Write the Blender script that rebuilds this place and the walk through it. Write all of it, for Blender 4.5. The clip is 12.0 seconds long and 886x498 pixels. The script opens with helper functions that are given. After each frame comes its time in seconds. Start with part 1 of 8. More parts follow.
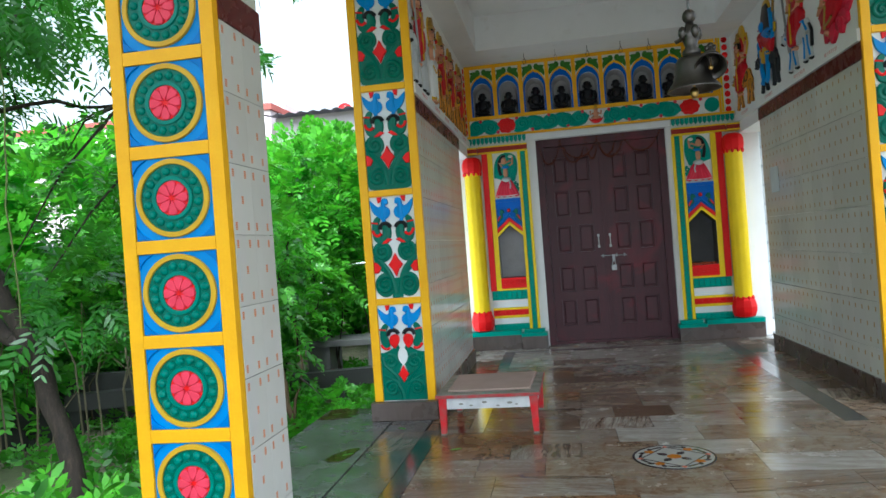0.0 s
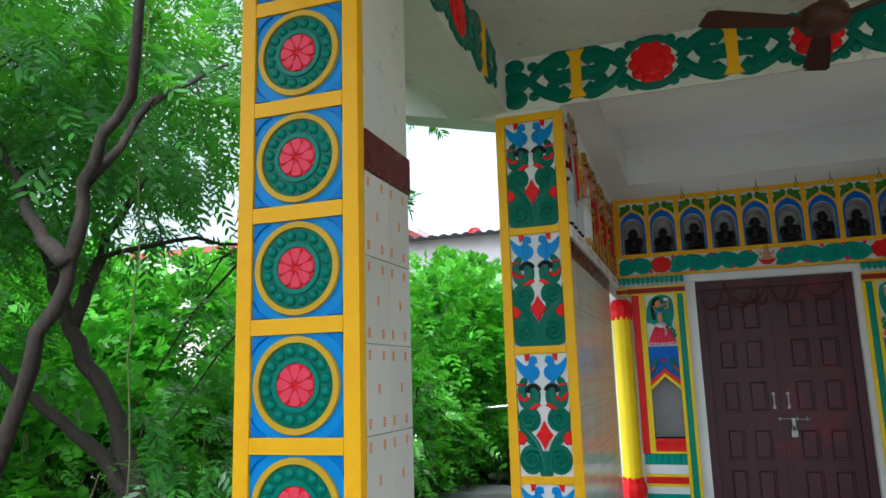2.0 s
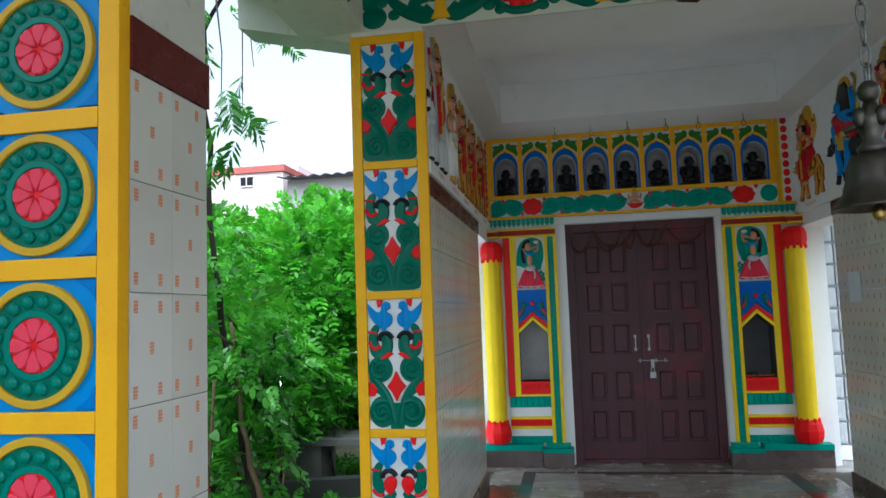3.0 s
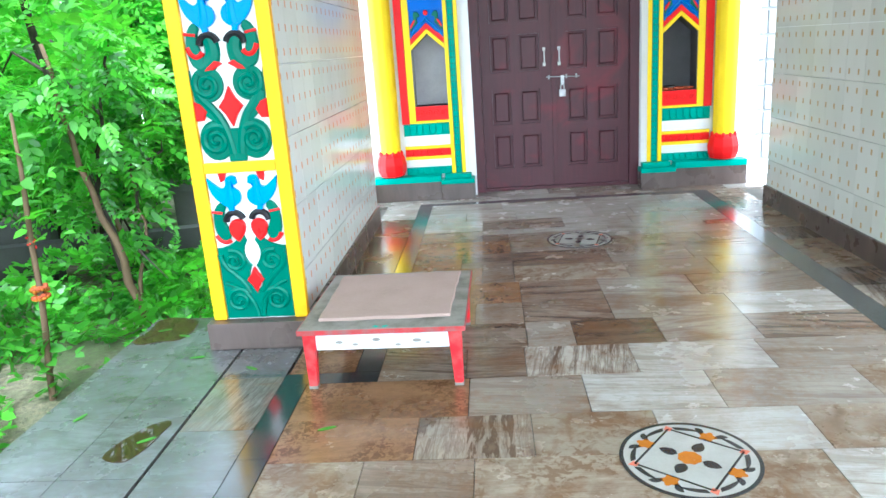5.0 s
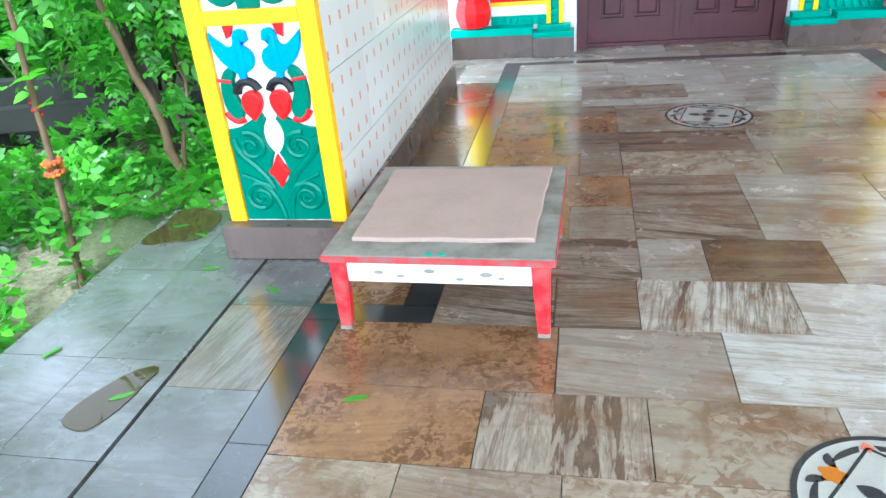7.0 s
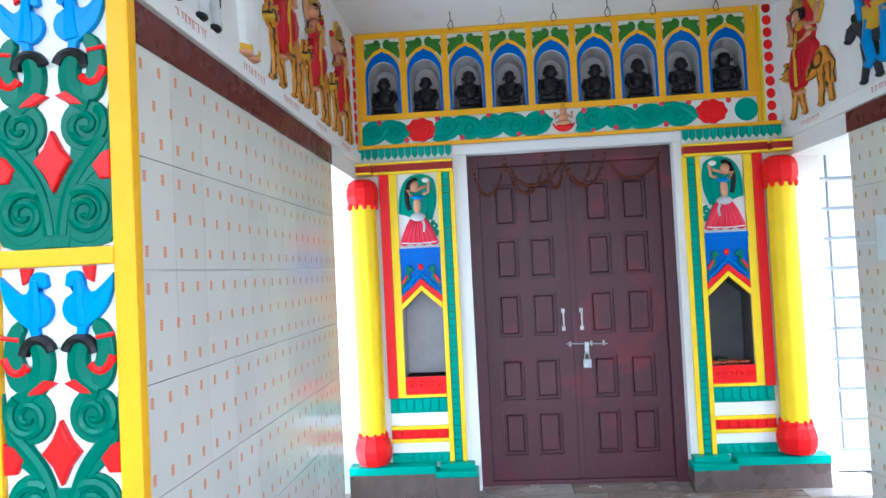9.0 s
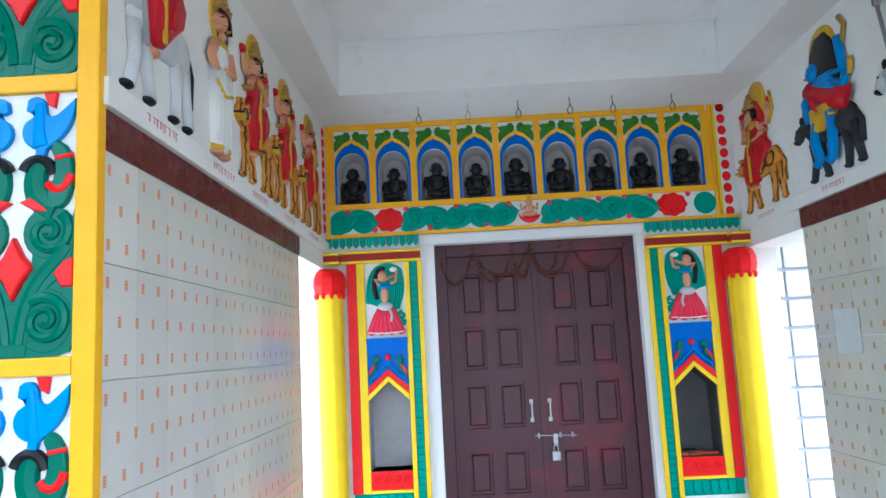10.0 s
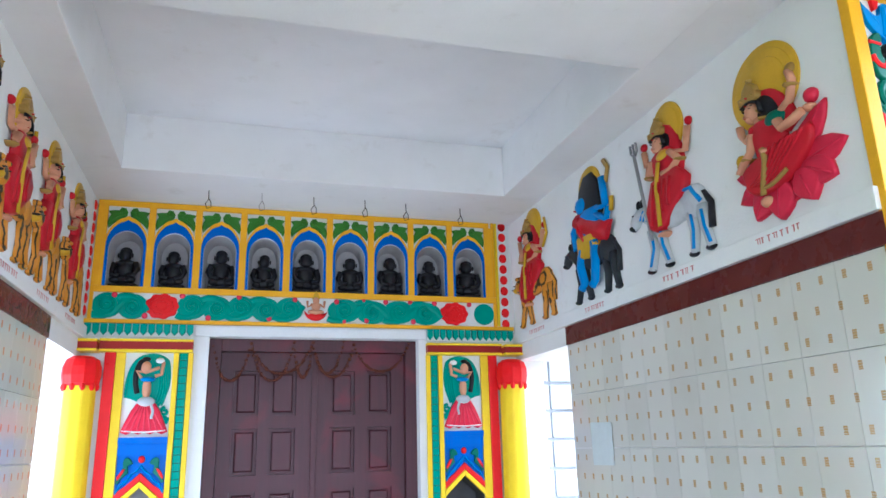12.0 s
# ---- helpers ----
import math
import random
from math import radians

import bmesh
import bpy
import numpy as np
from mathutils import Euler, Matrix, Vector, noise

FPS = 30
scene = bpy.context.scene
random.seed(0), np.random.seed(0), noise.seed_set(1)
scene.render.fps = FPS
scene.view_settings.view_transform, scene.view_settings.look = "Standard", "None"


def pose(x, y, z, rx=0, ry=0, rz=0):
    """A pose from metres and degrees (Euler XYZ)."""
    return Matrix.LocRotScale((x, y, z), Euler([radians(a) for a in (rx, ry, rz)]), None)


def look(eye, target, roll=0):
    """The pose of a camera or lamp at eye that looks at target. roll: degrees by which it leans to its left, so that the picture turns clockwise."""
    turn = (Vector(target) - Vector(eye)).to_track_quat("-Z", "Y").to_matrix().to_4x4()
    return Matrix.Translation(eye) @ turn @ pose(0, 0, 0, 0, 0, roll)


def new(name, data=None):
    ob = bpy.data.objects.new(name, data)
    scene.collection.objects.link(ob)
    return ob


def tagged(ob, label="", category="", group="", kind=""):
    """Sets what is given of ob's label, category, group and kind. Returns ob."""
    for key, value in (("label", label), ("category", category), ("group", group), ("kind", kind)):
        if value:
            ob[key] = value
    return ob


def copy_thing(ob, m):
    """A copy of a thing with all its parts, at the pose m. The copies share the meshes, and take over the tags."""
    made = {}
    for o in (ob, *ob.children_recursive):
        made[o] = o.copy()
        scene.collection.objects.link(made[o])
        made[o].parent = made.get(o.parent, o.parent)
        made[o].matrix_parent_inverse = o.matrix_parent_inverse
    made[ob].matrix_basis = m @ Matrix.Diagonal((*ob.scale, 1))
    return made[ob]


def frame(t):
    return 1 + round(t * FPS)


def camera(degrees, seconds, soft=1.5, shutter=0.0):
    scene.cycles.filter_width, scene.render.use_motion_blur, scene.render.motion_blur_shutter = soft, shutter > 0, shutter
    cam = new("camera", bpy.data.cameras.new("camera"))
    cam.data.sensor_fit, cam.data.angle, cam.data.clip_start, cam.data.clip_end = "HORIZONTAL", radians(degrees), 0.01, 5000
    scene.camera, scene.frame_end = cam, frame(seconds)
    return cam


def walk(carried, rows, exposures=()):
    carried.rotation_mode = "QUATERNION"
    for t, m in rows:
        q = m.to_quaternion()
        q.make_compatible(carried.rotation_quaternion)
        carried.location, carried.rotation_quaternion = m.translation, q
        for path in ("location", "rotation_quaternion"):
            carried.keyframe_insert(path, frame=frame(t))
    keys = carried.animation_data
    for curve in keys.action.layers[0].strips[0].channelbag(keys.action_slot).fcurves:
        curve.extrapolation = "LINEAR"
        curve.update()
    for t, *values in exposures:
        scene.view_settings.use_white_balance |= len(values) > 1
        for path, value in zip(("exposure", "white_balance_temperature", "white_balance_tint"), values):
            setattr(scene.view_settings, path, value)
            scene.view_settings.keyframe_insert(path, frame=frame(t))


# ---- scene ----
cam = camera(63.8, 12.0)
PATH = [
    (0, (0.089, 0.225, 1.115), (-0.234, 2.199, 1.115), -4.3),
    (0.5, (0.036, 0.296, 1.156), (-0.549, 2.208, 1.174), -4.2),
    (1, (-0.048, 0.438, 1.208), (-0.744, 2.308, 1.34), -2.9),
    (1.5, (-0.162, 0.625, 1.311), (-0.854, 2.482, 1.581), -2.0),
    (2, (-0.179, 0.75, 1.383), (-0.811, 2.615, 1.735), -1.7),
    (2.5, (-0.128, 0.989, 1.407), (-0.622, 2.897, 1.748), -1.9),
    (3, (-0.079, 1.163, 1.41), (-0.42, 3.125, 1.59), -2.0),
    (3.2, (-0.07, 1.211, 1.388), (-0.357, 3.188, 1.501), -2.1),
    (4.8, (0.016, 1.964, 1.22), (-0.126, 3.899, 0.733), -4.0),
    (5, (0.031, 2.01, 1.208), (-0.113, 3.929, 0.663), -4.0),
    (5.5, (0.013, 2.157, 1.139), (-0.166, 3.979, 0.332), -3.3),
    (6, (-0.048, 2.472, 1.076), (-0.255, 4.2, 0.09), -2.7),
    (6.5, (-0.058, 2.634, 1.078), (-0.318, 4.347, 0.078), -3.6),
    (7, (-0.021, 2.823, 1.089), (-0.409, 4.562, 0.182), -5.2),
    (7.5, (0.029, 2.993, 1.17), (-0.407, 4.835, 0.523), -4.8),
    (7.7, (0.037, 3.025, 1.205), (-0.378, 4.916, 0.701), -4.0),
    (9.3, (0.105, 3.196, 1.461), (0.003, 5.189, 1.587), -2.9),
    (9.5, (0.109, 3.193, 1.47), (0.033, 5.185, 1.633), -2.9),
    (10, (0.093, 3.18, 1.513), (0.044, 5.16, 1.789), -2.9),
    (10.5, (0.083, 3.161, 1.54), (0.053, 5.125, 1.917), -2.7),
    (11, (0.101, 3.152, 1.544), (0.181, 5.101, 1.988), -2.5),
    (11.5, (0.099, 3.188, 1.519), (0.318, 5.116, 2.005), -2.2),
    (12, (0.087, 3.227, 1.512), (0.628, 5.078, 2.043), -1.5),
]
walk(cam, [(t, look(eye, target, roll)) for t, eye, target, roll in PATH],
     exposures=[(0.0, -1.22, 5500, 1), (1.5, -1.42, 5650, 2), (3.2, -1.6, 5350, 3), (4.8, 0.3, 5250, 1), (7.0, 0.5, 5200, 3), (7.7, 0.5, 5300, 2), (9.3, 0.05, 5050, 8), (10.0, -0.05, 5050, 8), (10.5, -0.35, 5050, 9), (11.0, 0.22, 5000, 9), (11.5, 0.35, 5000, 10), (12.0, 0.32, 5000, 11)])

# ---- light ----
world = bpy.data.worlds.new("sky")
scene.world = world
world.use_nodes = True
_wn, _wl = world.node_tree.nodes, world.node_tree.links
_bg = _wn["Background"]
_sky = _wn.new("ShaderNodeTexSky")
_sky.sky_type, _sky.sun_disc = "NISHITA", False
_sky.sun_elevation, _sky.sun_rotation = radians(52), radians(165)
_sky.air_density, _sky.dust_density, _sky.ozone_density = 1.0, 6.0, 1.0
_hs = _wn.new("ShaderNodeHueSaturation")            # overcast: little blue left in the sky
_hs.inputs["Saturation"].default_value = 0.1
_wl.new(_sky.outputs[0], _hs.inputs["Color"])
_wl.new(_hs.outputs[0], _bg.inputs["Color"])
_bg.inputs["Strength"].default_value = 1.15
_sun = bpy.data.lights.new("sun", "SUN")
_sun.energy, _sun.angle, _sun.color = 3.6, radians(24), (1.0, 0.97, 0.93)
sun = new("sun", _sun)
sun.matrix_world = look((2.0, -7.5, 10), (0, 0, 0))


def opening_light(name, eye, target, w, h, watts):
    """Area lamp added at an opening, in place of sky light and ground bounce."""
    d = bpy.data.lights.new(name, "AREA")
    d.shape, d.size, d.size_y, d.energy, d.color = "RECTANGLE", w, h, watts, (0.97, 0.985, 1.0)
    o = new(name, d)
    o.matrix_world = look(eye, target)


# unseen fill at the porch front, tilted up like bounce from a courtyard
opening_light("skylight_porch", (0.57, -1.1, 0.9), (0.57, 3.2, 2.6), 4.0, 1.7, 46)
# added in the side openings, aimed a little upward to lift the ceiling
opening_light("skylight_west", (-1.25, 7.46, 1.05), (0, 7.3, 1.45), 0.7, 1.9, 24)
opening_light("skylight_east", (2.95, 7.5, 1.2), (1.5, 7.4, 1.7), 0.8, 1.9, 4)

# ---- plan, in metres ----
XL, XR = -0.80, 1.95           # corridor walls
Y0, Y1, YB = 4.885, 7.05, 7.87  # wall fronts, wall ends, back facade
ZBAND, ZTOP, ZC = 2.06, 3.05, 3.33
Y0E = 4.825                    # the east wall starts a little nearer
XC = 0.57                      # middle of the door

# ---- materials ----


def material(name, build):
    m = bpy.data.materials.new(name)
    m.use_nodes = True
    nt = m.node_tree
    b = nt.nodes["Principled BSDF"]
    build(nt, b)
    return m


def nd(nt, kind, **values):
    n = nt.nodes.new(kind)
    for k, v in values.items():
        n.inputs[k.replace("_", " ")].default_value = v
    return n


def coords(nt, which="Object"):
    return nt.nodes.new("ShaderNodeTexCoord").outputs[which]


def ramp(nt, src, stops):
    r = nt.nodes.new("ShaderNodeValToRGB")
    nt.links.new(src, r.inputs[0])
    e = r.color_ramp.elements
    while len(e) < len(stops):
        e.new(0.5)
    for k, (p, c) in enumerate(stops):
        e[k].position, e[k].color = p, (*c, 1) if len(c) == 3 else c
    return r.outputs[0]


def mixc(nt, fac, a, b, mode="MIX"):
    m = nt.nodes.new("ShaderNodeMix")
    m.data_type, m.blend_type = "RGBA", mode
    for sock, val in ((m.inputs[0], fac), (m.inputs[6], a), (m.inputs[7], b)):
        if isinstance(val, (int, float)):
            sock.default_value = val
        elif isinstance(val, tuple):
            sock.default_value = (*val, 1)
        else:
            nt.links.new(val, sock)
    return m.outputs[2]


def math_node(nt, op, a, b=0.0, c=0.0):
    m = nt.nodes.new("ShaderNodeMath")
    m.operation = op
    for sock, val in zip(m.inputs, (a, b, c)):
        if isinstance(val, (int, float)):
            sock.default_value = val
        else:
            nt.links.new(val, sock)
    return m.outputs[0]


def bump(nt, b, height, strength=0.2, distance=0.004):
    n = nd(nt, "ShaderNodeBump", Strength=strength, Distance=distance)
    nt.links.new(height, n.inputs["Height"])
    nt.links.new(n.outputs[0], b.inputs["Normal"])


def noise_tex(nt, vec, scale, detail=4.0, rough=0.55, distortion=0.0):
    n = nd(nt, "ShaderNodeTexNoise", Scale=scale, Detail=detail, Roughness=rough, Distortion=distortion)
    nt.links.new(vec, n.inputs["Vector"])
    return n.outputs[0]


def paint(name, colour, rough=0.38, dirt=0.35, scale=9.0, dark=None):
    """Hand-brushed enamel on plaster: faint streaks, grime and chips of tone."""
    dark = dark or tuple(c * 0.55 for c in colour)

    def build(nt, b):
        v = nt.nodes.new("ShaderNodeNewGeometry").outputs["Position"]
        big, small = noise_tex(nt, v, scale, 5, 0.6), noise_tex(nt, v, scale * 14, 3, 0.6)
        f = ramp(nt, big, [(0.42, (0, 0, 0)), (0.78, (1, 1, 1))])
        c = mixc(nt, math_node(nt, "MULTIPLY", f, dirt), colour, dark)
        c = mixc(nt, math_node(nt, "MULTIPLY", ramp(nt, small, [(0.35, (0, 0, 0)), (0.8, (1, 1, 1))]), 0.18), c, tuple(min(1, k * 1.35 + 0.01) for k in colour))
        nt.links.new(c, b.inputs["Base Color"])
        nt.links.new(math_node(nt, "MULTIPLY_ADD", big, 0.25, rough - 0.1), b.inputs["Roughness"])
        bump(nt, b, small, 0.25, 0.002)
        b.inputs["Specular IOR Level"].default_value = 0.2
    return material(name, build)


M = {
    "yellow": paint("yellow_enamel", (0.85, 0.44, 0.002), 0.36, 0.4, 7, (0.72, 0.29, 0.002)),
    "lemon": paint("lemon_enamel", (0.86, 0.6, 0.004), 0.3, 0.2, 7),
    "red": paint("red_enamel", (0.74, 0.006, 0.008), 0.3, 0.2),
    "pink": paint("pink_enamel", (0.74, 0.05, 0.1), 0.35, 0.35, 12, (0.5, 0.02, 0.045)),
    "blue": paint("sky_blue_enamel", (0.018, 0.24, 0.66), 0.35, 0.3),
    "deepblue": paint("deep_blue_enamel", (0.004, 0.12, 0.55), 0.35, 0.3),
    "green": paint("bottle_green_enamel", (0.005, 0.135, 0.09), 0.3, 0.3),
    "teal": paint("teal_enamel", (0.012, 0.3, 0.23), 0.35, 0.3),
    "beadgreen": paint("sea_green_enamel", (0.008, 0.19, 0.145), 0.3, 0.35),
    "midblue": paint("middle_blue_enamel", (0.01, 0.17, 0.55), 0.35, 0.3),
    "leafgreen": paint("leaf_green_enamel", (0.05, 0.2, 0.02), 0.4, 0.3),
    "black": paint("black_enamel", (0.012, 0.012, 0.015), 0.35, 0.2),
    "maroon": paint("maroon_glazed_tile", (0.12, 0.022, 0.02), 0.25, 0.3),
    "skin": paint("flesh_enamel", (0.62, 0.3, 0.18), 0.4, 0.25),
    "gold": paint("gold_ochre_enamel", (0.6, 0.36, 0.015), 0.32, 0.4),
    "white": paint("white_enamel", (0.76, 0.77, 0.78), 0.45, 0.25, 6, (0.6, 0.6, 0.58)),
}


def plaster_build(nt, b):
    v = nt.nodes.new("ShaderNodeNewGeometry").outputs["Position"]
    big, mid, fine = noise_tex(nt, v, 1.1, 6, 0.6), noise_tex(nt, v, 6, 5, 0.65), noise_tex(nt, v, 90, 3)
    c = mixc(nt, ramp(nt, big, [(0.4, (0, 0, 0)), (0.75, (1, 1, 1))]), (0.83, 0.83, 0.84), (0.73, 0.73, 0.73))
    c = mixc(nt, math_node(nt, "MULTIPLY", ramp(nt, mid, [(0.6, (0, 0, 0)), (0.8, (1, 1, 1))]), 0.4), c, (0.55, 0.51, 0.46))
    nt.links.new(c, b.inputs["Base Color"])
    b.inputs["Roughness"].default_value = 0.75
    bump(nt, b, math_node(nt, "ADD", fine, mid), 0.25, 0.004)


M["plaster"] = material("whitewashed_plaster", plaster_build)


def stained_build(nt, b):
    v = nt.nodes.new("ShaderNodeNewGeometry").outputs["Position"]
    big, mid = noise_tex(nt, v, 1.6, 6, 0.65), noise_tex(nt, v, 14, 5, 0.7)
    c = mixc(nt, ramp(nt, big, [(0.35, (0, 0, 0)), (0.7, (1, 1, 1))]), (0.6, 0.61, 0.55), (0.72, 0.71, 0.66))
    c = mixc(nt, ramp(nt, mid, [(0.58, (0, 0, 0)), (0.72, (0.7, 0.7, 0.7))]), c, (0.36, 0.38, 0.33))
    nt.links.new(c, b.inputs["Base Color"])
    b.inputs["Roughness"].default_value = 0.8
    bump(nt, b, mid, 0.3, 0.004)


M["stained"] = material("weathered_limewash", stained_build)


def marble_build(pale, deep, vein, blotch, blotch_amount=0.5, band_amount=1.0, across=False, vary=None, gloss=(0.13, 0.3), band_scale=11.0, stain=(0.11, 0.055, 0.024), stain_amount=0.68, coat=0.0, fleck=40.0):
    """Polished slab: streaks along (or across) it, hair veins, small flecks, and stains that run over the joints."""
    def build(nt, b):
        rnd = nt.nodes.new("ShaderNodeObjectInfo").outputs["Random"]
        pos = nt.nodes.new("ShaderNodeNewGeometry").outputs["Position"]
        comb = nt.nodes.new("ShaderNodeCombineXYZ")
        for k, f in enumerate((37.0, 91.0, 53.0)):
            nt.links.new(math_node(nt, "MULTIPLY", rnd, f), comb.inputs[k])
        rot = nt.nodes.new("ShaderNodeVectorRotate")
        rot.rotation_type = "Z_AXIS"
        r2 = math_node(nt, "FRACT", math_node(nt, "MULTIPLY", rnd, 7.31))
        nt.links.new(coords(nt), rot.inputs["Vector"])
        nt.links.new(math_node(nt, "MULTIPLY_ADD", r2, 0.4, (1.38 if across else -0.2)), rot.inputs["Angle"])
        add = nt.nodes.new("ShaderNodeVectorMath")
        nt.links.new(rot.outputs[0], add.inputs[0])
        nt.links.new(comb.outputs[0], add.inputs[1])
        v = add.outputs[0]

        def stretched(sx, sy, sc, detail, ro, dist):
            mp = nt.nodes.new("ShaderNodeMapping")
            mp.inputs["Scale"].default_value = (sx, sy, 1.0)
            nt.links.new(v, mp.inputs[0])
            return noise_tex(nt, mp.outputs[0], sc, detail, ro, dist)
        grey = lambda k: (k, k, k)
        band, fine = stretched(1.0, band_scale, 1.7, 8, 0.62, 0.3), stretched(2.2, 52.0, 1.5, 5, 0.65, 0.3)
        hair = stretched(0.7, 9.0, 1.6, 4, 0.55, 0.6)
        cloud, swirl = noise_tex(nt, v, fleck, 4, 0.6, 0.9), noise_tex(nt, v, 5, 5, 0.6, 1.0)
        r3 = math_node(nt, "FRACT", math_node(nt, "MULTIPLY", rnd, 13.7))
        r4 = math_node(nt, "FRACT", math_node(nt, "MULTIPLY", rnd, 29.3))
        base = mixc(nt, r3, pale, vary or pale)
        base = mixc(nt, math_node(nt, "MULTIPLY", ramp(nt, swirl, [(0.35, grey(0)), (0.65, grey(1))]), 0.45), base, tuple(0.55 * p + 0.45 * d for p, d in zip(pale, deep)))
        amount = math_node(nt, "MULTIPLY", math_node(nt, "MULTIPLY_ADD", r4, 0.6, 0.4), band_amount)
        f = math_node(nt, "MULTIPLY", ramp(nt, band, [(0.43, grey(0)), (0.485, grey(0.55)), (0.505, grey(0.12)), (0.56, grey(0.4)), (0.575, grey(1)), (0.63, grey(0.85))]), amount)
        c = mixc(nt, f, base, deep)
        c = mixc(nt, math_node(nt, "MULTIPLY", ramp(nt, fine, [(0.5, grey(0)), (0.66, grey(1))]), math_node(nt, "MULTIPLY", amount, 0.55)), c, vein)
        line = ramp(nt, math_node(nt, "ABSOLUTE", math_node(nt, "SUBTRACT", hair, 0.5)), [(0.0, grey(1)), (0.012, grey(0))])
        c = mixc(nt, math_node(nt, "MULTIPLY", line, math_node(nt, "MULTIPLY", amount, 0.6)), c, vein)
        patch = math_node(nt, "MULTIPLY", ramp(nt, cloud, [(0.46, grey(0)), (0.54, grey(1))]), ramp(nt, swirl, [(0.4, grey(0.1)), (0.56, grey(1))]))
        c = mixc(nt, math_node(nt, "MULTIPLY", patch, blotch_amount), c, blotch)
        mp = nt.nodes.new("ShaderNodeMapping")
        mp.inputs["Scale"].default_value = (1.0, 1.7, 1.0)
        mp.inputs["Rotation"].default_value = (0, 0, 0.3)
        nt.links.new(pos, mp.inputs[0])
        dirt = noise_tex(nt, mp.outputs[0], 2.6, 8, 0.68, 0.4)
        c = mixc(nt, math_node(nt, "MULTIPLY", ramp(nt, dirt, [(0.5, grey(0)), (0.66, grey(1))]), stain_amount), c, stain)
        warm = noise_tex(nt, pos, 7.5, 7, 0.7, 0.5)
        c = mixc(nt, math_node(nt, "MULTIPLY", ramp(nt, warm, [(0.5, grey(0)), (0.6, grey(1))]), math_node(nt, "MULTIPLY", ramp(nt, dirt, [(0.4, grey(0.15)), (0.55, grey(1))]), 0.5 * stain_amount)), c, tuple(1.5 * k for k in stain))
        specks = ramp(nt, noise_tex(nt, pos, 130, 2), [(0.7, grey(0)), (0.78, grey(1))])
        c = mixc(nt, math_node(nt, "MULTIPLY", specks, 0.5), c, (0.06, 0.045, 0.035))
        nt.links.new(c, b.inputs["Base Color"])
        wet = noise_tex(nt, pos, 3.2, 6, 0.65)
        lo, hi = gloss
        nt.links.new(ramp(nt, wet, [(0.38, grey(lo)), (0.62, grey(hi))]), b.inputs["Roughness"])
        b.inputs["IOR"].default_value = 1.55
        b.inputs["Coat Weight"].default_value = coat
        b.inputs["Coat Roughness"].default_value = 0.16
        bump(nt, b, math_node(nt, "ADD", noise_tex(nt, pos, 7, 4), math_node(nt, "MULTIPLY", fine, 0.12)), 0.1, 0.012)
    return build


M["marble"] = material("polished_pale_brown_marble", marble_build((0.33, 0.3, 0.265), (0.1, 0.066, 0.042), (0.08, 0.05, 0.03), (0.2, 0.12, 0.07), 0.3, 1.1, False, (0.22, 0.18, 0.145)))
# pale slabs; near the door their paleness also holds the side openings' light
M["palemarble"] = material("pale_grey_marble", marble_build((0.42, 0.4, 0.375), (0.18, 0.14, 0.11), (0.13, 0.1, 0.075), (0.26, 0.2, 0.15), 0.3, 0.8, False, (0.34, 0.32, 0.295), stain_amount=0.4))
M["tan"] = material("mottled_tan_marble", marble_build((0.3, 0.25, 0.195), (0.16, 0.105, 0.062), (0.1, 0.06, 0.035), (0.115, 0.06, 0.027), 0.65, 0.5, False, (0.24, 0.2, 0.155), fleck=26.0))
M["rust"] = material("mottled_rust_marble", marble_build((0.29, 0.155, 0.075), (0.09, 0.043, 0.022), (0.06, 0.03, 0.018), (0.075, 0.033, 0.015), 0.8, 0.35, False, (0.21, 0.115, 0.06), fleck=48.0))
M["brownmarble"] = material("brown_streaked_marble", marble_build((0.27, 0.215, 0.17), (0.085, 0.054, 0.037), (0.055, 0.038, 0.03), (0.13, 0.076, 0.042), 0.45, 1.3, False, (0.19, 0.14, 0.105)))
M["banded"] = material("cross_banded_marble", marble_build((0.4, 0.365, 0.32), (0.085, 0.055, 0.036), (0.08, 0.05, 0.034), (0.2, 0.13, 0.08), 0.25, 1.6, True, (0.3, 0.25, 0.2), band_scale=7.0))
M["banded_long"] = material("brown_banded_marble", marble_build((0.25, 0.22, 0.2), (0.06, 0.044, 0.036), (0.07, 0.05, 0.04), (0.1, 0.075, 0.06), 0.3, 1.6, True, (0.18, 0.16, 0.145), (0.1, 0.25), 6.0))
M["darkslab"] = material("dark_stained_marble", marble_build((0.15, 0.1, 0.062), (0.05, 0.028, 0.017), (0.04, 0.023, 0.015), (0.05, 0.027, 0.015), 0.5, 0.8, False, (0.1, 0.066, 0.042)))
M["greymarble"] = material("wet_grey_marble", marble_build((0.17, 0.17, 0.18), (0.06, 0.056, 0.056), (0.06, 0.057, 0.057), (0.08, 0.066, 0.052), 0.45, 0.8, False, (0.1, 0.1, 0.107), (0.16, 0.34), 4.0, (0.04, 0.034, 0.03), 0.85, 0.35, 22.0))


def granite_build(nt, b):
    v = nt.nodes.new("ShaderNodeNewGeometry").outputs["Position"]
    c = ramp(nt, noise_tex(nt, v, 160, 3, 0.7), [(0.4, (0.012, 0.013, 0.014)), (0.62, (0.03, 0.033, 0.035)), (0.75, (0.1, 0.1, 0.1))])
    nt.links.new(c, b.inputs["Base Color"])
    nt.links.new(ramp(nt, noise_tex(nt, v, 3, 4), [(0.35, (0.12, 0.12, 0.12)), (0.65, (0.26, 0.26, 0.26))]), b.inputs["Roughness"])
    b.inputs["Coat Weight"].default_value, b.inputs["Coat Roughness"].default_value = 0.8, 0.15


M["granite"] = material("black_granite", granite_build)


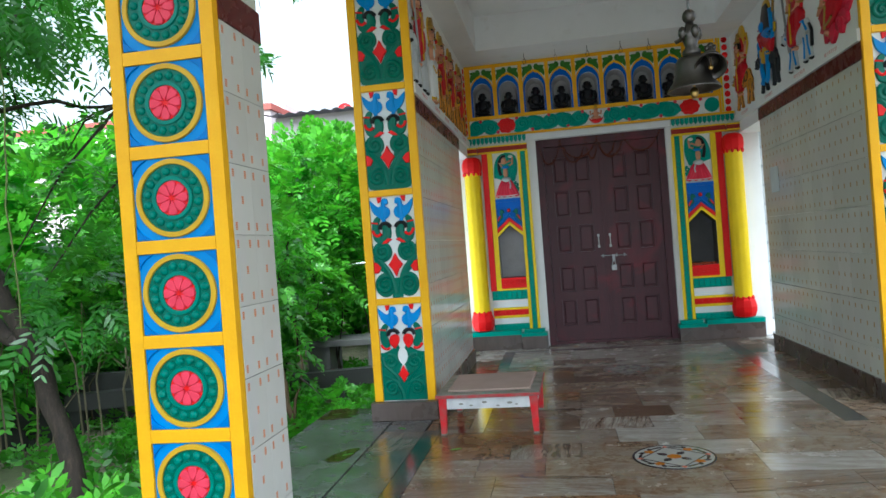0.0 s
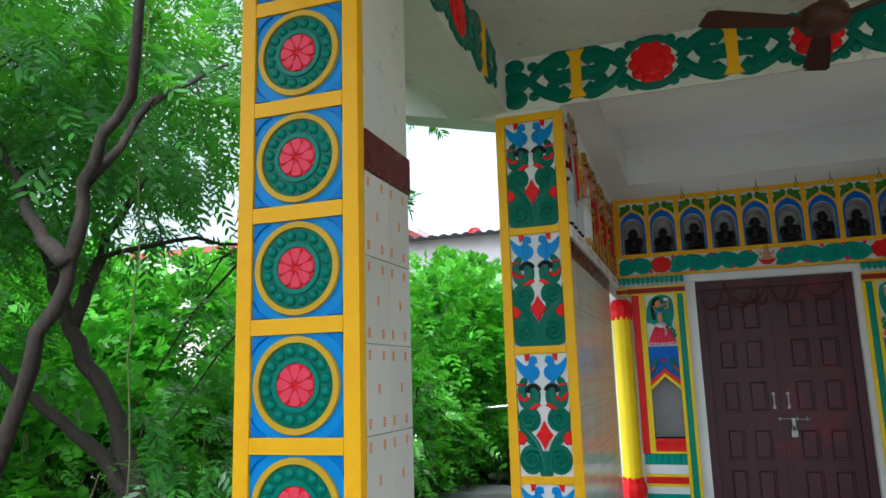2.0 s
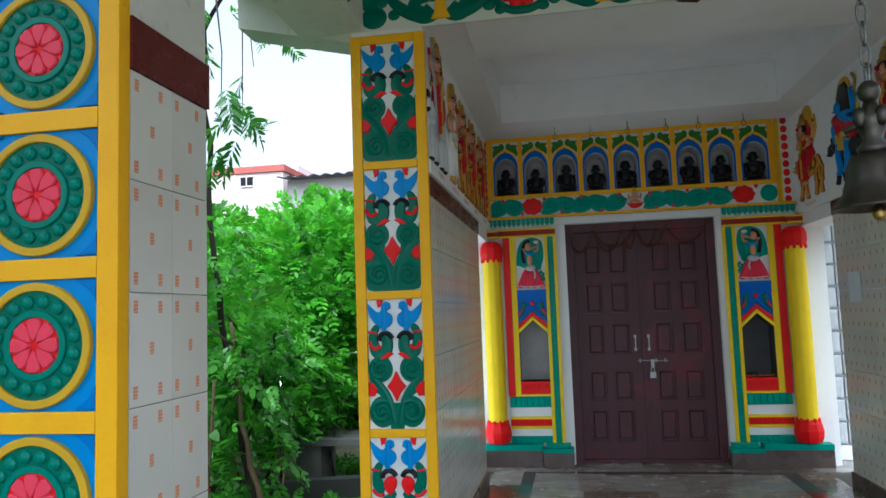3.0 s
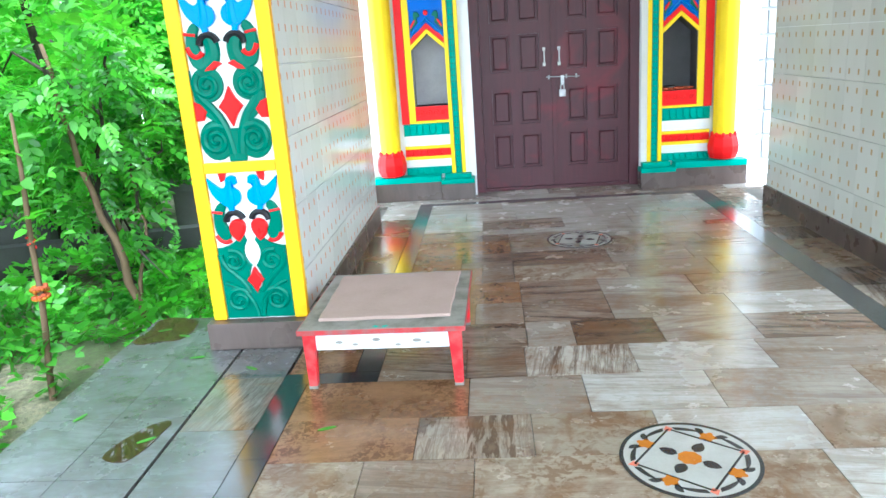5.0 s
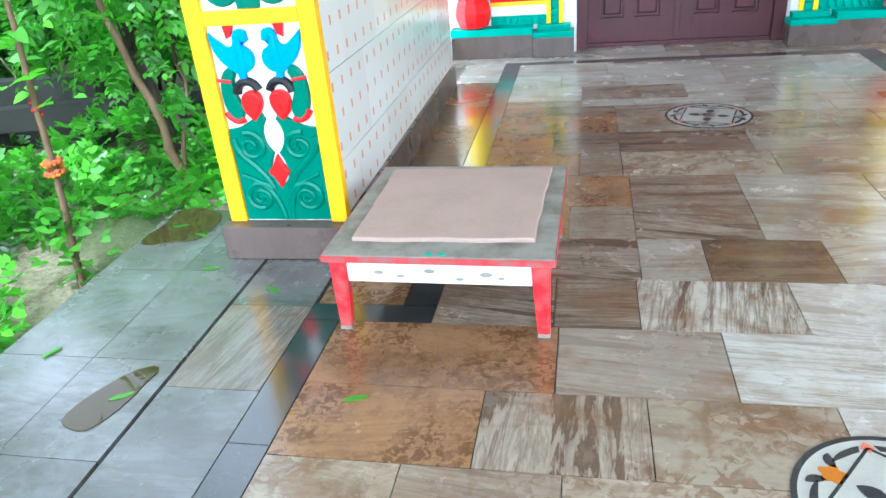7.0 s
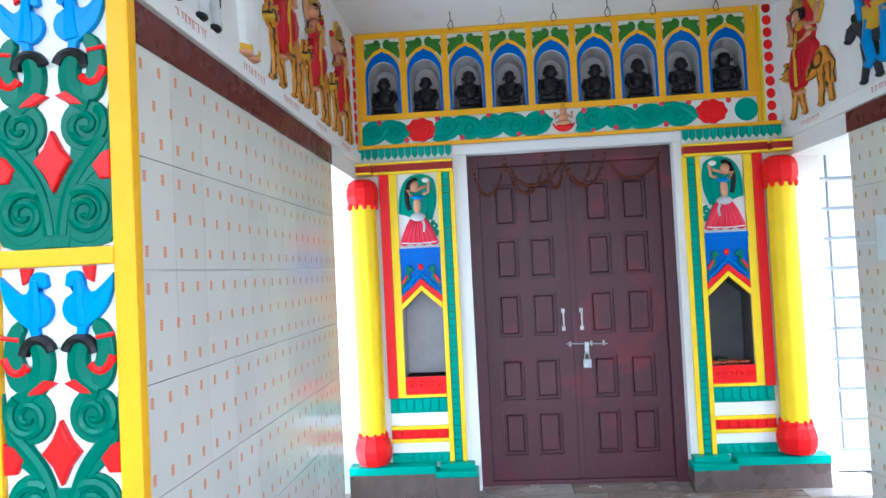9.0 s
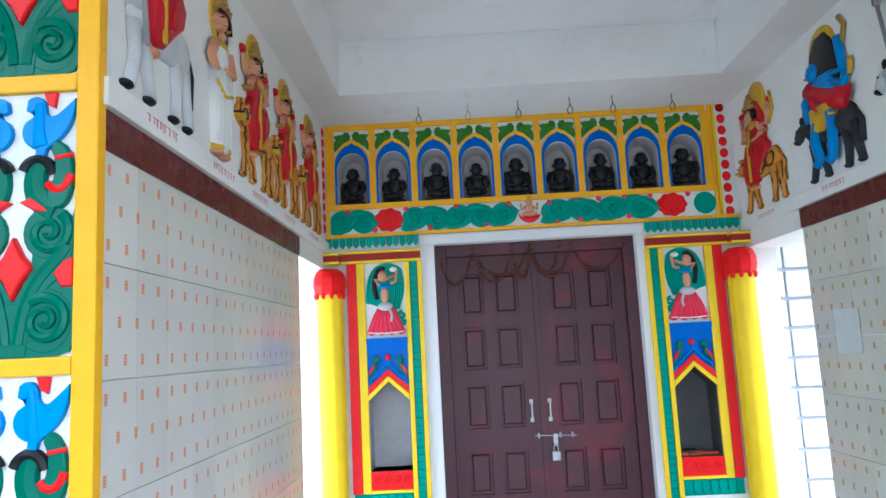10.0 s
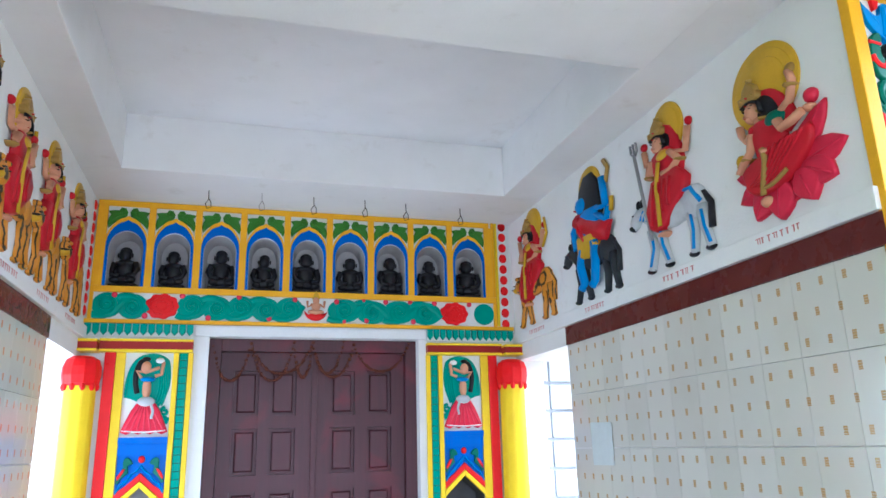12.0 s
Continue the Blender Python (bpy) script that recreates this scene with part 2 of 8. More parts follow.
def darkstone_build(nt, b):
    v = nt.nodes.new("ShaderNodeNewGeometry").outputs["Position"]
    mp = nt.nodes.new("ShaderNodeMapping")
    mp.inputs["Scale"].default_value = (7, 7, 1.6)
    nt.links.new(v, mp.inputs[0])
    c = mixc(nt, noise_tex(nt, mp.outputs[0], 2.2, 6, 0.65, 0.5), (0.035, 0.024, 0.02), (0.14, 0.1, 0.085))
    nt.links.new(c, b.inputs["Base Color"])
    nt.links.new(ramp(nt, noise_tex(nt, v, 6, 4), [(0.3, (0.2, 0.2, 0.2)), (0.7, (0.42, 0.42, 0.42))]), b.inputs["Roughness"])
    bump(nt, b, noise_tex(nt, v, 60, 4), 0.15, 0.003)


M["darkstone"] = material("dark_brown_stone_skirting", darkstone_build)


def tile_build(motif):
    """Cream glazed tile, 20 x 29 cm, with a printed motif in two columns and three staggered rows."""
    def build(nt, b):
        co = coords(nt)
        sep = nt.nodes.new("ShaderNodeSeparateXYZ")
        nt.links.new(co, sep.inputs[0])
        x, y = sep.outputs[0], sep.outputs[1]
        row = math_node(nt, "FLOOR", math_node(nt, "DIVIDE", math_node(nt, "ADD", y, 0.146), 0.0975))
        odd = math_node(nt, "MULTIPLY", math_node(nt, "COMPARE", row, 1.0, 0.4), 0.035)
        u = math_node(nt, "SUBTRACT", math_node(nt, "MODULO", math_node(nt, "ADD", math_node(nt, "ADD", x, 1.115), odd), 0.1), 0.05)
        v = math_node(nt, "SUBTRACT", math_node(nt, "MODULO", math_node(nt, "ADD", y, 0.146), 0.0975), 0.0487)
        nx = math_node(nt, "MULTIPLY_ADD", noise_tex(nt, co, 260, 2), 0.006, -0.003)
        u = math_node(nt, "ADD", u, nx)
        # three short strokes, one above another
        w = math_node(nt, "SUBTRACT", math_node(nt, "ABSOLUTE", v), 0.0)
        inside = math_node(nt, "MULTIPLY", math_node(nt, "LESS_THAN", math_node(nt, "ABSOLUTE", u), 0.0088), math_node(nt, "LESS_THAN", w, 0.0145))
        stripe = math_node(nt, "LESS_THAN", math_node(nt, "ABSOLUTE", math_node(nt, "SUBTRACT", math_node(nt, "MODULO", math_node(nt, "ADD", v, 0.0521), 0.0085), 0.0042)), 0.0037)
        mask = math_node(nt, "MULTIPLY", inside, stripe)
        info = nt.nodes.new("ShaderNodeObjectInfo")
        pos = nt.nodes.new("ShaderNodeNewGeometry").outputs["Position"]
        base = mixc(nt, info.outputs["Random"], (0.62, 0.61, 0.565), (0.69, 0.675, 0.63))
        base = mixc(nt, math_node(nt, "MULTIPLY", ramp(nt, noise_tex(nt, pos, 2.5, 5, 0.6), [(0.5, (0, 0, 0)), (0.8, (1, 1, 1))]), 0.3), base, (0.5, 0.46, 0.38))
        c = mixc(nt, math_node(nt, "MULTIPLY", mask, 0.9), base, motif)
        nt.links.new(c, b.inputs["Base Color"])
        b.inputs["Roughness"].default_value = 0.16
        bump(nt, b, noise_tex(nt, pos, 9, 3), 0.05, 0.006)
    return build


M["tile"] = material("cream_glazed_tile", tile_build((0.68, 0.23, 0.09)))
M["tile_olive"] = material("cream_glazed_tile_ochre_print", tile_build((0.46, 0.26, 0.07)))
M["grout"] = paint("grey_grout", (0.13, 0.12, 0.105), 0.8, 0.3)


def wood_build(nt, b):
    v = nt.nodes.new("ShaderNodeNewGeometry").outputs["Position"]
    mp = nt.nodes.new("ShaderNodeMapping")
    mp.inputs["Scale"].default_value = (26, 26, 1.6)
    nt.links.new(v, mp.inputs[0])
    g = noise_tex(nt, mp.outputs[0], 1.8, 6, 0.6, 0.4)
    c = mixc(nt, g, (0.042, 0.0105, 0.0165), (0.1, 0.026, 0.036))
    dust = noise_tex(nt, v, 3.5, 5, 0.6)
    c = mixc(nt, math_node(nt, "MULTIPLY", ramp(nt, dust, [(0.55, (0, 0, 0)), (0.75, (1, 1, 1))]), 0.35), c, (0.1, 0.035, 0.04))
    c = mixc(nt, math_node(nt, "MULTIPLY", ramp(nt, noise_tex(nt, v, 1.9, 4, 0.6, 1.0), [(0.54, (0, 0, 0)), (0.7, (1, 1, 1))]), 0.7), c, (0.2, 0.018, 0.034))
    nt.links.new(c, b.inputs["Base Color"])
    nt.links.new(math_node(nt, "MULTIPLY_ADD", g, 0.25, 0.28), b.inputs["Roughness"])
    b.inputs["Specular IOR Level"].default_value = 0.3
    bump(nt, b, g, 0.2, 0.002)


M["wood"] = material("dark_stained_wood", wood_build)


def metal_build(colour, rough, metallic=1.0):
    def build(nt, b):
        v = nt.nodes.new("ShaderNodeNewGeometry").outputs["Position"]
        n = noise_tex(nt, v, 45, 4)
        nt.links.new(mixc(nt, n, colour, tuple(k * 0.55 for k in colour)), b.inputs["Base Color"])
        b.inputs["Metallic"].default_value = metallic
        nt.links.new(math_node(nt, "MULTIPLY_ADD", n, 0.2, rough - 0.08), b.inputs["Roughness"])
    return build


M["chrome"] = material("polished_steel", metal_build((0.75, 0.75, 0.76), 0.22))
M["bronze"] = material("dull_bell_bronze", metal_build((0.12, 0.108, 0.1), 0.4))
M["steel"] = material("grey_steel_chain", metal_build((0.2, 0.2, 0.2), 0.45))
M["brass"] = material("brass", metal_build((0.6, 0.4, 0.14), 0.3))
M["iron"] = material("black_iron", metal_build((0.06, 0.055, 0.05), 0.5, 0.6))
M["fan"] = paint("brown_fan_enamel", (0.07, 0.028, 0.022), 0.35, 0.3)


def bark_build(nt, b):
    v = nt.nodes.new("ShaderNodeNewGeometry").outputs["Position"]
    mp = nt.nodes.new("ShaderNodeMapping")
    mp.inputs["Scale"].default_value = (18, 18, 4)
    nt.links.new(v, mp.inputs[0])
    n = noise_tex(nt, mp.outputs[0], 2.5, 6, 0.7, 0.6)
    c = ramp(nt, n, [(0.3, (0.009, 0.006, 0.004)), (0.55, (0.026, 0.016, 0.011)), (0.75, (0.07, 0.045, 0.03))])
    nt.links.new(c, b.inputs["Base Color"])
    b.inputs["Roughness"].default_value = 0.85
    bump(nt, b, n, 0.7, 0.012)


M["bark"] = material("dark_bark", bark_build)


def leaf_build(low, high, gloss=0.3):
    def build(nt, b):
        g = nt.nodes.new("ShaderNodeNewGeometry")
        rnd = g.outputs["Random Per Island"]
        # patch noise paints shaded gaps and sunlit clumps into the leaf colour
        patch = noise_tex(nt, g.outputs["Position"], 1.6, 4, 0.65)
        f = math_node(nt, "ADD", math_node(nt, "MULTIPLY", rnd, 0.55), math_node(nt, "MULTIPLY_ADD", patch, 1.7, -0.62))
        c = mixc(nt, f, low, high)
        nt.links.new(c, b.inputs["Base Color"])
        b.inputs["Roughness"].default_value = gloss
        tr = nt.nodes.new("ShaderNodeBsdfTranslucent")
        nt.links.new(mixc(nt, 0.45, c, (0.22, 0.7, 0.012)), tr.inputs["Color"])
        mx = nt.nodes.new("ShaderNodeMixShader")
        mx.inputs[0].default_value = 0.38
        nt.links.new(b.outputs[0], mx.inputs[1])
        nt.links.new(tr.outputs[0], mx.inputs[2])
        nt.links.new(mx.outputs[0], nt.nodes["Material Output"].inputs["Surface"])
    return build


M["youngbark"] = paint("brown_young_bark", (0.13, 0.085, 0.05), 0.8, 0.5, 14)
# low colours stand for shade between leaves, high ones for sunlit leaves
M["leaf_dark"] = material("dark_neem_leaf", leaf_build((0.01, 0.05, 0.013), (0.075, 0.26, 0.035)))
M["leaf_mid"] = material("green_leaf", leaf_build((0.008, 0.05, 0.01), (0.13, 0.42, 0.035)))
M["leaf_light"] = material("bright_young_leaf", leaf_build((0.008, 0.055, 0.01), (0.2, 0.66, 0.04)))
M["cane"] = paint("dry_cane", (0.15, 0.125, 0.08), 0.8, 0.4, 8)
M["vinestem"] = paint("green_stem", (0.08, 0.1, 0.03), 0.7, 0.3)


def soil_build(nt, b):
    v = nt.nodes.new("ShaderNodeNewGeometry").outputs["Position"]
    a, f = noise_tex(nt, v, 1.3, 6, 0.65), noise_tex(nt, v, 26, 5, 0.7)
    c = mixc(nt, ramp(nt, a, [(0.42, (0, 0, 0)), (0.6, (1, 1, 1))]), (0.3, 0.25, 0.17), (0.09, 0.12, 0.04))
    c = mixc(nt, ramp(nt, f, [(0.4, (0, 0, 0)), (0.7, (0.8, 0.8, 0.8))]), c, (0.05, 0.04, 0.028))
    nt.links.new(c, b.inputs["Base Color"])
    b.inputs["Roughness"].default_value = 0.95
    bump(nt, b, f, 0.8, 0.03)


M["soil"] = material("damp_soil", soil_build)
M["farwall"] = paint("faded_pink_wall", (0.74, 0.62, 0.63), 0.85, 0.3, 0.6)
M["fargrey"] = paint("grey_cement_wall", (0.34, 0.31, 0.32), 0.9, 0.5, 0.7)
M["farband"] = paint("red_oxide_band", (0.42, 0.12, 0.1), 0.8, 0.4, 1)
M["roofsheet"] = paint("grey_asbestos_sheet", (0.2, 0.19, 0.2), 0.8, 0.4, 1)
M["concrete"] = paint("mossy_concrete", (0.045, 0.045, 0.042), 0.85, 0.5, 3)
M["slabgrey"] = paint("grey_stone_slab", (0.14, 0.135, 0.13), 0.85, 0.5, 3)
M["mat"] = paint("beige_rubber_mat", (0.34, 0.245, 0.215), 0.85, 0.3, 5)
M["worngrey"] = paint("worn_grey_paint", (0.22, 0.205, 0.185), 0.5, 0.9, 11, (0.06, 0.055, 0.035))
M["benchedge"] = paint("worn_red_and_grey_edge", (0.38, 0.035, 0.04), 0.55, 1.0, 21, (0.16, 0.14, 0.13))
M["benchwhite"] = paint("scuffed_white_paint", (0.6, 0.6, 0.62), 0.5, 0.5, 14, (0.25, 0.24, 0.25))
M["benchred"] = paint("scuffed_red_paint", (0.55, 0.012, 0.02), 0.45, 0.75, 22, (0.22, 0.13, 0.12))
M["screenwhite"] = paint("weathered_white_cement", (0.46, 0.47, 0.48), 0.7, 0.5, 8, (0.3, 0.3, 0.31))
# grey that stands for the shade in the gaps of the block screen
M["screengap"] = paint("grey_screen_mortar", (0.34, 0.35, 0.37), 0.8, 0.4, 8)
M["idol"] = paint("black_stone_idol", (0.014, 0.014, 0.017), 0.35, 0.3, 20)
M["nichegrey"] = paint("smoky_grey_niche", (0.4, 0.39, 0.4), 0.75, 0.5, 6)
M["dried"] = paint("dried_marigold", (0.12, 0.035, 0.02), 0.9, 0.4, 60)
M["clay"] = paint("red_clay", (0.4, 0.08, 0.03), 0.7, 0.4, 30)
M["paper"] = paint("pale_blue_paper", (0.62, 0.68, 0.7), 0.7, 0.2, 12)
M["inkred"] = paint("faded_red_lettering", (0.62, 0.24, 0.25), 0.6, 0.4, 40)
M["ochrestone"] = paint("orange_inlay_stone", (0.36, 0.12, 0.012), 0.2, 0.3, 30)
M["pinkstone"] = paint("coral_inlay_stone", (0.5, 0.14, 0.09), 0.2, 0.3, 30)
M["whitestone"] = paint("white_inlay_marble", (0.32, 0.305, 0.28), 0.2, 0.4, 10)


def water_build(nt, b):
    b.inputs["Base Color"].default_value = (0.05, 0.037, 0.014, 1)
    b.inputs["Roughness"].default_value = 0.02
    b.inputs["IOR"].default_value = 1.33


M["water"] = material("still_puddle_water", water_build)

# ---- mesh helpers ----


def link_mesh(name, verts, faces, mat, parent=None, label="", smooth=False, mats=None, face_mats=None):
    me = bpy.data.meshes.new(name)
    me.from_pydata([tuple(v) for v in verts], [], faces)
    for m in (mats or [mat]):
        me.materials.append(m)
    if face_mats is not None:
        me.polygons.foreach_set("material_index", face_mats)
    if smooth:
        me.polygons.foreach_set("use_smooth", [True] * len(me.polygons))
    me.update()
    ob = new(name, me)
    ob.parent = parent
    if label:
        ob["label"] = label
    return ob


def part(name, bm, mat, parent=None, label="", smooth=False):
    """Links a bmesh as one mesh object under a thing or a part."""
    bmesh.ops.recalc_face_normals(bm, faces=bm.faces)
    me = bpy.data.meshes.new(name)
    bm.to_mesh(me)
    bm.free()
    for m in (mat if isinstance(mat, (list, tuple)) else [mat]):
        me.materials.append(m)
    if smooth:
        me.polygons.foreach_set("use_smooth", [True] * len(me.polygons))
    ob = new(name, me)
    ob.parent = parent
    if label:
        ob["label"] = label
    return ob


def share(ob, name, parent, m=None):
    """A further piece on the same mesh."""
    o = new(name, ob.data)
    o.parent = parent
    if m is not None:
        o.matrix_basis = m
    return o


def thing(name, label, category="", group="", kind="", m=None):
    ob = new(name)
    ob.empty_display_size = 0.1
    if m is not None:
        ob.matrix_basis = m
    return tagged(ob, label, category, group, kind)


def box(bm, x0, x1, y0, y1, z0, z1, bev=0.0, mi=0):
    vs = [bm.verts.new(p) for p in ((x0, y0, z0), (x1, y0, z0), (x1, y1, z0), (x0, y1, z0), (x0, y0, z1), (x1, y0, z1), (x1, y1, z1), (x0, y1, z1))]
    fs = [bm.faces.new([vs[i] for i in f]) for f in ((3, 2, 1, 0), (4, 5, 6, 7), (0, 1, 5, 4), (1, 2, 6, 5), (2, 3, 7, 6), (3, 0, 4, 7))]
    for f in fs:
        f.material_index = mi
    if bev:
        es = list({e for f in fs for e in f.edges})
        bmesh.ops.bevel(bm, geom=es, offset=bev, segments=2, affect="EDGES", profile=0.7)


def boxes(*rows, bev=0.0):
    bm = bmesh.new()
    for r in rows:
        box(bm, *r, bev=bev)
    return bm


def solid(name, rows, mat, label="", bev=0.0, kind="structure", parent=None, category=""):
    ob = part(name, boxes(*rows, bev=bev), mat, parent)
    return tagged(ob, label, category, "", kind)


def inset(pts, d):
    """A closed outline, drawn in by d along the averaged edge normals (counter-clockwise outlines)."""
    n, out = len(pts), []
    for i in range(n):
        (ax, ay), (bx, by), (cx, cy) = pts[i - 1], pts[i], pts[(i + 1) % n]
        n1, n2 = Vector((-(by - ay), bx - ax)), Vector((-(cy - by), cx - bx))
        if n1.length < 1e-9 or n2.length < 1e-9:
            out.append((bx, by))
            continue
        k = n1.normalized() + n2.normalized()
        if k.length < 1e-6:
            k = n1.normalized()
        k.normalize()
        out.append((bx + k.x * d, by + k.y * d))
    return out


def ccw(pts):
    a = sum(p[0] * q[1] - q[0] * p[1] for p, q in zip(pts, pts[1:] + pts[:1]))
    return pts if a > 0 else pts[::-1]


def plate(bm, pts, w0, w1, bev=0.0, mi=0):
    """A plaque in the (u, v) plane from depth w0 to w1, its front edge rounded off."""
    pts = ccw(list(pts))
    rings = [[bm.verts.new((u, v, w0)) for u, v in pts]]
    if bev:
        rings.append([bm.verts.new((u, v, w1 - bev)) for u, v in pts])
        rings.append([bm.verts.new((u, v, w1 - bev * 0.3)) for u, v in inset(pts, bev * 0.45)])
    rings.append([bm.verts.new((u, v, w1)) for u, v in (inset(pts, bev) if bev else pts)])
    n = len(pts)
    for a, b in zip(rings, rings[1:]):
        for i in range(n):
            bm.faces.new((a[i], a[(i + 1) % n], b[(i + 1) % n], b[i])).material_index = mi
    f = bm.faces.new(rings[-1])
    f.material_index = mi
    if n > 4:
        bmesh.ops.triangulate(bm, faces=[f])


def ring(cx, cy, rx, ry=None, n=20, a0=0.0):
    ry = ry or rx
    return [(cx + rx * math.cos(a0 + 2 * math.pi * i / n), cy + ry * math.sin(a0 + 2 * math.pi * i / n)) for i in range(n)]


def dome(bm, cx, cy, w0, rx, ry, h, n=14, rows=4, mi=0, power=1.0):
    """A low round boss on the plane."""
    prev = [bm.verts.new((x, y, w0)) for x, y in ring(cx, cy, rx, ry, n)]
    for r in range(1, rows):
        a = r / rows * math.pi / 2
        k = math.cos(a) ** power
        cur = [bm.verts.new((x, y, w0 + h * math.sin(a))) for x, y in ring(cx, cy, rx * k, ry * k, n)]
        for i in range(n):
            bm.faces.new((prev[i], prev[(i + 1) % n], cur[(i + 1) % n], cur[i])).material_index = mi
        prev = cur
    top = bm.verts.new((cx, cy, w0 + h))
    for i in range(n):
        bm.faces.new((prev[i], prev[(i + 1) % n], top)).material_index = mi


def annulus(bm, cx, cy, r0, r1, w0, w1, n=36, mi=0):
    prof = [(r1, w0), (r1, w1 - 0.002), (r1 - 0.002, w1), (r0 + 0.002, w1), (r0, w1 - 0.002), (r0, w0)]
    rings = [[bm.verts.new((x, y, w)) for x, y in ring(cx, cy, r, None, n)] for r, w in prof]
    for a, b in zip(rings, rings[1:]):
        for i in range(n):
            bm.faces.new((a[i], a[(i + 1) % n], b[(i + 1) % n], b[i])).material_index = mi


def ridge(bm, path, width, w0, h, mi=0):
    """A rounded rib along a path in the plane; width may be a number or a function of 0..1."""
    n = len(path)
    prof = ((-1, 0), (-0.75, 0.7), (0, 1), (0.75, 0.7), (1, 0))
    prev = None
    for i, (u, v) in enumerate(path):
        a, b = path[max(0, i - 1)], path[min(n - 1, i + 1)]
        t = Vector((b[0] - a[0], b[1] - a[1]))
        t = t.normalized() if t.length > 1e-9 else Vector((1, 0))
        wd = (width(i / (n - 1)) if callable(width) else width) / 2
        cur = [bm.verts.new((u - t.y * wd * p, v + t.x * wd * p, w0 + h * q * min(1, wd * 2 / 0.012 + 0.2))) for p, q in prof]
        if prev:
            for k in range(4):
                bm.faces.new((prev[k], prev[k + 1], cur[k + 1], cur[k])).material_index = mi
        else:
            bm.faces.new(cur).material_index = mi
        prev = cur
    bm.faces.new(prev[::-1]).material_index = mi


def spiral(cx, cy, r, turns, a0, n=26, sign=1, r_end=0.12):
    return [(cx + r * (1 - (1 - r_end) * i / n) * math.cos(a0 + sign * turns * 2 * math.pi * i / n), cy + r * (1 - (1 - r_end) * i / n) * math.sin(a0 + sign * turns * 2 * math.pi * i / n)) for i in range(n + 1)]


def bez(p0, p1, p2, p3, n=12):
    out = []
    for i in range(n + 1):
        t = i / n
        k = ((1 - t) ** 3, 3 * t * (1 - t) ** 2, 3 * t * t * (1 - t), t ** 3)
        out.append((sum(a * p[0] for a, p in zip(k, (p0, p1, p2, p3))), sum(a * p[1] for a, p in zip(k, (p0, p1, p2, p3)))))
    return out


def lathe(bm, prof, n=24, m=None, mi=0, flute=0.0, flutes=8):
    """A turned body round z from (radius, height) pairs."""
    prev = None
    for r, z in prof:
        cur = []
        for i in range(n):
            a = 2 * math.pi * i / n
            k = r * (1 - flute * abs(math.sin(flutes * a / 2)) ** 0.35) if flute else r
            p = Vector((k * math.cos(a), k * math.sin(a), z))
            cur.append(bm.verts.new(m @ p if m is not None else p))
        if prev:
            for i in range(n):
                bm.faces.new((prev[i], prev[(i + 1) % n], cur[(i + 1) % n], cur[i])).material_index = mi
        else:
            bm.faces.new(cur[::-1]).material_index = mi
        prev = cur
    bm.faces.new(prev).material_index = mi


def tube(bm, pts, r, n=7, mi=0):
    """A pipe along points; r a number or one radius a point."""
    rs = r if isinstance(r, (list, tuple)) else [r] * len(pts)
    prev, pts = None, [Vector(p) for p in pts]
    for i, p in enumerate(pts):
        t = (pts[min(i + 1, len(pts) - 1)] - pts[max(i - 1, 0)]).normalized()
        s = t.cross(Vector((0.31, 0.87, 0.38))).normalized()
        q = t.cross(s)
        cur = [bm.verts.new(p + rs[i] * (math.cos(2 * math.pi * k / n) * s + math.sin(2 * math.pi * k / n) * q)) for k in range(n)]
        if prev:
            for k in range(n):
                bm.faces.new((prev[k], prev[(k + 1) % n], cur[(k + 1) % n], cur[k])).material_index = mi
        else:
            bm.faces.new(cur[::-1]).material_index = mi
        prev = cur
    bm.faces.new(prev).material_index = mi


def ball(bm, c, r, scale=(1, 1, 1), seg=10, mi=0, m=None):
    mm = Matrix.Translation(c) @ Matrix.Diagonal((r * scale[0], r * scale[1], r * scale[2], 1))
    if m is not None:
        mm = Matrix.Translation(c) @ m @ Matrix.Diagonal((r * scale[0], r * scale[1], r * scale[2], 1))
    got = bmesh.ops.create_uvsphere(bm, u_segments=seg, v_segments=max(5, seg * 2 // 3), radius=1, matrix=mm)
    for f in {f for v in got["verts"] for f in v.link_faces}:
        f.material_index = mi


def facing(x, y, z, way):
    """The plane of a wall: u runs along it, v up, w out of it. way: 's' faces -y, 'e' faces +x, 'w' faces -x."""
    return pose(x, y, z, 90, 0, {"s": 0, "e": 90, "w": -90}[way])


# ---- the large structure ----
ground_z = -0.62


def build_ground():
    n, verts, faces = 90, [], []
    steps = [-1.0 + 2.0 * i / n for i in range(n + 1)]
    for v in steps:
        for u in steps:
            x, y = math.copysign(abs(u) ** 3, u) * 900 + u * 22, math.copysign(abs(v) ** 3, v) * 900 + v * 22 + 3
            near = max(0.0, 1 - math.hypot(x, y - 3) / 40)
            z = ground_z + near * 0.22 * noise.noise((x * 0.35, y * 0.35, 0)) + near * 0.05 * noise.noise((x * 1.7, y * 1.7, 3))
            if -2.3 < x < 4 and -2 < y < 9.5:
                z = min(z, ground_z)
            verts.append((x, y, z))
    for j in range(n):
        for i in range(n):
            k = j * (n + 1) + i
            faces.append((k, k + 1, k + n + 2, k + n + 1))
    return tagged(link_mesh("ground", verts, faces, M["soil"], smooth=True), "damp brown soil with patches of grass", "ground", "", "structure")


build_ground()
floor = solid("floor", [(-1.66, 3.2, -1.2, 5.25, -0.75, -0.022), (-1.2, 3.2, 5.25, 8.6, -0.75, -0.022)], M["grout"], "raised temple floor laid with marble slabs")
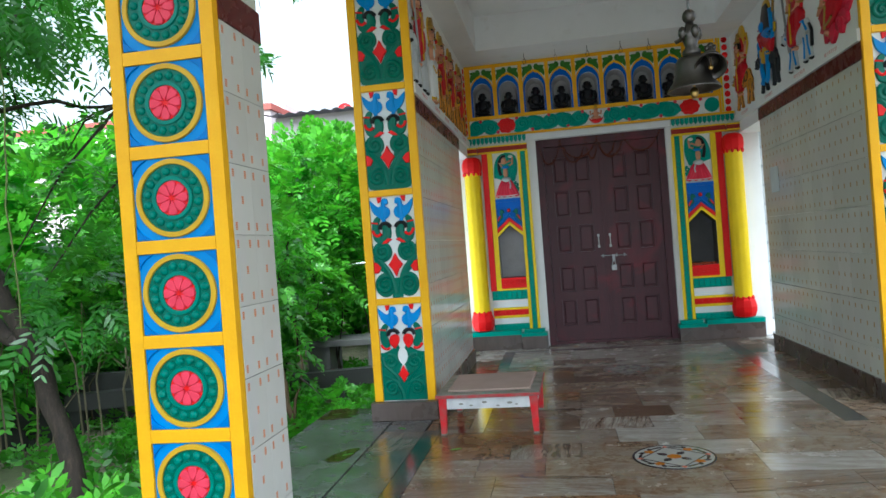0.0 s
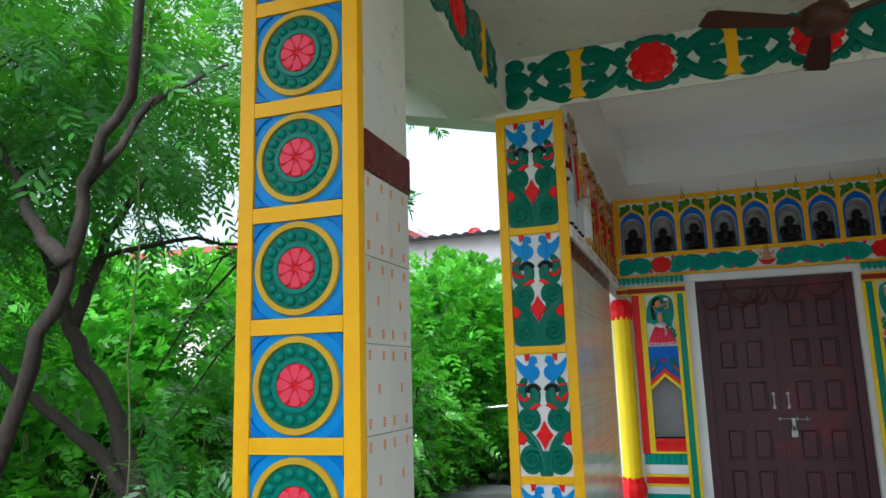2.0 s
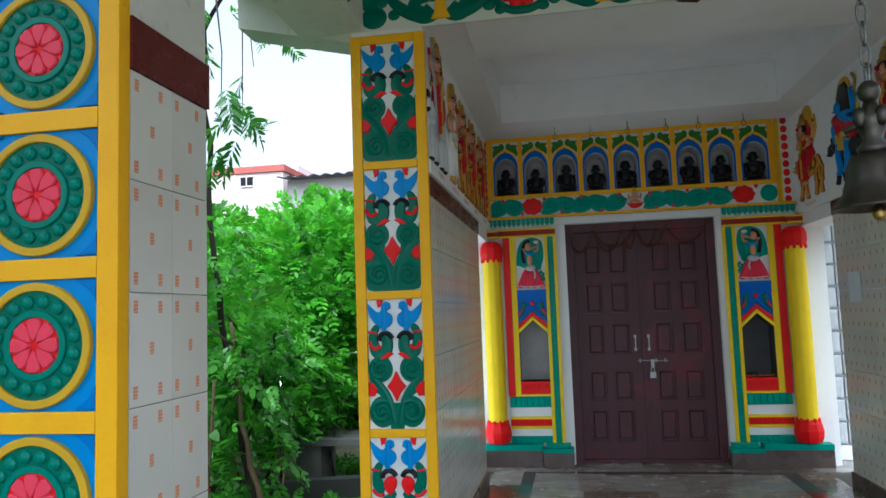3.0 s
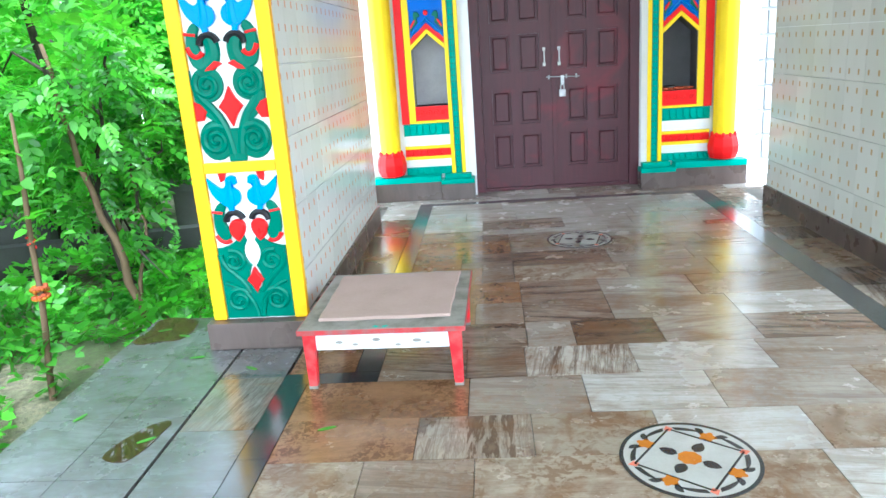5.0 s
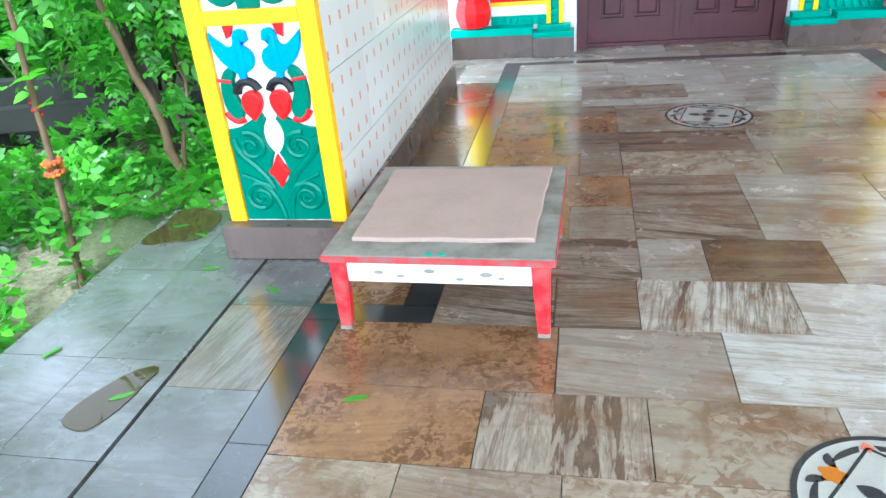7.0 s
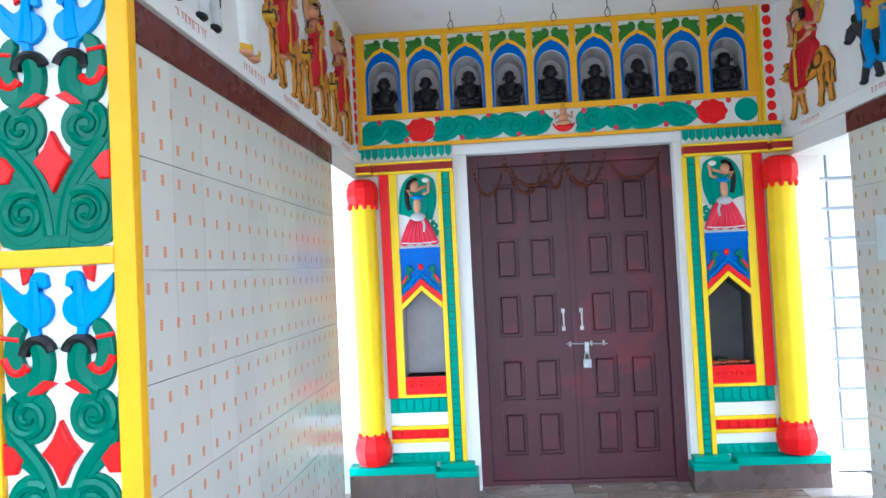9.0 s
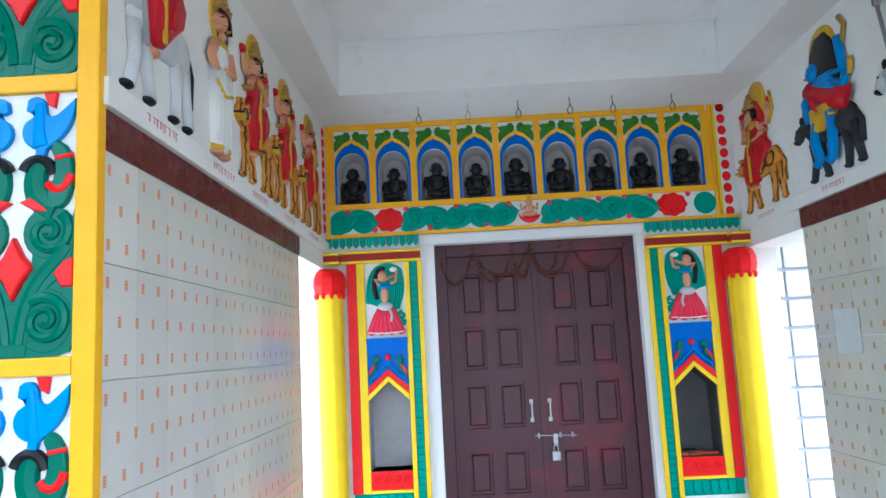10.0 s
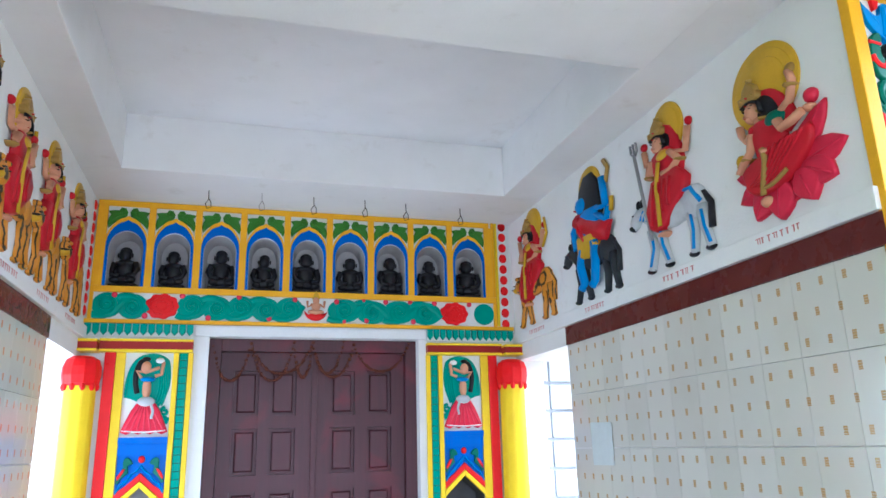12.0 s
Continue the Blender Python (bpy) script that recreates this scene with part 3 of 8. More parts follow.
# walls of the corridor, with the openings at their far ends
wall_west = solid("wall_west", [(-1.205, XL - 0.012, Y0, Y1, 0, ZBAND), (-1.205, XL - 0.004, Y0, YB, ZBAND, ZTOP)], M["plaster"], "white plastered corridor wall")
wall_east = solid("wall_east", [(XR + 0.012, 2.36, Y0E, Y1, 0, ZBAND), (XR + 0.004, 2.36, Y0E, YB, ZBAND, ZTOP)], M["plaster"], "white plastered corridor wall")
DX0, DX1, DZ = -0.085, 1.255, 2.2
NIX0, NIX1 = -0.553, -0.284      # lamp niches beside the door; the other is their mirror image
mir = lambda x: 2 * 0.565 - x
wall_north = solid("wall_north", [
    (-1.7, NIX0, YB, 8.12, 0, 2.494), (NIX0, NIX1, YB, 8.12, 0, 0.754), (NIX0, NIX1, YB, 8.12, 1.5, 2.494), (NIX0, NIX1, 8.06, 8.12, 0.754, 1.5), (NIX1, DX0, YB, 8.12, 0, 2.494),
    (DX0, DX1, YB, 8.12, DZ, 2.494), (DX0, DX1, 8.06, 8.12, 0, DZ),
    (DX1, mir(NIX1), YB, 8.12, 0, 2.494), (mir(NIX1), mir(NIX0), YB, 8.12, 0, 0.754), (mir(NIX1), mir(NIX0), YB, 8.12, 1.5, 2.494), (mir(NIX1), mir(NIX0), 8.06, 8.12, 0.754, 1.5),
    (mir(NIX0), 2.15, YB, 8.12, 0, 2.494),
    (-1.7, -0.77, YB, 8.12, 2.494, ZTOP), (1.79, 2.15, YB, 8.12, 2.494, ZTOP), (-0.77, 1.79, 8.02, 8.12, 2.494, ZTOP), (-0.77, 1.79, YB, 8.02, 2.87, ZTOP)], M["plaster"], "white plastered shrine front with a door opening")
# beams round the coffered bay, and the ceilings
CX0, CX1, CY0, CY1 = -0.585, 1.69, 5.6, 7.28
beams = solid("trim_beams", [(-1.205, CX0, Y0 + 0.0, CY1, ZTOP, 3.5), (CX1, 2.36, Y0E, CY1, ZTOP, 3.5), (-1.7, 3.2, CY1, 8.12, ZTOP, 3.5), (CX0, CX1, Y0 + 0.02, CY0, ZTOP - 0.02, 3.5)], M["plaster"], "whitewashed ceiling beams", 0.006)
solid("trim_front_beam", [(-1.205, 2.36, Y0 - 0.004, Y0 + 0.018, 2.985, ZC - 0.001)], M["stained"], "weathered limewashed front beam", 0.004)
tagged(part("ceiling", boxes((CX0 - 0.02, CX1 + 0.02, CY0 - 0.02, CY1 + 0.02, 3.385, 3.5)), M["plaster"]), "whitewashed coffered ceiling", "", "", "structure")
bm = boxes((-1.93, 3.07, -1.0, Y0, ZC, 3.47), (-1.93, -1.205, Y0, Y0 + 0.24, ZC, 3.47), (2.36, 3.07, Y0, 8.3, ZC, 3.47))
tagged(part("ceiling_porch", bm, M["stained"]), "weathered limewashed porch ceiling slab", "", "", "structure")


def porch_beam(x0, x1):
    return [(x0, x1, -0.9, Y0 - 0.002, 2.99, ZC - 0.001)]


tagged(part("trim_porch_beam_west", boxes(*porch_beam(-1.5, -1.13)), M["stained"]), "weathered limewashed porch beam", "", "", "structure")
tagged(part("trim_porch_beam_east", boxes(*porch_beam(2.34, 2.64)), M["stained"]), "weathered limewashed porch beam", "", "", "structure")
# tapered bracket that carries the eave
for sx, name in ((-1, "trim_bracket_west"), (1, "trim_bracket_east")):
    bm = bmesh.new()
    xa, xb = (-1.206, -1.89) if sx < 0 else (2.361, 3.03)
    pts = [(xa, 2.94), (xb, 3.1), (xb, ZC - 0.001), (xa, ZC - 0.001)]
    f = [bm.verts.new((x, Y0 + 0.02, z)) for x, z in pts] + [bm.verts.new((x, Y0 + 0.24, z)) for x, z in pts]
    for q in ((0, 1, 2, 3), (7, 6, 5, 4), (0, 4, 5, 1), (1, 5, 6, 2), (2, 6, 7, 3), (3, 7, 4, 0)):
        bm.faces.new([f[i] for i in q])
    tagged(part(name, bm, M["stained"]), "weathered limewashed eave bracket", "", "", "structure")
# maroon bands and the pale ledge above them
for side, x0, x1 in (("west", XL - 0.012, XL + 0.006), ("east", XR - 0.006, XR + 0.012)):
    yn = Y0 if side == "west" else Y0E
    solid("trim_band_" + side, [(x0, x1, yn + 0.004, Y1, ZBAND, 2.165)], M["maroon"], "maroon glazed tile band along the wall", 0.002)
    xs = (XL - 0.02, XL + 0.022) if side == "west" else (XR - 0.022, XR + 0.02)
    solid("trim_ledge_" + side, [(xs[0], xs[1], yn + 0.004, YB - 0.002, 2.168, 2.245)], M["plaster"], "narrow white plaster ledge under the painted reliefs", 0.006)
for side, x0, x1 in (("west", XL - 0.012, XL + 0.014), ("east", XR - 0.014, XR + 0.012)):
    solid("baseboard_" + side, [(x0, x1, Y0 + 0.02, Y1 + 0.01, 0, 0.13)], M["darkstone"], "dark brown stone skirting", 0.003)
# perforated block screen beyond the opening on the east side
screen = thing("wall_screen", "white cement screen of stacked louvre blocks", "", "", "structure")
part("screen_frame", boxes((2.16, 2.22, 8.1, 8.3, 0, ZTOP), (3.06, 3.2, 8.1, 8.3, 0, ZTOP), (2.22, 3.06, 8.1, 8.3, 0, 0.12), (2.22, 3.06, 8.1, 8.3, 2.15, ZTOP)), M["white"], screen)
# added backing sheet; its grey paints the shadow gaps between the blocks
part("mortar", boxes((2.222, 3.058, 8.135, 8.25, 0.122, 2.148)), M["screengap"], screen)
bmk = {}
for k in range(10):
    for x0, x1 in ((0.0, 0.075), (0.085, 0.45), (0.46, 0.84)):
        key = round(x1 - x0, 3)
        if key not in bmk:
            bmk[key] = part("block", boxes((0, x1 - x0, 0, 0.19, 0, 0.18), bev=0.025), M["screenwhite"], screen)
            o = bmk[key]
        else:
            o = share(bmk[key], "block", screen)
        o.location = (2.22 + x0, 8.105, 0.14 + 0.2 * k)

# ---- columns with painted reliefs ----


def peacock_pair():
    """Half of the panel is drawn and mirrored: (blue, green, red, black) outlines in a panel 0.30 x 0.66, origin at its middle."""
    body = [(-0.022, 0.285)] + bez((-0.026, 0.312), (-0.045, 0.33), (-0.072, 0.318), (-0.071, 0.292), 7) + bez((-0.071, 0.292), (-0.07, 0.27), (-0.085, 0.262), (-0.1, 0.27), 4)[1:] + \
        bez((-0.1, 0.27), (-0.12, 0.285), (-0.135, 0.3), (-0.148, 0.312), 4)[1:] + bez((-0.148, 0.312), (-0.148, 0.27), (-0.135, 0.235), (-0.115, 0.215), 6)[1:] + \
        bez((-0.115, 0.215), (-0.1, 0.2), (-0.085, 0.19), (-0.075, 0.182), 4)[1:] + [(-0.066, 0.15), (-0.046, 0.15), (-0.05, 0.184)] + \
        bez((-0.05, 0.184), (-0.02, 0.19), (0.0, 0.225), (-0.022, 0.255), 7)[1:] + [(-0.042, 0.268), (-0.046, 0.284), (-0.036, 0.278)]
    return body


def mirror(pts):
    return [(-u, v) for u, v in pts]


def scrollwork(low):
    """Tails, stems and curled leaves of one panel; the lowest panel is filled to its edges."""
    bm = bmesh.new()
    for f in (lambda p: p, mirror):
        # tail beside the stem
        plate(bm, f(bez((-0.092, 0.205), (-0.15, 0.21), (-0.158, 0.09), (-0.13, 0.045), 9) + bez((-0.13, 0.045), (-0.105, 0.015), (-0.075, 0.03), (-0.078, 0.075), 6)[1:] + bez((-0.078, 0.075), (-0.1, 0.11), (-0.105, 0.15), (-0.086, 0.18), 6)[1:]), 0, 0.016, 0.006)
        if low:
            plate(bm, f(bez((-0.03, 0.06), (-0.06, 0.03), (-0.1, 0.0), (-0.15, 0.0), 6) + [(-0.15, -0.331), (0.0, -0.331), (0.0, -0.2)] + bez((0.0, -0.2), (-0.03, -0.19), (-0.04, -0.14), (-0.008, -0.085), 6)[1:] + bez((-0.008, -0.085), (-0.03, -0.06), (-0.05, -0.02), (-0.016, 0.03), 6)[1:]), 0, 0.01, 0.004)
            ridge(bm, f(spiral(-0.083, -0.062, 0.05, 1.6, 1.9, 26, -1)), lambda t: 0.026 - 0.012 * t, 0.007, 0.014)
            ridge(bm, f(bez((-0.14, -0.03), (-0.14, -0.11), (-0.06, -0.12), (-0.03, -0.21), 12)), lambda t: 0.03 - 0.008 * t, 0.006, 0.014)
            ridge(bm, f(spiral(-0.083, -0.245, 0.056, 1.9, 0.6, 30)), lambda t: 0.026 - 0.013 * t, 0.007, 0.014)
            ridge(bm, f(bez((-0.012, -0.325), (-0.016, -0.24), (-0.05, -0.19), (-0.135, -0.16), 12)), lambda t: 0.028 - 0.012 * t, 0.007, 0.013)
        else:
            # thick stem from the collar that opens into a curl, then a second curl below
            ridge(bm, f(bez((-0.056, 0.15), (-0.03, 0.09), (-0.05, 0.05), (-0.1, 0.03), 10)), lambda t: 0.06 + 0.012 * t, 0.002, 0.016)
            plate(bm, f(ring(-0.085, -0.028, 0.066, 0.068, 20)), 0, 0.0105, 0.004)
            ridge(bm, f(spiral(-0.085, -0.028, 0.054, 1.6, 2.2, 28)), lambda t: 0.03 - 0.015 * t, 0.006, 0.015)
            plate(bm, f(bez((-0.15, 0.03), (-0.158, -0.05), (-0.13, -0.1), (-0.08, -0.12), 8) + [(-0.045, -0.16), (-0.012, -0.21), (-0.008, -0.33), (-0.035, -0.33)] + bez((-0.035, -0.33), (-0.05, -0.2), (-0.07, -0.17), (-0.12, -0.14), 7)[1:] + bez((-0.12, -0.14), (-0.155, -0.1), (-0.15, -0.03), (-0.146, 0.03), 7)[1:-1]), 0, 0.012, 0.003)
            ridge(bm, f(bez((-0.13, -0.06), (-0.1, -0.12), (-0.03, -0.13), (-0.016, -0.3), 14)), lambda t: 0.04 - 0.006 * t, 0.004, 0.015)
            plate(bm, f(ring(-0.08, -0.245, 0.07, 0.08, 20)), 0, 0.0105, 0.004)
            ridge(bm, f(spiral(-0.08, -0.245, 0.06, 1.8, 0.9, 30)), lambda t: 0.032 - 0.017 * t, 0.006, 0.016)
    plate(bm, [(-0.035, -0.331), (0.035, -0.331), (0.018, -0.2), (-0.018, -0.2)], 0, 0.011, 0.003)
    return bm


def peacock_panel(parent, m, red_bulb=False, filled=False):
    """One relief panel; its pieces are parts of the column."""
    key = (red_bulb, filled)
    if key not in PANELS:
        grp = []
        bm = bmesh.new()
        for f in (lambda p: p, mirror):
            plate(bm, f(peacock_pair()), 0, 0.016, 0.0025)
            ridge(bm, f(bez((-0.055, 0.3), (-0.062, 0.27), (-0.05, 0.24), (-0.062, 0.19), 9)), lambda t: 0.022 + 0.024 * t, 0.012, 0.01)
            for k in range(3):
                ridge(bm, f([(-0.085 - 0.012 * k, 0.235 + 0.012 * k), (-0.105 - 0.012 * k, 0.262 + 0.012 * k)]), 0.006, 0.014, 0.004)
        grp.append(("peacock", bm, M["blue"], "pair of sky-blue peacocks"))
        bs = scrollwork(red_bulb)
        if filled:
            for f in (lambda p: p, mirror):
                plate(bs, f([(-0.15, 0.0), (-0.15, -0.3), (-0.14, -0.322), (-0.11, -0.331), (0.0, -0.331), (0.0, -0.2), (-0.04, -0.13), (-0.05, -0.04), (-0.09, -0.01)]), 0, 0.009)
        grp.append(("scrollwork", bs, M["green"], "bottle-green scrollwork"))
        bm = bmesh.new()
        dv, dw, dh = (-0.15, 0.038, 0.06) if red_bulb else (-0.115, 0.05, 0.078)
        plate(bm, [(0, dv + dh), (dw * 0.45, dv + dh * 0.42), (dw, dv), (dw * 0.45, dv - dh * 0.42), (0, dv - dh), (-dw * 0.45, dv - dh * 0.42), (-dw, dv), (-dw * 0.45, dv + dh * 0.42)], 0, 0.021, 0.006)
        for f in (lambda p: p, mirror):
            plate(bm, f([(-0.064, 0.33), (-0.098, 0.33), (-0.092, 0.29), (-0.074, 0.3)]), 0, 0.012, 0.003)
            if red_bulb:
                plate(bm, f(bez((-0.046, 0.028), (-0.085, 0.05), (-0.09, 0.1), (-0.07, 0.118), 7) + bez((-0.07, 0.118), (-0.05, 0.135), (-0.022, 0.13), (-0.014, 0.105), 6)[1:] + bez((-0.014, 0.105), (-0.008, 0.075), (-0.026, 0.05), (-0.046, 0.028), 6)[1:-1]), 0, 0.026, 0.009)
                ridge(bm, f(bez((-0.14, 0.06), (-0.125, 0.025), (-0.1, 0.02), (-0.082, 0.035), 8)), 0.02, 0.01, 0.012)
            else:
                ridge(bm, f(bez((-0.14, 0.115), (-0.13, 0.075), (-0.1, 0.065), (-0.082, 0.095), 8)), 0.022, 0.01, 0.013)
                plate(bm, f([(-0.01, 0.05), (-0.04, 0.062), (-0.075, 0.04), (-0.086, 0.022), (-0.05, 0.026)]), 0, 0.017, 0.005)
                plate(bm, f([(-0.15, -0.09), (-0.125, -0.1), (-0.1, -0.13), (-0.12, -0.165), (-0.15, -0.165)]), 0, 0.018, 0.006)
            ridge(bm, f([(-0.146, 0.165), (-0.1, 0.158)]), 0.012, 0.014, 0.007)
        grp.append(("diamond", bm, M["red"], "red diamond and petals"))
        bm = bmesh.new()
        for f in (lambda p: p, mirror):
            ridge(bm, f(bez((-0.092, 0.12), (-0.085, 0.168), (-0.03, 0.168), (-0.018, 0.128), 9)), 0.028, 0.006, 0.019)
        grp.append(("collar", bm, M["black"], "black collars"))
        PANELS[key] = [(n, part(n, b, mt, parent, lb), lb) for n, b, mt, lb in grp]
        for _, o, _ in PANELS[key]:
            o.matrix_basis = m
        return
    for n, o, lb in PANELS[key]:
        share(o, n, parent, m)["label"] = lb


PANELS = {}


def peacock_column(name, x0, x1, label, yf=Y0):
    """End of a corridor wall: yellow frame, four peacock panels, stone foot."""
    th = thing(name, label, "pillar", "peacock pillars", "", facing((x0 + x1) / 2, yf, 0, "s"))
    w = (x1 - x0) / 2
    part("foot", boxes((-w - 0.02, w + 0.01, 0, 0.12, -0.03, 0.062), bev=0.003), M["darkstone"], th, "dark stone foot")
    bm = boxes((-w, -0.152, 0.122, 2.955, -0.02, 0.02), (0.152, w, 0.122, 2.955, -0.02, 0.02), bev=0.006)
    part("side_frame", bm, M["yellow"], th)
    rails = (0.79, 1.5175, 2.225, 2.93)
    for z in rails:
        part("cross_rail", boxes((-0.151, 0.151, z - 0.022, z + 0.022 if z < 2.9 else 2.955, -0.02, 0.019), bev=0.005), M["yellow"], th)
    part("panel_ground", boxes((-0.151, 0.151, 0.124, 2.91, -0.02, 0.001)), M["white"], th, "white panel ground")
    lo = 0.124
    for k, z in enumerate(rails):
        hi = z - 0.022
        s = (hi - lo) / 0.665
        peacock_panel(th, pose(0, (lo + hi) / 2, 0.001) @ Matrix.Diagonal((1, s, 1, 1)), k == 0, k > 1)
        lo = z + 0.022
    return th


peacock_column("peacock_pillar", -1.208, -0.79, "yellow-framed pillar face with painted peacock and scroll reliefs")
peacock_column("peacock_pillar", 1.946, 2.358, "yellow-framed pillar face with painted peacock and scroll reliefs", Y0E)


def medallion_parts(parent, m):
    """One round rosette in a blue square."""
    if not ROSETTE:
        bm = bmesh.new()
        annulus(bm, 0, 0, 0.122, 0.141, 0, 0.014, 40)
        ROSETTE.append(part("ring", bm, M["gold"], parent))
        bm = bmesh.new()
        plate(bm, ring(0, 0, 0.122, None, 36), 0, 0.006)
        ROSETTE.append(part("bead_disc", bm, M["green"], parent, "bottle-green disc"))
        bm = bmesh.new()
        for k in range(16):
            a = 2 * math.pi * (k + 0.5) / 16
            dome(bm, 0.099 * math.cos(a), 0.099 * math.sin(a), 0.005, 0.0172, 0.0165, 0.013, 9, 3)
        ROSETTE.append(part("bead_ring", bm, M["beadgreen"], parent, "ring of rounded green beads"))
        bm = bmesh.new()
        annulus(bm, 0, 0, 0.063, 0.079, 0, 0.012, 32)
        ROSETTE.append(part("inner_ring", bm, M["beadgreen"], parent))
        bm = bmesh.new()
        for k in range(8):
            a = 2 * math.pi * k / 8
            pts = [(0.008, 0)] + bez((0.03, -0.014), (0.058, -0.024), (0.064, -0.012), (0.06, 0), 4) + bez((0.06, 0), (0.064, 0.012), (0.058, 0.024), (0.03, 0.014), 4)[1:]
            plate(bm, [(u * math.cos(a) - v * math.sin(a), u * math.sin(a) + v * math.cos(a)) for u, v in pts], 0.004, 0.015, 0.004)
        ROSETTE.append(part("flower", bm, M["pink"], parent, "pink eight-petalled flower"))
        bm = bmesh.new()
        plate(bm, ring(0, 0, 0.063, None, 24), 0, 0.0072)
        ROSETTE.append(part("flower_bed", bm, M["red"], parent))
        bm = bmesh.new()
        for sx in (-1, 1):
            for sy in (-1, 1):
                plate(bm, [(sx * u, sy * v) for u, v in [(0.15, 0.143)] + bez((0.15, 0.09), (0.14, 0.118), (0.122, 0.13), (0.095, 0.143), 6)], 0, 0.007, 0.002)
        ROSETTE.append(part("corner_leaf", bm, M["midblue"], parent))
        for o in ROSETTE:
            o.matrix_basis = m
        return
    for o in ROSETTE:
        q = share(o, o.name.split(".")[0], parent, m)
        if "label" in o:
            q["label"] = o["label"]


ROSETTE = []


def tile_face(parent, m, width, rows, z0, h, mat, skip=0.2):
    """Glazed tiles 20 cm wide on a face: u from 0 to width."""
    u = 0.0
    cols = []
    while u < width - 0.01:
        cols.append((u, min(width, u + skip)))
        u += skip
    for r in range(rows):
        for a, b in cols:
            w = round(b - a, 4)
            key = (w, h, mat.name)
            if key not in TILE_MESH:
                TILE_MESH[key] = part("tile", boxes((-w / 2 + 0.0008, w / 2 - 0.0008, -h / 2 + 0.0014, h / 2 - 0.0014, 0, 0.01)), mat, parent)
                o = TILE_MESH[key]
            else:
                o = share(TILE_MESH[key], "tile", parent)
            o.matrix_basis = m @ pose((a + b) / 2, z0 + h * (r + 0.5), 0)


TILE_MESH = {}


def rosette_column(x0, x1, y0, y1, label):
    th = thing("rosette_pillar", label, "pillar", "rosette pillars")
    part("core", boxes((x0 + 0.012, x1 - 0.012, y0 + 0.012, y1 - 0.012, 0, 2.03), (x0 + 0.002, x1 - 0.002, y0 + 0.012, y1 - 0.002, 2.03, 2.988)), M["stained"], th, "limewashed plaster core")
    for z0, z1, g in ((2.005, 2.13, 0.006),):
        part("band", boxes((x1 - 0.012, x1 + g, y0 + 0.03, y1 + g, z0, z1), (x0 - g, x1 - 0.013, y1 - 0.012, y1 + g, z0, z1), (x0 - g, x0 + 0.012, y0 + 0.03, y1 - 0.013, z0, z1)), M["maroon"], th, "maroon tile band")
    base = facing((x0 + x1) / 2, y0, 0, "s")
    w = (x1 - x0) / 2
    fr = part("side_frame", boxes((-w, -0.154, 0, 2.985, -0.03, 0.012), (0.154, w, 0, 2.985, -0.03, 0.012), bev=0.004), M["yellow"], th)
    fr.matrix_basis = base
    g = part("panel_ground", boxes((-0.153, 0.153, 0, 2.985, -0.02, 0.001)), M["blue"], th, "sky-blue panel ground")
    g.matrix_basis = base
    rail = None
    for k in range(9):
        z = 0.1745 + 0.3415 * k
        if rail is None:
            rail = part("cross_rail", boxes((-0.153, 0.153, -0.024, 0.024, 0, 0.011), bev=0.003), M["yellow"], th)
            o = rail
        else:
            o = share(rail, "cross_rail", th)
        o.matrix_basis = base @ pose(0, z, 0.001)
        if k < 8:
            medallion_parts(th, base @ pose(0, z + 0.1708, 0.001))
    return th


for x0, x1 in ((-1.468, -1.056), (2.2, 2.61)):
    for y0, y1 in ((2.595, 2.98), (0.82, 1.2)):
        c = rosette_column(x0, x1, y0, y1, "tiled pillar with a painted front of pink and green rosettes")
        inner = facing(x1 - 0.011, y0 + 0.035, 0, "e") if x0 < 0 else facing(x0 + 0.011, y1, 0, "w")
        tile_face(c, inner, y1 - y0 - 0.035, 8, 2.003 - 8 * 0.2605 + 0.0, 0.2605, M["tile"], 0.175)

# ---- the shrine front ----
FAC = facing(0, YB, 0, "s")


def fac(name, bm, mat, parent, label="", smooth=False):
    return part(name, bm, mat, parent, label, smooth)


def bars(rows, w0, w1, bev=0.003):
    return boxes(*[(a, b, c, d, w0, w1) for a, b, c, d in rows], bev=bev)


# frieze of nine arched niches
frieze = thing("frieze", "painted frieze of nine arched niches over a scroll band", "frieze", "", "", FAC)
FX0, FX1 = -0.79, 1.82
fac("frame", bars([(FX0, FX1 - 0.035, 3.012, 3.048), (FX0, FX1, 2.462, 2.5), (FX0 - 0.06, FX1 + 0.12, 2.272, 2.296), (FX0, FX0 + 0.022, 2.297, 2.461), (FX1 - 0.022, FX1, 2.297, 2.461),
                   (FX1 - 0.018, FX1, 2.501, 3.07)], 0, 0.02), M["yellow"], frieze)
DIV = [-0.751 + k * 0.2797 for k in range(10)]
PITCH = 0.2797


def arch(cx, hw, z0, zs, za, n=9, cusp=0.0):
    """A pointed arch outline, open niche from z0, springing at zs, apex za."""
    left = [(cx - hw, z0), (cx - hw, zs)]
    for i in range(1, n):
        t = i / n
        u = -hw * math.cos(t * math.pi / 2)
        v = zs + (za - zs) * (math.sin(t * math.pi / 2) ** (1.0 if not cusp else 0.85)) + cusp * math.sin(t * math.pi * 3) * (1 - t)
        left.append((cx + u, v))
    apex = [(cx, za + (0.012 if cusp else 0))]
    right = [(2 * cx - u, v) for u, v in left[::-1]]
    return left + apex + right


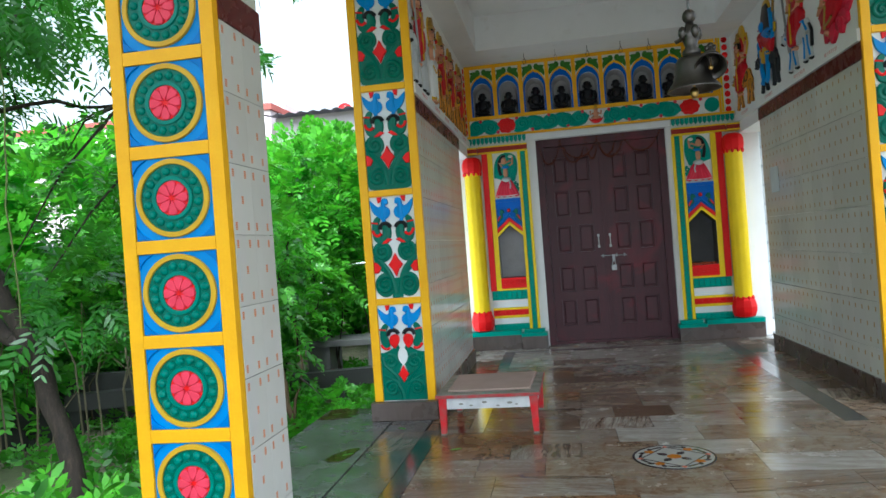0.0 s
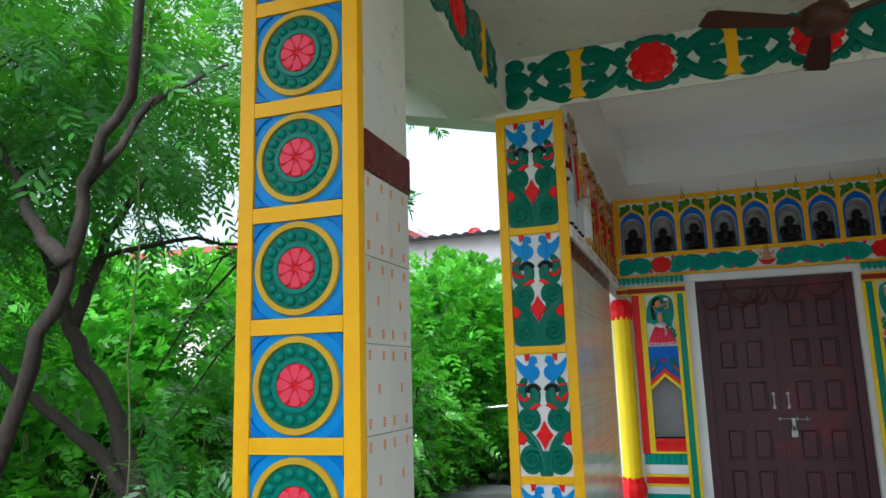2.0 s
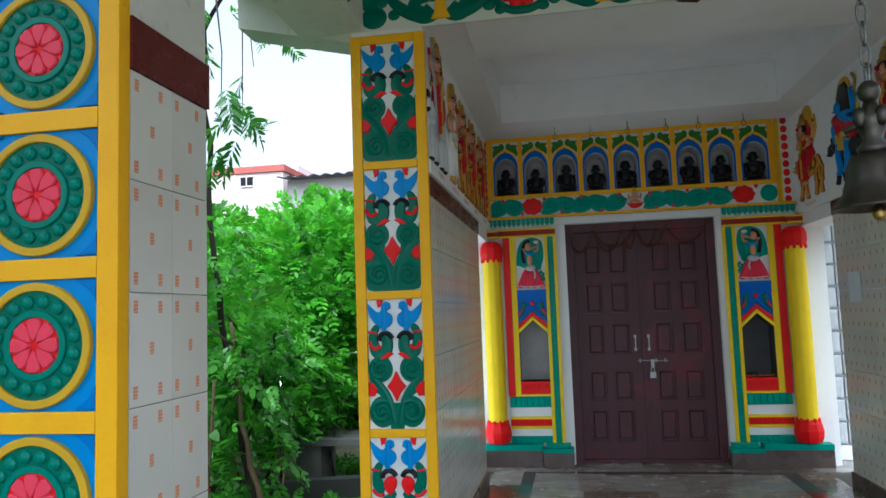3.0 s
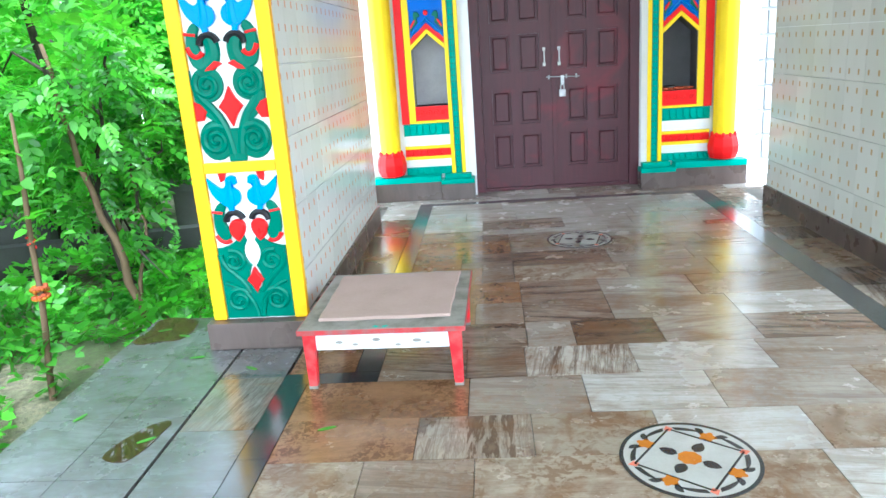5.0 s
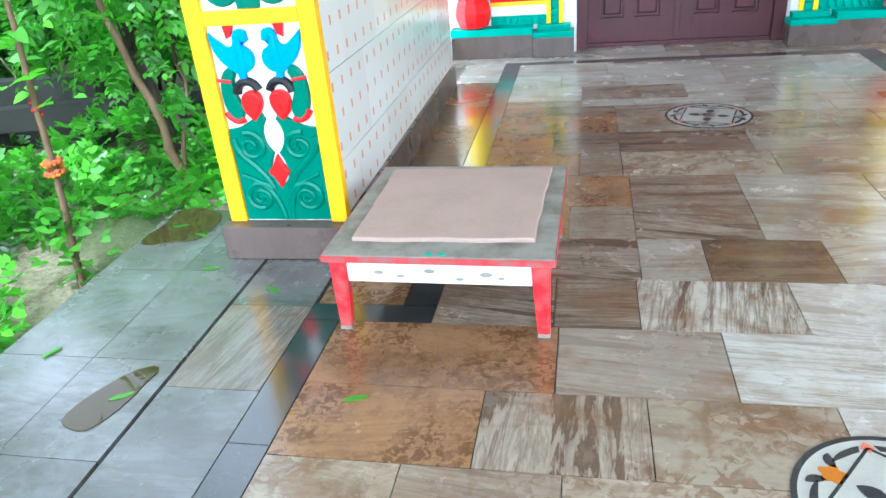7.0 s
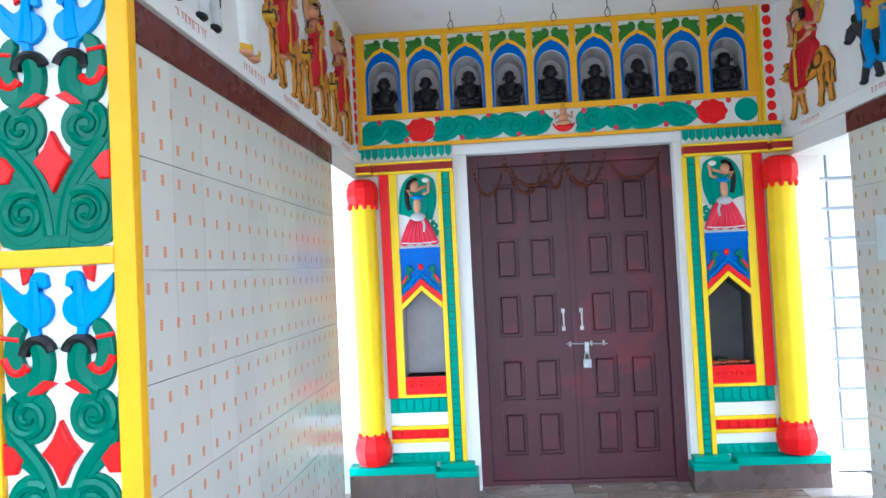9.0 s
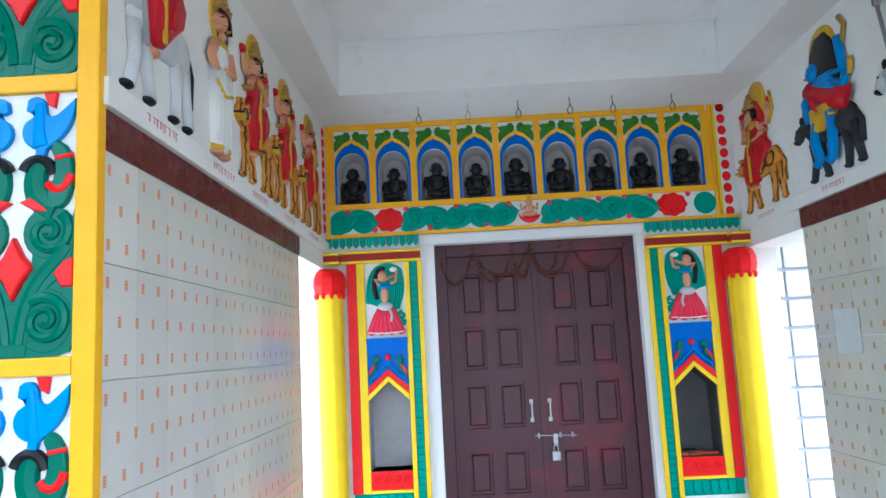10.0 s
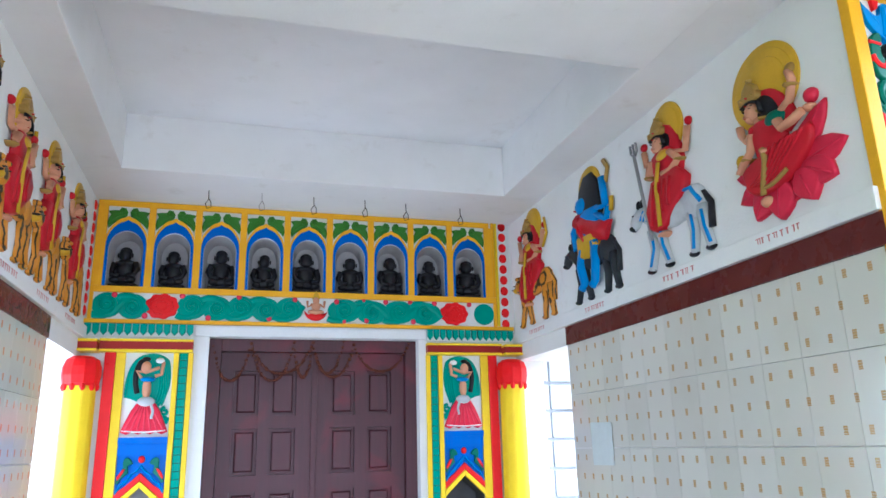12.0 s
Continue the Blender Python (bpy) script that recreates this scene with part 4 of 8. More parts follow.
def slab_with_hole(bm, outer, inner, w0, w1):
    """A flat plate between an outline and a hole of the same number of points."""
    def loop(pts, w):
        return [bm.verts.new((u, v, w)) for u, v in pts]
    a0, a1, b0, b1 = loop(outer, w0), loop(outer, w1), loop(inner, w0), loop(inner, w1)
    n = len(outer)
    for i in range(n - 1):
        j = i + 1
        bm.faces.new((a1[i], a1[j], b1[j], b1[i]))
        bm.faces.new((a0[i], a0[j], a1[j], a1[i]))
        bm.faces.new((b0[i], b1[i], b1[j], b0[j]))
    bm.faces.new((a0[0], a1[0], b1[0], b0[0]))
    bm.faces.new((a0[-1], b0[-1], b1[-1], a1[-1]))


# every niche is a shallow box with its own back, arch and leaves; one built, eight shared
niche_meshes = []
cx = 0.0
hw = PITCH / 2
bm = bmesh.new()
inner = arch(cx, 0.1, 2.5, 2.74, 2.85)
n_in = len(inner)
sq = [(-hw, 2.5), (-hw, 2.74)] + [(-hw, 2.74 + 0.272 * k / 5) for k in range(1, 5)] + [(-hw * (1 - (k + 1) / 5), 3.012) for k in range(0, 4)]
sq = sq[:n_in // 2] + [(0.0, 3.012)]
while len(sq) < n_in // 2 + 1:
    sq.insert(-1, (-0.01, 3.012))
sq_full = sq + [(-u, v) for u, v in sq[:-1][::-1]]
slab_with_hole(bm, sq_full, inner, 0.0, 0.004)
niche_meshes.append(("niche_face", bm, M["white"], ""))
bm = bmesh.new()
slab_with_hole(bm, arch(0, 0.1185, 2.5, 2.735, 2.912, cusp=0.006), arch(0, 0.101, 2.5, 2.735, 2.855), 0.004, 0.016)
niche_meshes.append(("niche_arch", bm, M["deepblue"], "deep blue arch moulding"))
bm = bmesh.new()
slab_with_hole(bm, arch(0, 0.1245, 2.5, 2.74, 2.938, cusp=0.009), arch(0, 0.118, 2.5, 2.735, 2.912, cusp=0.006), 0.004, 0.018)
box(bm, -hw, -hw + 0.02, 2.5, 3.012, 0.004, 0.02)
box(bm, hw - 0.02, hw, 2.5, 3.012, 0.004, 0.02)
niche_meshes.append(("niche_post", bm, M["yellow"], ""))
bm = bmesh.new()
for s in (-1, 1):
    f = lambda p: [(s * u, v) for u, v in p]
    plate(bm, f([(0.12, 2.9), (0.113, 2.868), (0.085, 2.9), (0.05, 2.925), (0.012, 2.948), (0.006, 2.975), (0.02, 3.0), (0.045, 3.004), (0.058, 2.985), (0.085, 2.985), (0.12, 2.978), (0.104, 2.955), (0.116, 2.93)]), 0.004, 0.018, 0.005)
    ridge(bm, f(spiral(0.032, 2.98, 0.02, 1.2, -1.2, 16)), lambda t: 0.014 - 0.005 * t, 0.012, 0.012)
    ridge(bm, f(bez((0.02, 2.955), (0.05, 2.955), (0.08, 2.94), (0.108, 2.9), 8)), 0.016, 0.012, 0.01)
niche_meshes.append(("niche_leaf", bm, M["leafgreen"], "leaf-green foliage over the arch"))
bm = bmesh.new()
inn = arch(0, 0.0995, 2.5, 2.74, 2.8495)
back = [(u * 0.8, 2.5 + (v - 2.5) * 0.92) for u, v in inn]
va, vb = [bm.verts.new((u, v, 0.002)) for u, v in inn], [bm.verts.new((u, v, -0.11)) for u, v in back]
for i in range(len(inn) - 1):
    bm.faces.new((va[i], va[i + 1], vb[i + 1], vb[i]))
bm.faces.new((va[-1], va[0], vb[0], vb[-1]))
bmesh.ops.triangulate(bm, faces=[bm.faces.new(vb)])
niche_meshes.append(("niche_back", bm, M["nichegrey"], "smoky grey niche recess"))
made = [(n, fac(n, b, mt, frieze, lb), lb) for n, b, mt, lb in niche_meshes]
centres = [(DIV[k] + DIV[k + 1]) / 2 for k in range(9)]
for k, c in enumerate(centres):
    for n, o, lb in made:
        if k == 0:
            o.location = (c, 0, 0.001)
        else:
            q = share(o, n, frieze, pose(c, 0, 0.001))
            if lb:
                q["label"] = lb
for a, b in ((FX0, DIV[0]), (DIV[9], FX1 - 0.02)):
    fac("end_post", bars([(a, b, 2.501, 3.011)], 0, 0.02), M["yellow"], frieze)

# seated stone figures, plain shapes
bm = bmesh.new()
box(bm, -0.078, 0.078, -0.035, 0.035, 0, 0.022, 0.006)
ball(bm, (0, -0.004, 0.048), 0.04, (1.75, 0.85, 0.75))
ball(bm, (0, 0.006, 0.112), 0.05, (1.0, 0.7, 1.2))
ball(bm, (0, 0.004, 0.152), 0.03, (2.0, 0.85, 0.75))
ball(bm, (0, -0.002, 0.202), 0.037, (0.98, 0.95, 1.12))
ball(bm, (0, 0.006, 0.226), 0.031, (1.15, 1.0, 0.85))
for sx in (-1, 1):
    tube(bm, [(sx * 0.058, 0.004, 0.155), (sx * 0.074, 0.0, 0.11), (sx * 0.06, -0.022, 0.075), (sx * 0.02, -0.034, 0.068)], [0.018, 0.017, 0.015, 0.012], 8)
    ball(bm, (sx * 0.045, -0.022, 0.045), 0.024, (1.3, 1.0, 0.8))
    ball(bm, (sx * 0.04, 0.0, 0.2), 0.01, (0.6, 0.8, 1.5), 6)
idol = part("statue", bm, M["idol"], None, "", True)
tagged(idol, "small black seated stone figure in a niche", "statue", "niche figures")
r = random.Random(4)
for k, c in enumerate(centres):
    m = pose(c + r.uniform(-0.012, 0.012), YB + 0.047, 2.501, 0, 0, r.uniform(-14, 14))
    if k == 0:
        idol.matrix_basis = m @ Matrix.Diagonal((1.06, 1.05, 1.04, 1))
    else:
        s = r.uniform(0.98, 1.1)
        copy_thing(idol, m).scale = (s * r.uniform(0.95, 1.1), s, s)
# blue shelf that the figures stand on closes each niche
shelf = fac("niche_shelf", boxes((-0.0985, 0.0985, 2.494, 2.5005, -0.11, 0.006)), M["deepblue"], frieze)
for k, c in enumerate(centres):
    if k == 0:
        shelf.location = (c, 0, 0)
    else:
        share(shelf, "niche_shelf", frieze, pose(c, 0, 0))

# scroll band
fac("scroll_ground", bars([(FX0 + 0.022, FX1 - 0.022, 2.297, 2.461)], 0, 0.004, 0), M["white"], frieze)
ROUNDEL = {}
for a, b, sg in ((-0.76, -0.47, 1), (-0.275, 0.47, 1), (0.66, 1.4, -1)):
    n = max(2, round((b - a) / 0.165))
    st = (b - a) / n
    for k in range(n):
        up = 1 if k % 2 == 0 else -1
        key = (round(st, 3), up, sg)
        if key not in ROUNDEL:
            bm = bmesh.new()
            plate(bm, ring(0, up * 0.003, st * 0.6, 0.078, 20), 0.004, 0.012, 0.004)
            ridge(bm, spiral(0, up * 0.006, 0.058, 1.7, -1.57 * up, 26, sg * up), lambda t: 0.026 - 0.012 * t, 0.01, 0.014)
            ridge(bm, bez((-st * 0.6, -up * 0.05), (-st * 0.2, -up * 0.085), (st * 0.2, -up * 0.06), (st * 0.6, up * 0.03), 9), 0.04, 0.006, 0.013)
            ROUNDEL[key] = fac("scroll", bm, M["teal"], frieze)
            o = ROUNDEL[key]
        else:
            o = share(ROUNDEL[key], "scroll", frieze)
        o.location = (a + st * (k + 0.5), 2.379, 0)
bm = bmesh.new()
plate(bm, ring(1.728, 2.382, 0.074, 0.074, 22), 0.004, 0.014, 0.005)
fac("scroll_end", bm, M["teal"], frieze)
bm = bmesh.new()
for j, (rr, w) in enumerate(((1.0, 0.013), (0.68, 0.021), (0.36, 0.027))):
    plate(bm, [((0.098 * rr + 0.005 * math.cos(9 * a + j)) * math.cos(a), (0.078 * rr + 0.004 * math.cos(9 * a + j)) * math.sin(a)) for a in (2 * math.pi * k / 54 for k in range(54))], 0.004, w, 0.005)
ros = fac("rosette", bm, M["red"], frieze, "red rosette")
ros.location = (-0.375, 2.382, 0)
share(ros, "rosette", frieze, pose(1.51, 2.382, 0))["label"] = "red rosette"
bud = None
for u, v in ((-0.65, 2.445), (-0.26, 2.45), (-0.1, 2.315), (0.08, 2.452), (0.27, 2.32), (0.43, 2.445), (0.7, 2.44), (0.75, 2.315), (0.88, 2.45), (0.9, 2.32), (1.03, 2.45), (1.2, 2.45), (1.22, 2.32), (1.37, 2.45), (1.62, 2.45), (-0.47, 2.32)):
    if bud is None:
        bm = bmesh.new()
        dome(bm, 0, 0, 0.008, 0.018, 0.02, 0.012, 8, 3)
        bud = fac("bud", bm, M["pink"], frieze)
        bud.location = (u, v, 0)
    else:
        share(bud, "bud", frieze, pose(u, v, 0))
# dotted borders beside the frieze
dots = bmesh.new()
dome(dots, 0, 0, 0.002, 0.029, 0.033, 0.012, 14, 4)
dot = fac("dot", dots, M["red"], frieze)
fac("dot_ground", boxes((FX1 + 0.03, 1.944, 2.3, 3.07, 0, 0.003)), M["white"], frieze)
for sx, u0, u1, nn in ((0, XL - 0.0, XL - 0.0, 0), (1, 1.888, 1.888, 10)):
    for k in range(nn):
        share(dot, "dot", frieze, pose(u0, 2.318 + k * 0.079, 0.001))
dot.location = (1.888, 2.318 + 9 * 0.079, 0.001)
dot_w = thing("dotted_border", "column of painted red dots in the wall corner", "relief", "", "", facing(XL - 0.003, YB - 0.075, 0, "e"))
part("dot_ground", boxes((-0.045, 0.06, 2.3, 3.045, 0, 0.003)), M["white"], dot_w)
for k in range(10):
    share(dot, "dot", dot_w, pose(0.005, 2.335 + k * 0.073, 0.002))
fac("dot_edge", bars([(FX1 + 0.006, FX1 + 0.026, 2.3, 3.06)], 0, 0.014), M["lemon"], frieze)
# small seated figure in a red lotus in the middle of the band
bm = bmesh.new()
plate(bm, bez((0.49, 2.375), (0.505, 2.29), (0.625, 2.29), (0.64, 2.375), 12) + [(0.615, 2.35), (0.59, 2.362), (0.565, 2.35), (0.54, 2.362), (0.515, 2.35)], 0.004, 0.026, 0.008, 0)
ball(bm, (0.565, 2.368, 0.018), 0.026, (2.1, 0.7, 0.7), 10, 1)
ball(bm, (0.565, 2.405, 0.018), 0.03, (1.0, 1.1, 0.6), 10, 1)
for sx in (-1, 1):
    ridge(bm, [(0.565 + sx * 0.024, 2.42), (0.565 + sx * 0.052, 2.4), (0.565 + sx * 0.056, 2.44)], 0.016, 0.012, 0.014, 1)
ball(bm, (0.565, 2.442, 0.02), 0.022, (1.0, 1.1, 0.7), 10, 1)
plate(bm, [(0.54, 2.455), (0.55, 2.485), (0.565, 2.51), (0.58, 2.485), (0.59, 2.455)], 0.004, 0.024, 0.006, 2)
lotus = part("statue", bm, [M["red"], M["skin"], M["gold"]], None, "", True)
lotus.matrix_basis = FAC @ pose(0, 0, 0.001)
tagged(lotus, "small seated relief figure on a red lotus", "statue")


# door surround: built for the left side and mirrored for the right
def surround(side):
    s = 1 if side == "left" else -1
    X = (lambda a, b: (a, b)) if s > 0 else (lambda a, b: (mir(b), mir(a)))
    bx = lambda a, b, c, d, w0, w1: (*X(a, b), c, d, w0, w1)
    th = thing("door_pilaster", "painted pilaster beside the door with a relief and a lamp niche", "pilaster", "door pilasters", "", FAC)
    for a, b, z in ((-0.606, -0.553, 0.62), (-0.284, -0.254, 0.2), (-0.2, -0.171, 0.2)):
        fac("yellow_strip", boxes(bx(a, b, z, 2.094, 0, 0.022), bev=0.004), M["lemon"], th)
    fac("red_strip", boxes(bx(-0.668, -0.607, 0.62, 2.094, 0, 0.03), bev=0.005), M["red"], th)
    fac("bead_bed", boxes(bx(-0.253, -0.201, 0.2, 2.094, 0, 0.008)), M["green"], th)
    bead = None
    for k in range(41):
        z = 0.224 + k * 0.0462
        if bead is None:
            bead = fac("bead", boxes((-0.022, 0.022, -0.0205, 0.0205, 0, 0.016), bev=0.003), M["teal"], th)
            o = bead
        else:
            o = share(bead, "bead", th)
        o.location = (sum(X(-0.253, -0.201)) / 2, z, 0.001)
    # stepped base mouldings
    for c, d, mat, w in ((0.262, 0.325, "white", 0.014), (0.326, 0.352, "lemon", 0.022), (0.353, 0.411, "red", 0.018), (0.412, 0.437, "lemon", 0.022), (0.438, 0.52, "white", 0.014), (0.621, 0.64, "lemon", 0.03), (0.641, 0.754, "red", 0.018)):
        fac("moulding", boxes(bx(-0.66 if d < 0.6 else -0.552, -0.285, c, d, 0, w), bev=0.003), M[mat], th)
    bm = bmesh.new()
    for k in range(6):
        u = sum(X(-0.65, -0.3)) / 2 + (k - 2.5) * 0.058
        plate(bm, [(u - 0.026, 0.404), (u - 0.026, 0.375), (u, 0.36), (u + 0.026, 0.375), (u + 0.026, 0.404)], 0.018, 0.03, 0.004)
    for k in range(4):
        u = sum(X(-0.552, -0.285)) / 2 + (k - 1.5) * 0.062
        ridge(bm, spiral(u, 0.7, 0.026, 1.2, 0, 14), 0.011, 0.016, 0.009)
    fac("red_ornament", bm, M["red"], th)
    for c, d, nn in ((0.521, 0.62, 7), (0.2, 0.261, 8)):
        bm = boxes(bx(-0.66, -0.285, c, d, 0, 0.016))
        a, b = X(-0.66, -0.285)
        for k in range(nn):
            u = a + (b - a) * (k + 0.5) / nn
            hh = (b - a) / nn / 2 - 0.003
            plate(bm, [(u - hh, d - 0.008), (u - hh, c + 0.03), (u, c + 0.006), (u + hh, c + 0.03), (u + hh, d - 0.008)], 0.016, 0.026, 0.004)
        fac("leaf_moulding", bm, M["teal"], th)
    # gable over the lamp niche
    c0 = sum(X(-0.553, -0.284)) / 2
    bm = bmesh.new()
    for sx in (-1, 1):
        plate(bm, [(c0, 1.318), (c0, 1.355), (c0 + sx * 0.134, 1.235), (c0 + sx * 0.134, 1.195)], 0, 0.026, 0.004)
    fac("gable", bm, M["lemon"], th)
    bm = bmesh.new()
    for sx in (-1, 1):
        plate(bm, [(c0, 1.357), (c0, 1.4), (c0 + sx * 0.07, 1.335), (c0 + sx * 0.134, 1.29), (c0 + sx * 0.134, 1.238)], 0, 0.022, 0.004)
    dome(bm, c0, 1.475, 0.004, 0.02, 0.022, 0.016, 10, 3)
    fac("gable_red", bm, M["red"], th)
    bm = boxes((c0 - 0.134, c0 + 0.134, 1.498, 1.597, 0, 0.02), (c0 - 0.134, c0 + 0.134, 1.565, 1.6, 0.02, 0.034))
    plate(bm, [(c0 - 0.134, 1.24), (c0, 1.36), (c0 + 0.134, 1.24), (c0 + 0.134, 1.498), (c0 - 0.134, 1.498)], 0, 0.006)
    fac("blue_field", bm, M["deepblue"], th, "deep blue field")
    for sx in (-1, 1):
        bm = bmesh.new()
        plate(bm, [(c0 + sx * u, v) for u, v in bez((0.045, 1.452), (0.06, 1.5), (0.11, 1.5), (0.096, 1.44), 8) + bez((0.096, 1.44), (0.09, 1.42), (0.12, 1.41), (0.13, 1.35), 6)[1:] + [(0.118, 1.34), (0.1, 1.37), (0.066, 1.4), (0.072, 1.44)]], 0.006, 0.022, 0.005)
        b_ = fac("bird", bm, M["green"], th, "small green bird")
        bm = bmesh.new()
        plate(bm, [(c0 + sx * u, v) for u, v in ((0.082, 1.425), (0.1, 1.42), (0.126, 1.38), (0.122, 1.36), (0.1, 1.39))], 0.02, 0.027, 0.003)
        fac("wing", bm, M["red"], b_, "red wing")
        bm = bmesh.new()
        ridge(bm, [(c0 + sx * u, v) for u, v in ((0.0, 1.44), (0.022, 1.41), (0.05, 1.392), (0.07, 1.36), (0.105, 1.335), (0.128, 1.285))], 0.012, 0.008, 0.018)
        fac("gable_edge", bm, M["blue"], th)
    # relief ground with a curling teal veil
    fac("relief_ground", boxes((c0 - 0.134, c0 + 0.134, 1.598, 2.094, 0, 0.003)), M["white"], th)
    bm = bmesh.new()
    q = lambda u, v: (c0 + s * u, v)
    plate(bm, bez(q(-0.128, 1.83), q(-0.136, 2.13), q(0.05, 2.12), q(0.112, 2.05), 12) + bez(q(0.112, 2.05), q(0.142, 1.95), q(0.13, 1.8), q(0.04, 1.755), 9)[1:] + [q(-0.02, 1.79), q(-0.09, 1.82)], 0.003, 0.013, 0.005)
    for k in range(4):
        ridge(bm, bez(q(0.03 + 0.018 * k, 1.78), q(0.085 + 0.012 * k, 1.86), q(0.07 + 0.014 * k, 1.98), q(0.03 + 0.01 * k, 2.06 - 0.004 * k), 10), 0.011, 0.012, 0.008)
    ridge(bm, bez(q(-0.12, 1.84), q(-0.12, 1.98), q(-0.09, 2.06), q(-0.02, 2.075), 10), 0.02, 0.01, 0.01)
    ridge(bm, bez(q(0.05, 1.77), q(0.07, 1.73), q(0.1, 1.7), q(0.13, 1.69), 8), 0.04, 0.003, 0.014)
    ridge(bm, spiral(c0 + s * 0.105, 1.745, 0.028, 1.2, 1.5, 16), 0.02, 0.004, 0.014)
    fac("veil", bm, M["teal"], th, "teal curling veil")
    # dancer: one plain relief figure
    bm = bmesh.new()
    f = lambda u, v: (c0 + s * u * 1.22, 1.612 + (v - 1.64) * 1.14)
    hem = [f(-0.036, 1.81), f(0.036, 1.81), f(0.066, 1.76), f(0.09, 1.7)] + [f(0.106 - 0.212 * k / 8, 1.655 - 0.012 * (k % 2)) for k in range(9)] + [f(-0.09, 1.7), f(-0.066, 1.76)]
    plate(bm, hem, 0.004, 0.036, 0.01, 0)
    for k in range(7):
        ridge(bm, [f(0.0 + (k - 3) * 0.008, 1.79), f((k - 3) * 0.03, 1.66)], 0.013, 0.032, 0.01, 6)
    ridge(bm, [f(0.098 - 0.196 * k / 10, 1.662 - 0.007 * math.sin(math.pi * k / 10)) for k in range(11)], 0.009, 0.034, 0.008, 5)
    ridge(bm, [f(0.02, 1.8), f(0.035, 1.76), f(0.03, 1.72)], 0.018, 0.036, 0.01, 3)
    ridge(bm, bez(f(-0.03, 2.02), f(-0.07, 1.98), f(-0.06, 1.9), f(-0.045, 1.85), 8), 0.03, 0.012, 0.014, 4)
    ball(bm, (*f(0, 1.806), 0.026), 0.046, (1.15, 0.7, 0.62), 10, 3)
    ball(bm, (*f(-0.003, 1.875), 0.02), 0.03, (0.85, 2.2, 0.65), 10, 1)
    ball(bm, (*f(0.0, 1.922), 0.026), 0.038, (1.15, 0.42, 0.75), 10, 2)
    ball(bm, (*f(-0.012, 1.985), 0.026), 0.031, (0.95, 1.2, 0.8), 10, 1)
    ball(bm, (*f(-0.03, 2.0), 0.012), 0.032, (1, 1.15, 0.7), 10, 4)
    ball(bm, (*f(-0.014, 2.028), 0.018), 0.024, (1.1, 0.6, 0.8), 8, 4)
    ridge(bm, [f(0.03, 1.94), f(0.06, 1.95), f(0.065, 2.01), f(0.04, 2.03)], 0.022, 0.01, 0.022, 1)
    ridge(bm, [f(-0.03, 1.93), f(-0.055, 1.965), f(-0.01, 1.96), f(0.05, 1.985)], 0.02, 0.016, 0.02, 1)
    ball(bm, (*f(0.05, 2.02), 0.024), 0.022, (1.25, 0.8, 0.7), 8, 5)
    fig = part("statue", bm, [M["crimson"], M["skin"], M["blue"], M["palegrey"], M["black"], M["white"], M["pink"]], None, "", True)
    fig.matrix_basis = FAC @ pose(0, 0, 0.002)
    tagged(fig, "painted relief of a dancer in a crimson skirt", "statue", "dancer reliefs")
    # lamp niche lining
    a, b = c0 - 0.134, c0 + 0.134
    bm = bmesh.new()
    pts = [(a, 0.754), (b, 0.754), (b, 1.2), (c0, 1.32), (a, 1.2)]
    va, vb = [bm.verts.new((u, v, 0.0)) for u, v in pts], [bm.verts.new((u, v, -0.185)) for u, v in pts]
    for i in range(5):
        bm.faces.new((va[i], va[(i + 1) % 5], vb[(i + 1) % 5], vb[i]))
    bm.faces.new(vb)
    fac("lamp_niche", bm, M["nichegrey"] if s > 0 else M["soot"], th, "pale lamp niche" if s > 0 else "soot-blackened lamp niche")
    return th


M["crimson"] = paint("crimson_enamel", (0.7, 0.02, 0.06), 0.35, 0.3)
M["palegrey"] = paint("silver_grey_enamel", (0.5, 0.52, 0.56), 0.35, 0.3)
M["soot"] = paint("sooty_niche", (0.1, 0.1, 0.105), 0.8, 0.5, 6)
surround("left")
surround("right")


def lintel(side):
    s = 1 if side == "left" else -1
    X = (lambda a, b: (a, b)) if s > 0 else (lambda a, b: (mir(b), mir(a)))
    bx = lambda a, b, c, d, w0, w1: (*X(a, b), c, d, w0, w1)
    th = thing("cornice", "red and yellow cornice over a row of teal leaves", "cornice", "cornices", "", FAC)
    fac("red_band", boxes(bx(-0.7, -0.175, 2.11, 2.158, 0, 0.05), bx(-0.885, -0.701, 2.105, 2.145, 0, 0.12), bev=0.003), M["maroonred"], th)
    fac("yellow_band", boxes(bx(-0.7, -0.175, 2.0945, 2.11, 0, 0.056), bx(-0.7, -0.175, 2.158, 2.172, 0, 0.056), bx(-0.885, -0.701, 2.09, 2.104, 0, 0.126), bx(-0.885, -0.701, 2.146, 2.16, 0, 0.126)), M["lemon"], th)
    leaf = None
    fac("leaf_bed", boxes(bx(-0.8, -0.178, 2.188, 2.268, 0, 0.02)), M["white"], th)
    for k in range(14):
        if leaf is None:
            bm = bmesh.new()
            plate(bm, [(-0.019, 0.036), (-0.019, -0.012), (0, -0.036), (0.019, -0.012), (0.019, 0.036)], 0, 0.018, 0.004)
            leaf = fac("leaf", bm, M["teal"], th)
            o = leaf
        else:
            o = share(leaf, "leaf", th)
        a, b = X(-0.8, -0.178)
        o.location = (a + (b - a) * (k + 0.5) / 14, 2.231, 0.02)
    return th


M["maroonred"] = paint("brick_red_enamel", (0.3, 0.016, 0.014), 0.35, 0.3)
lintel("left")
lintel("right")

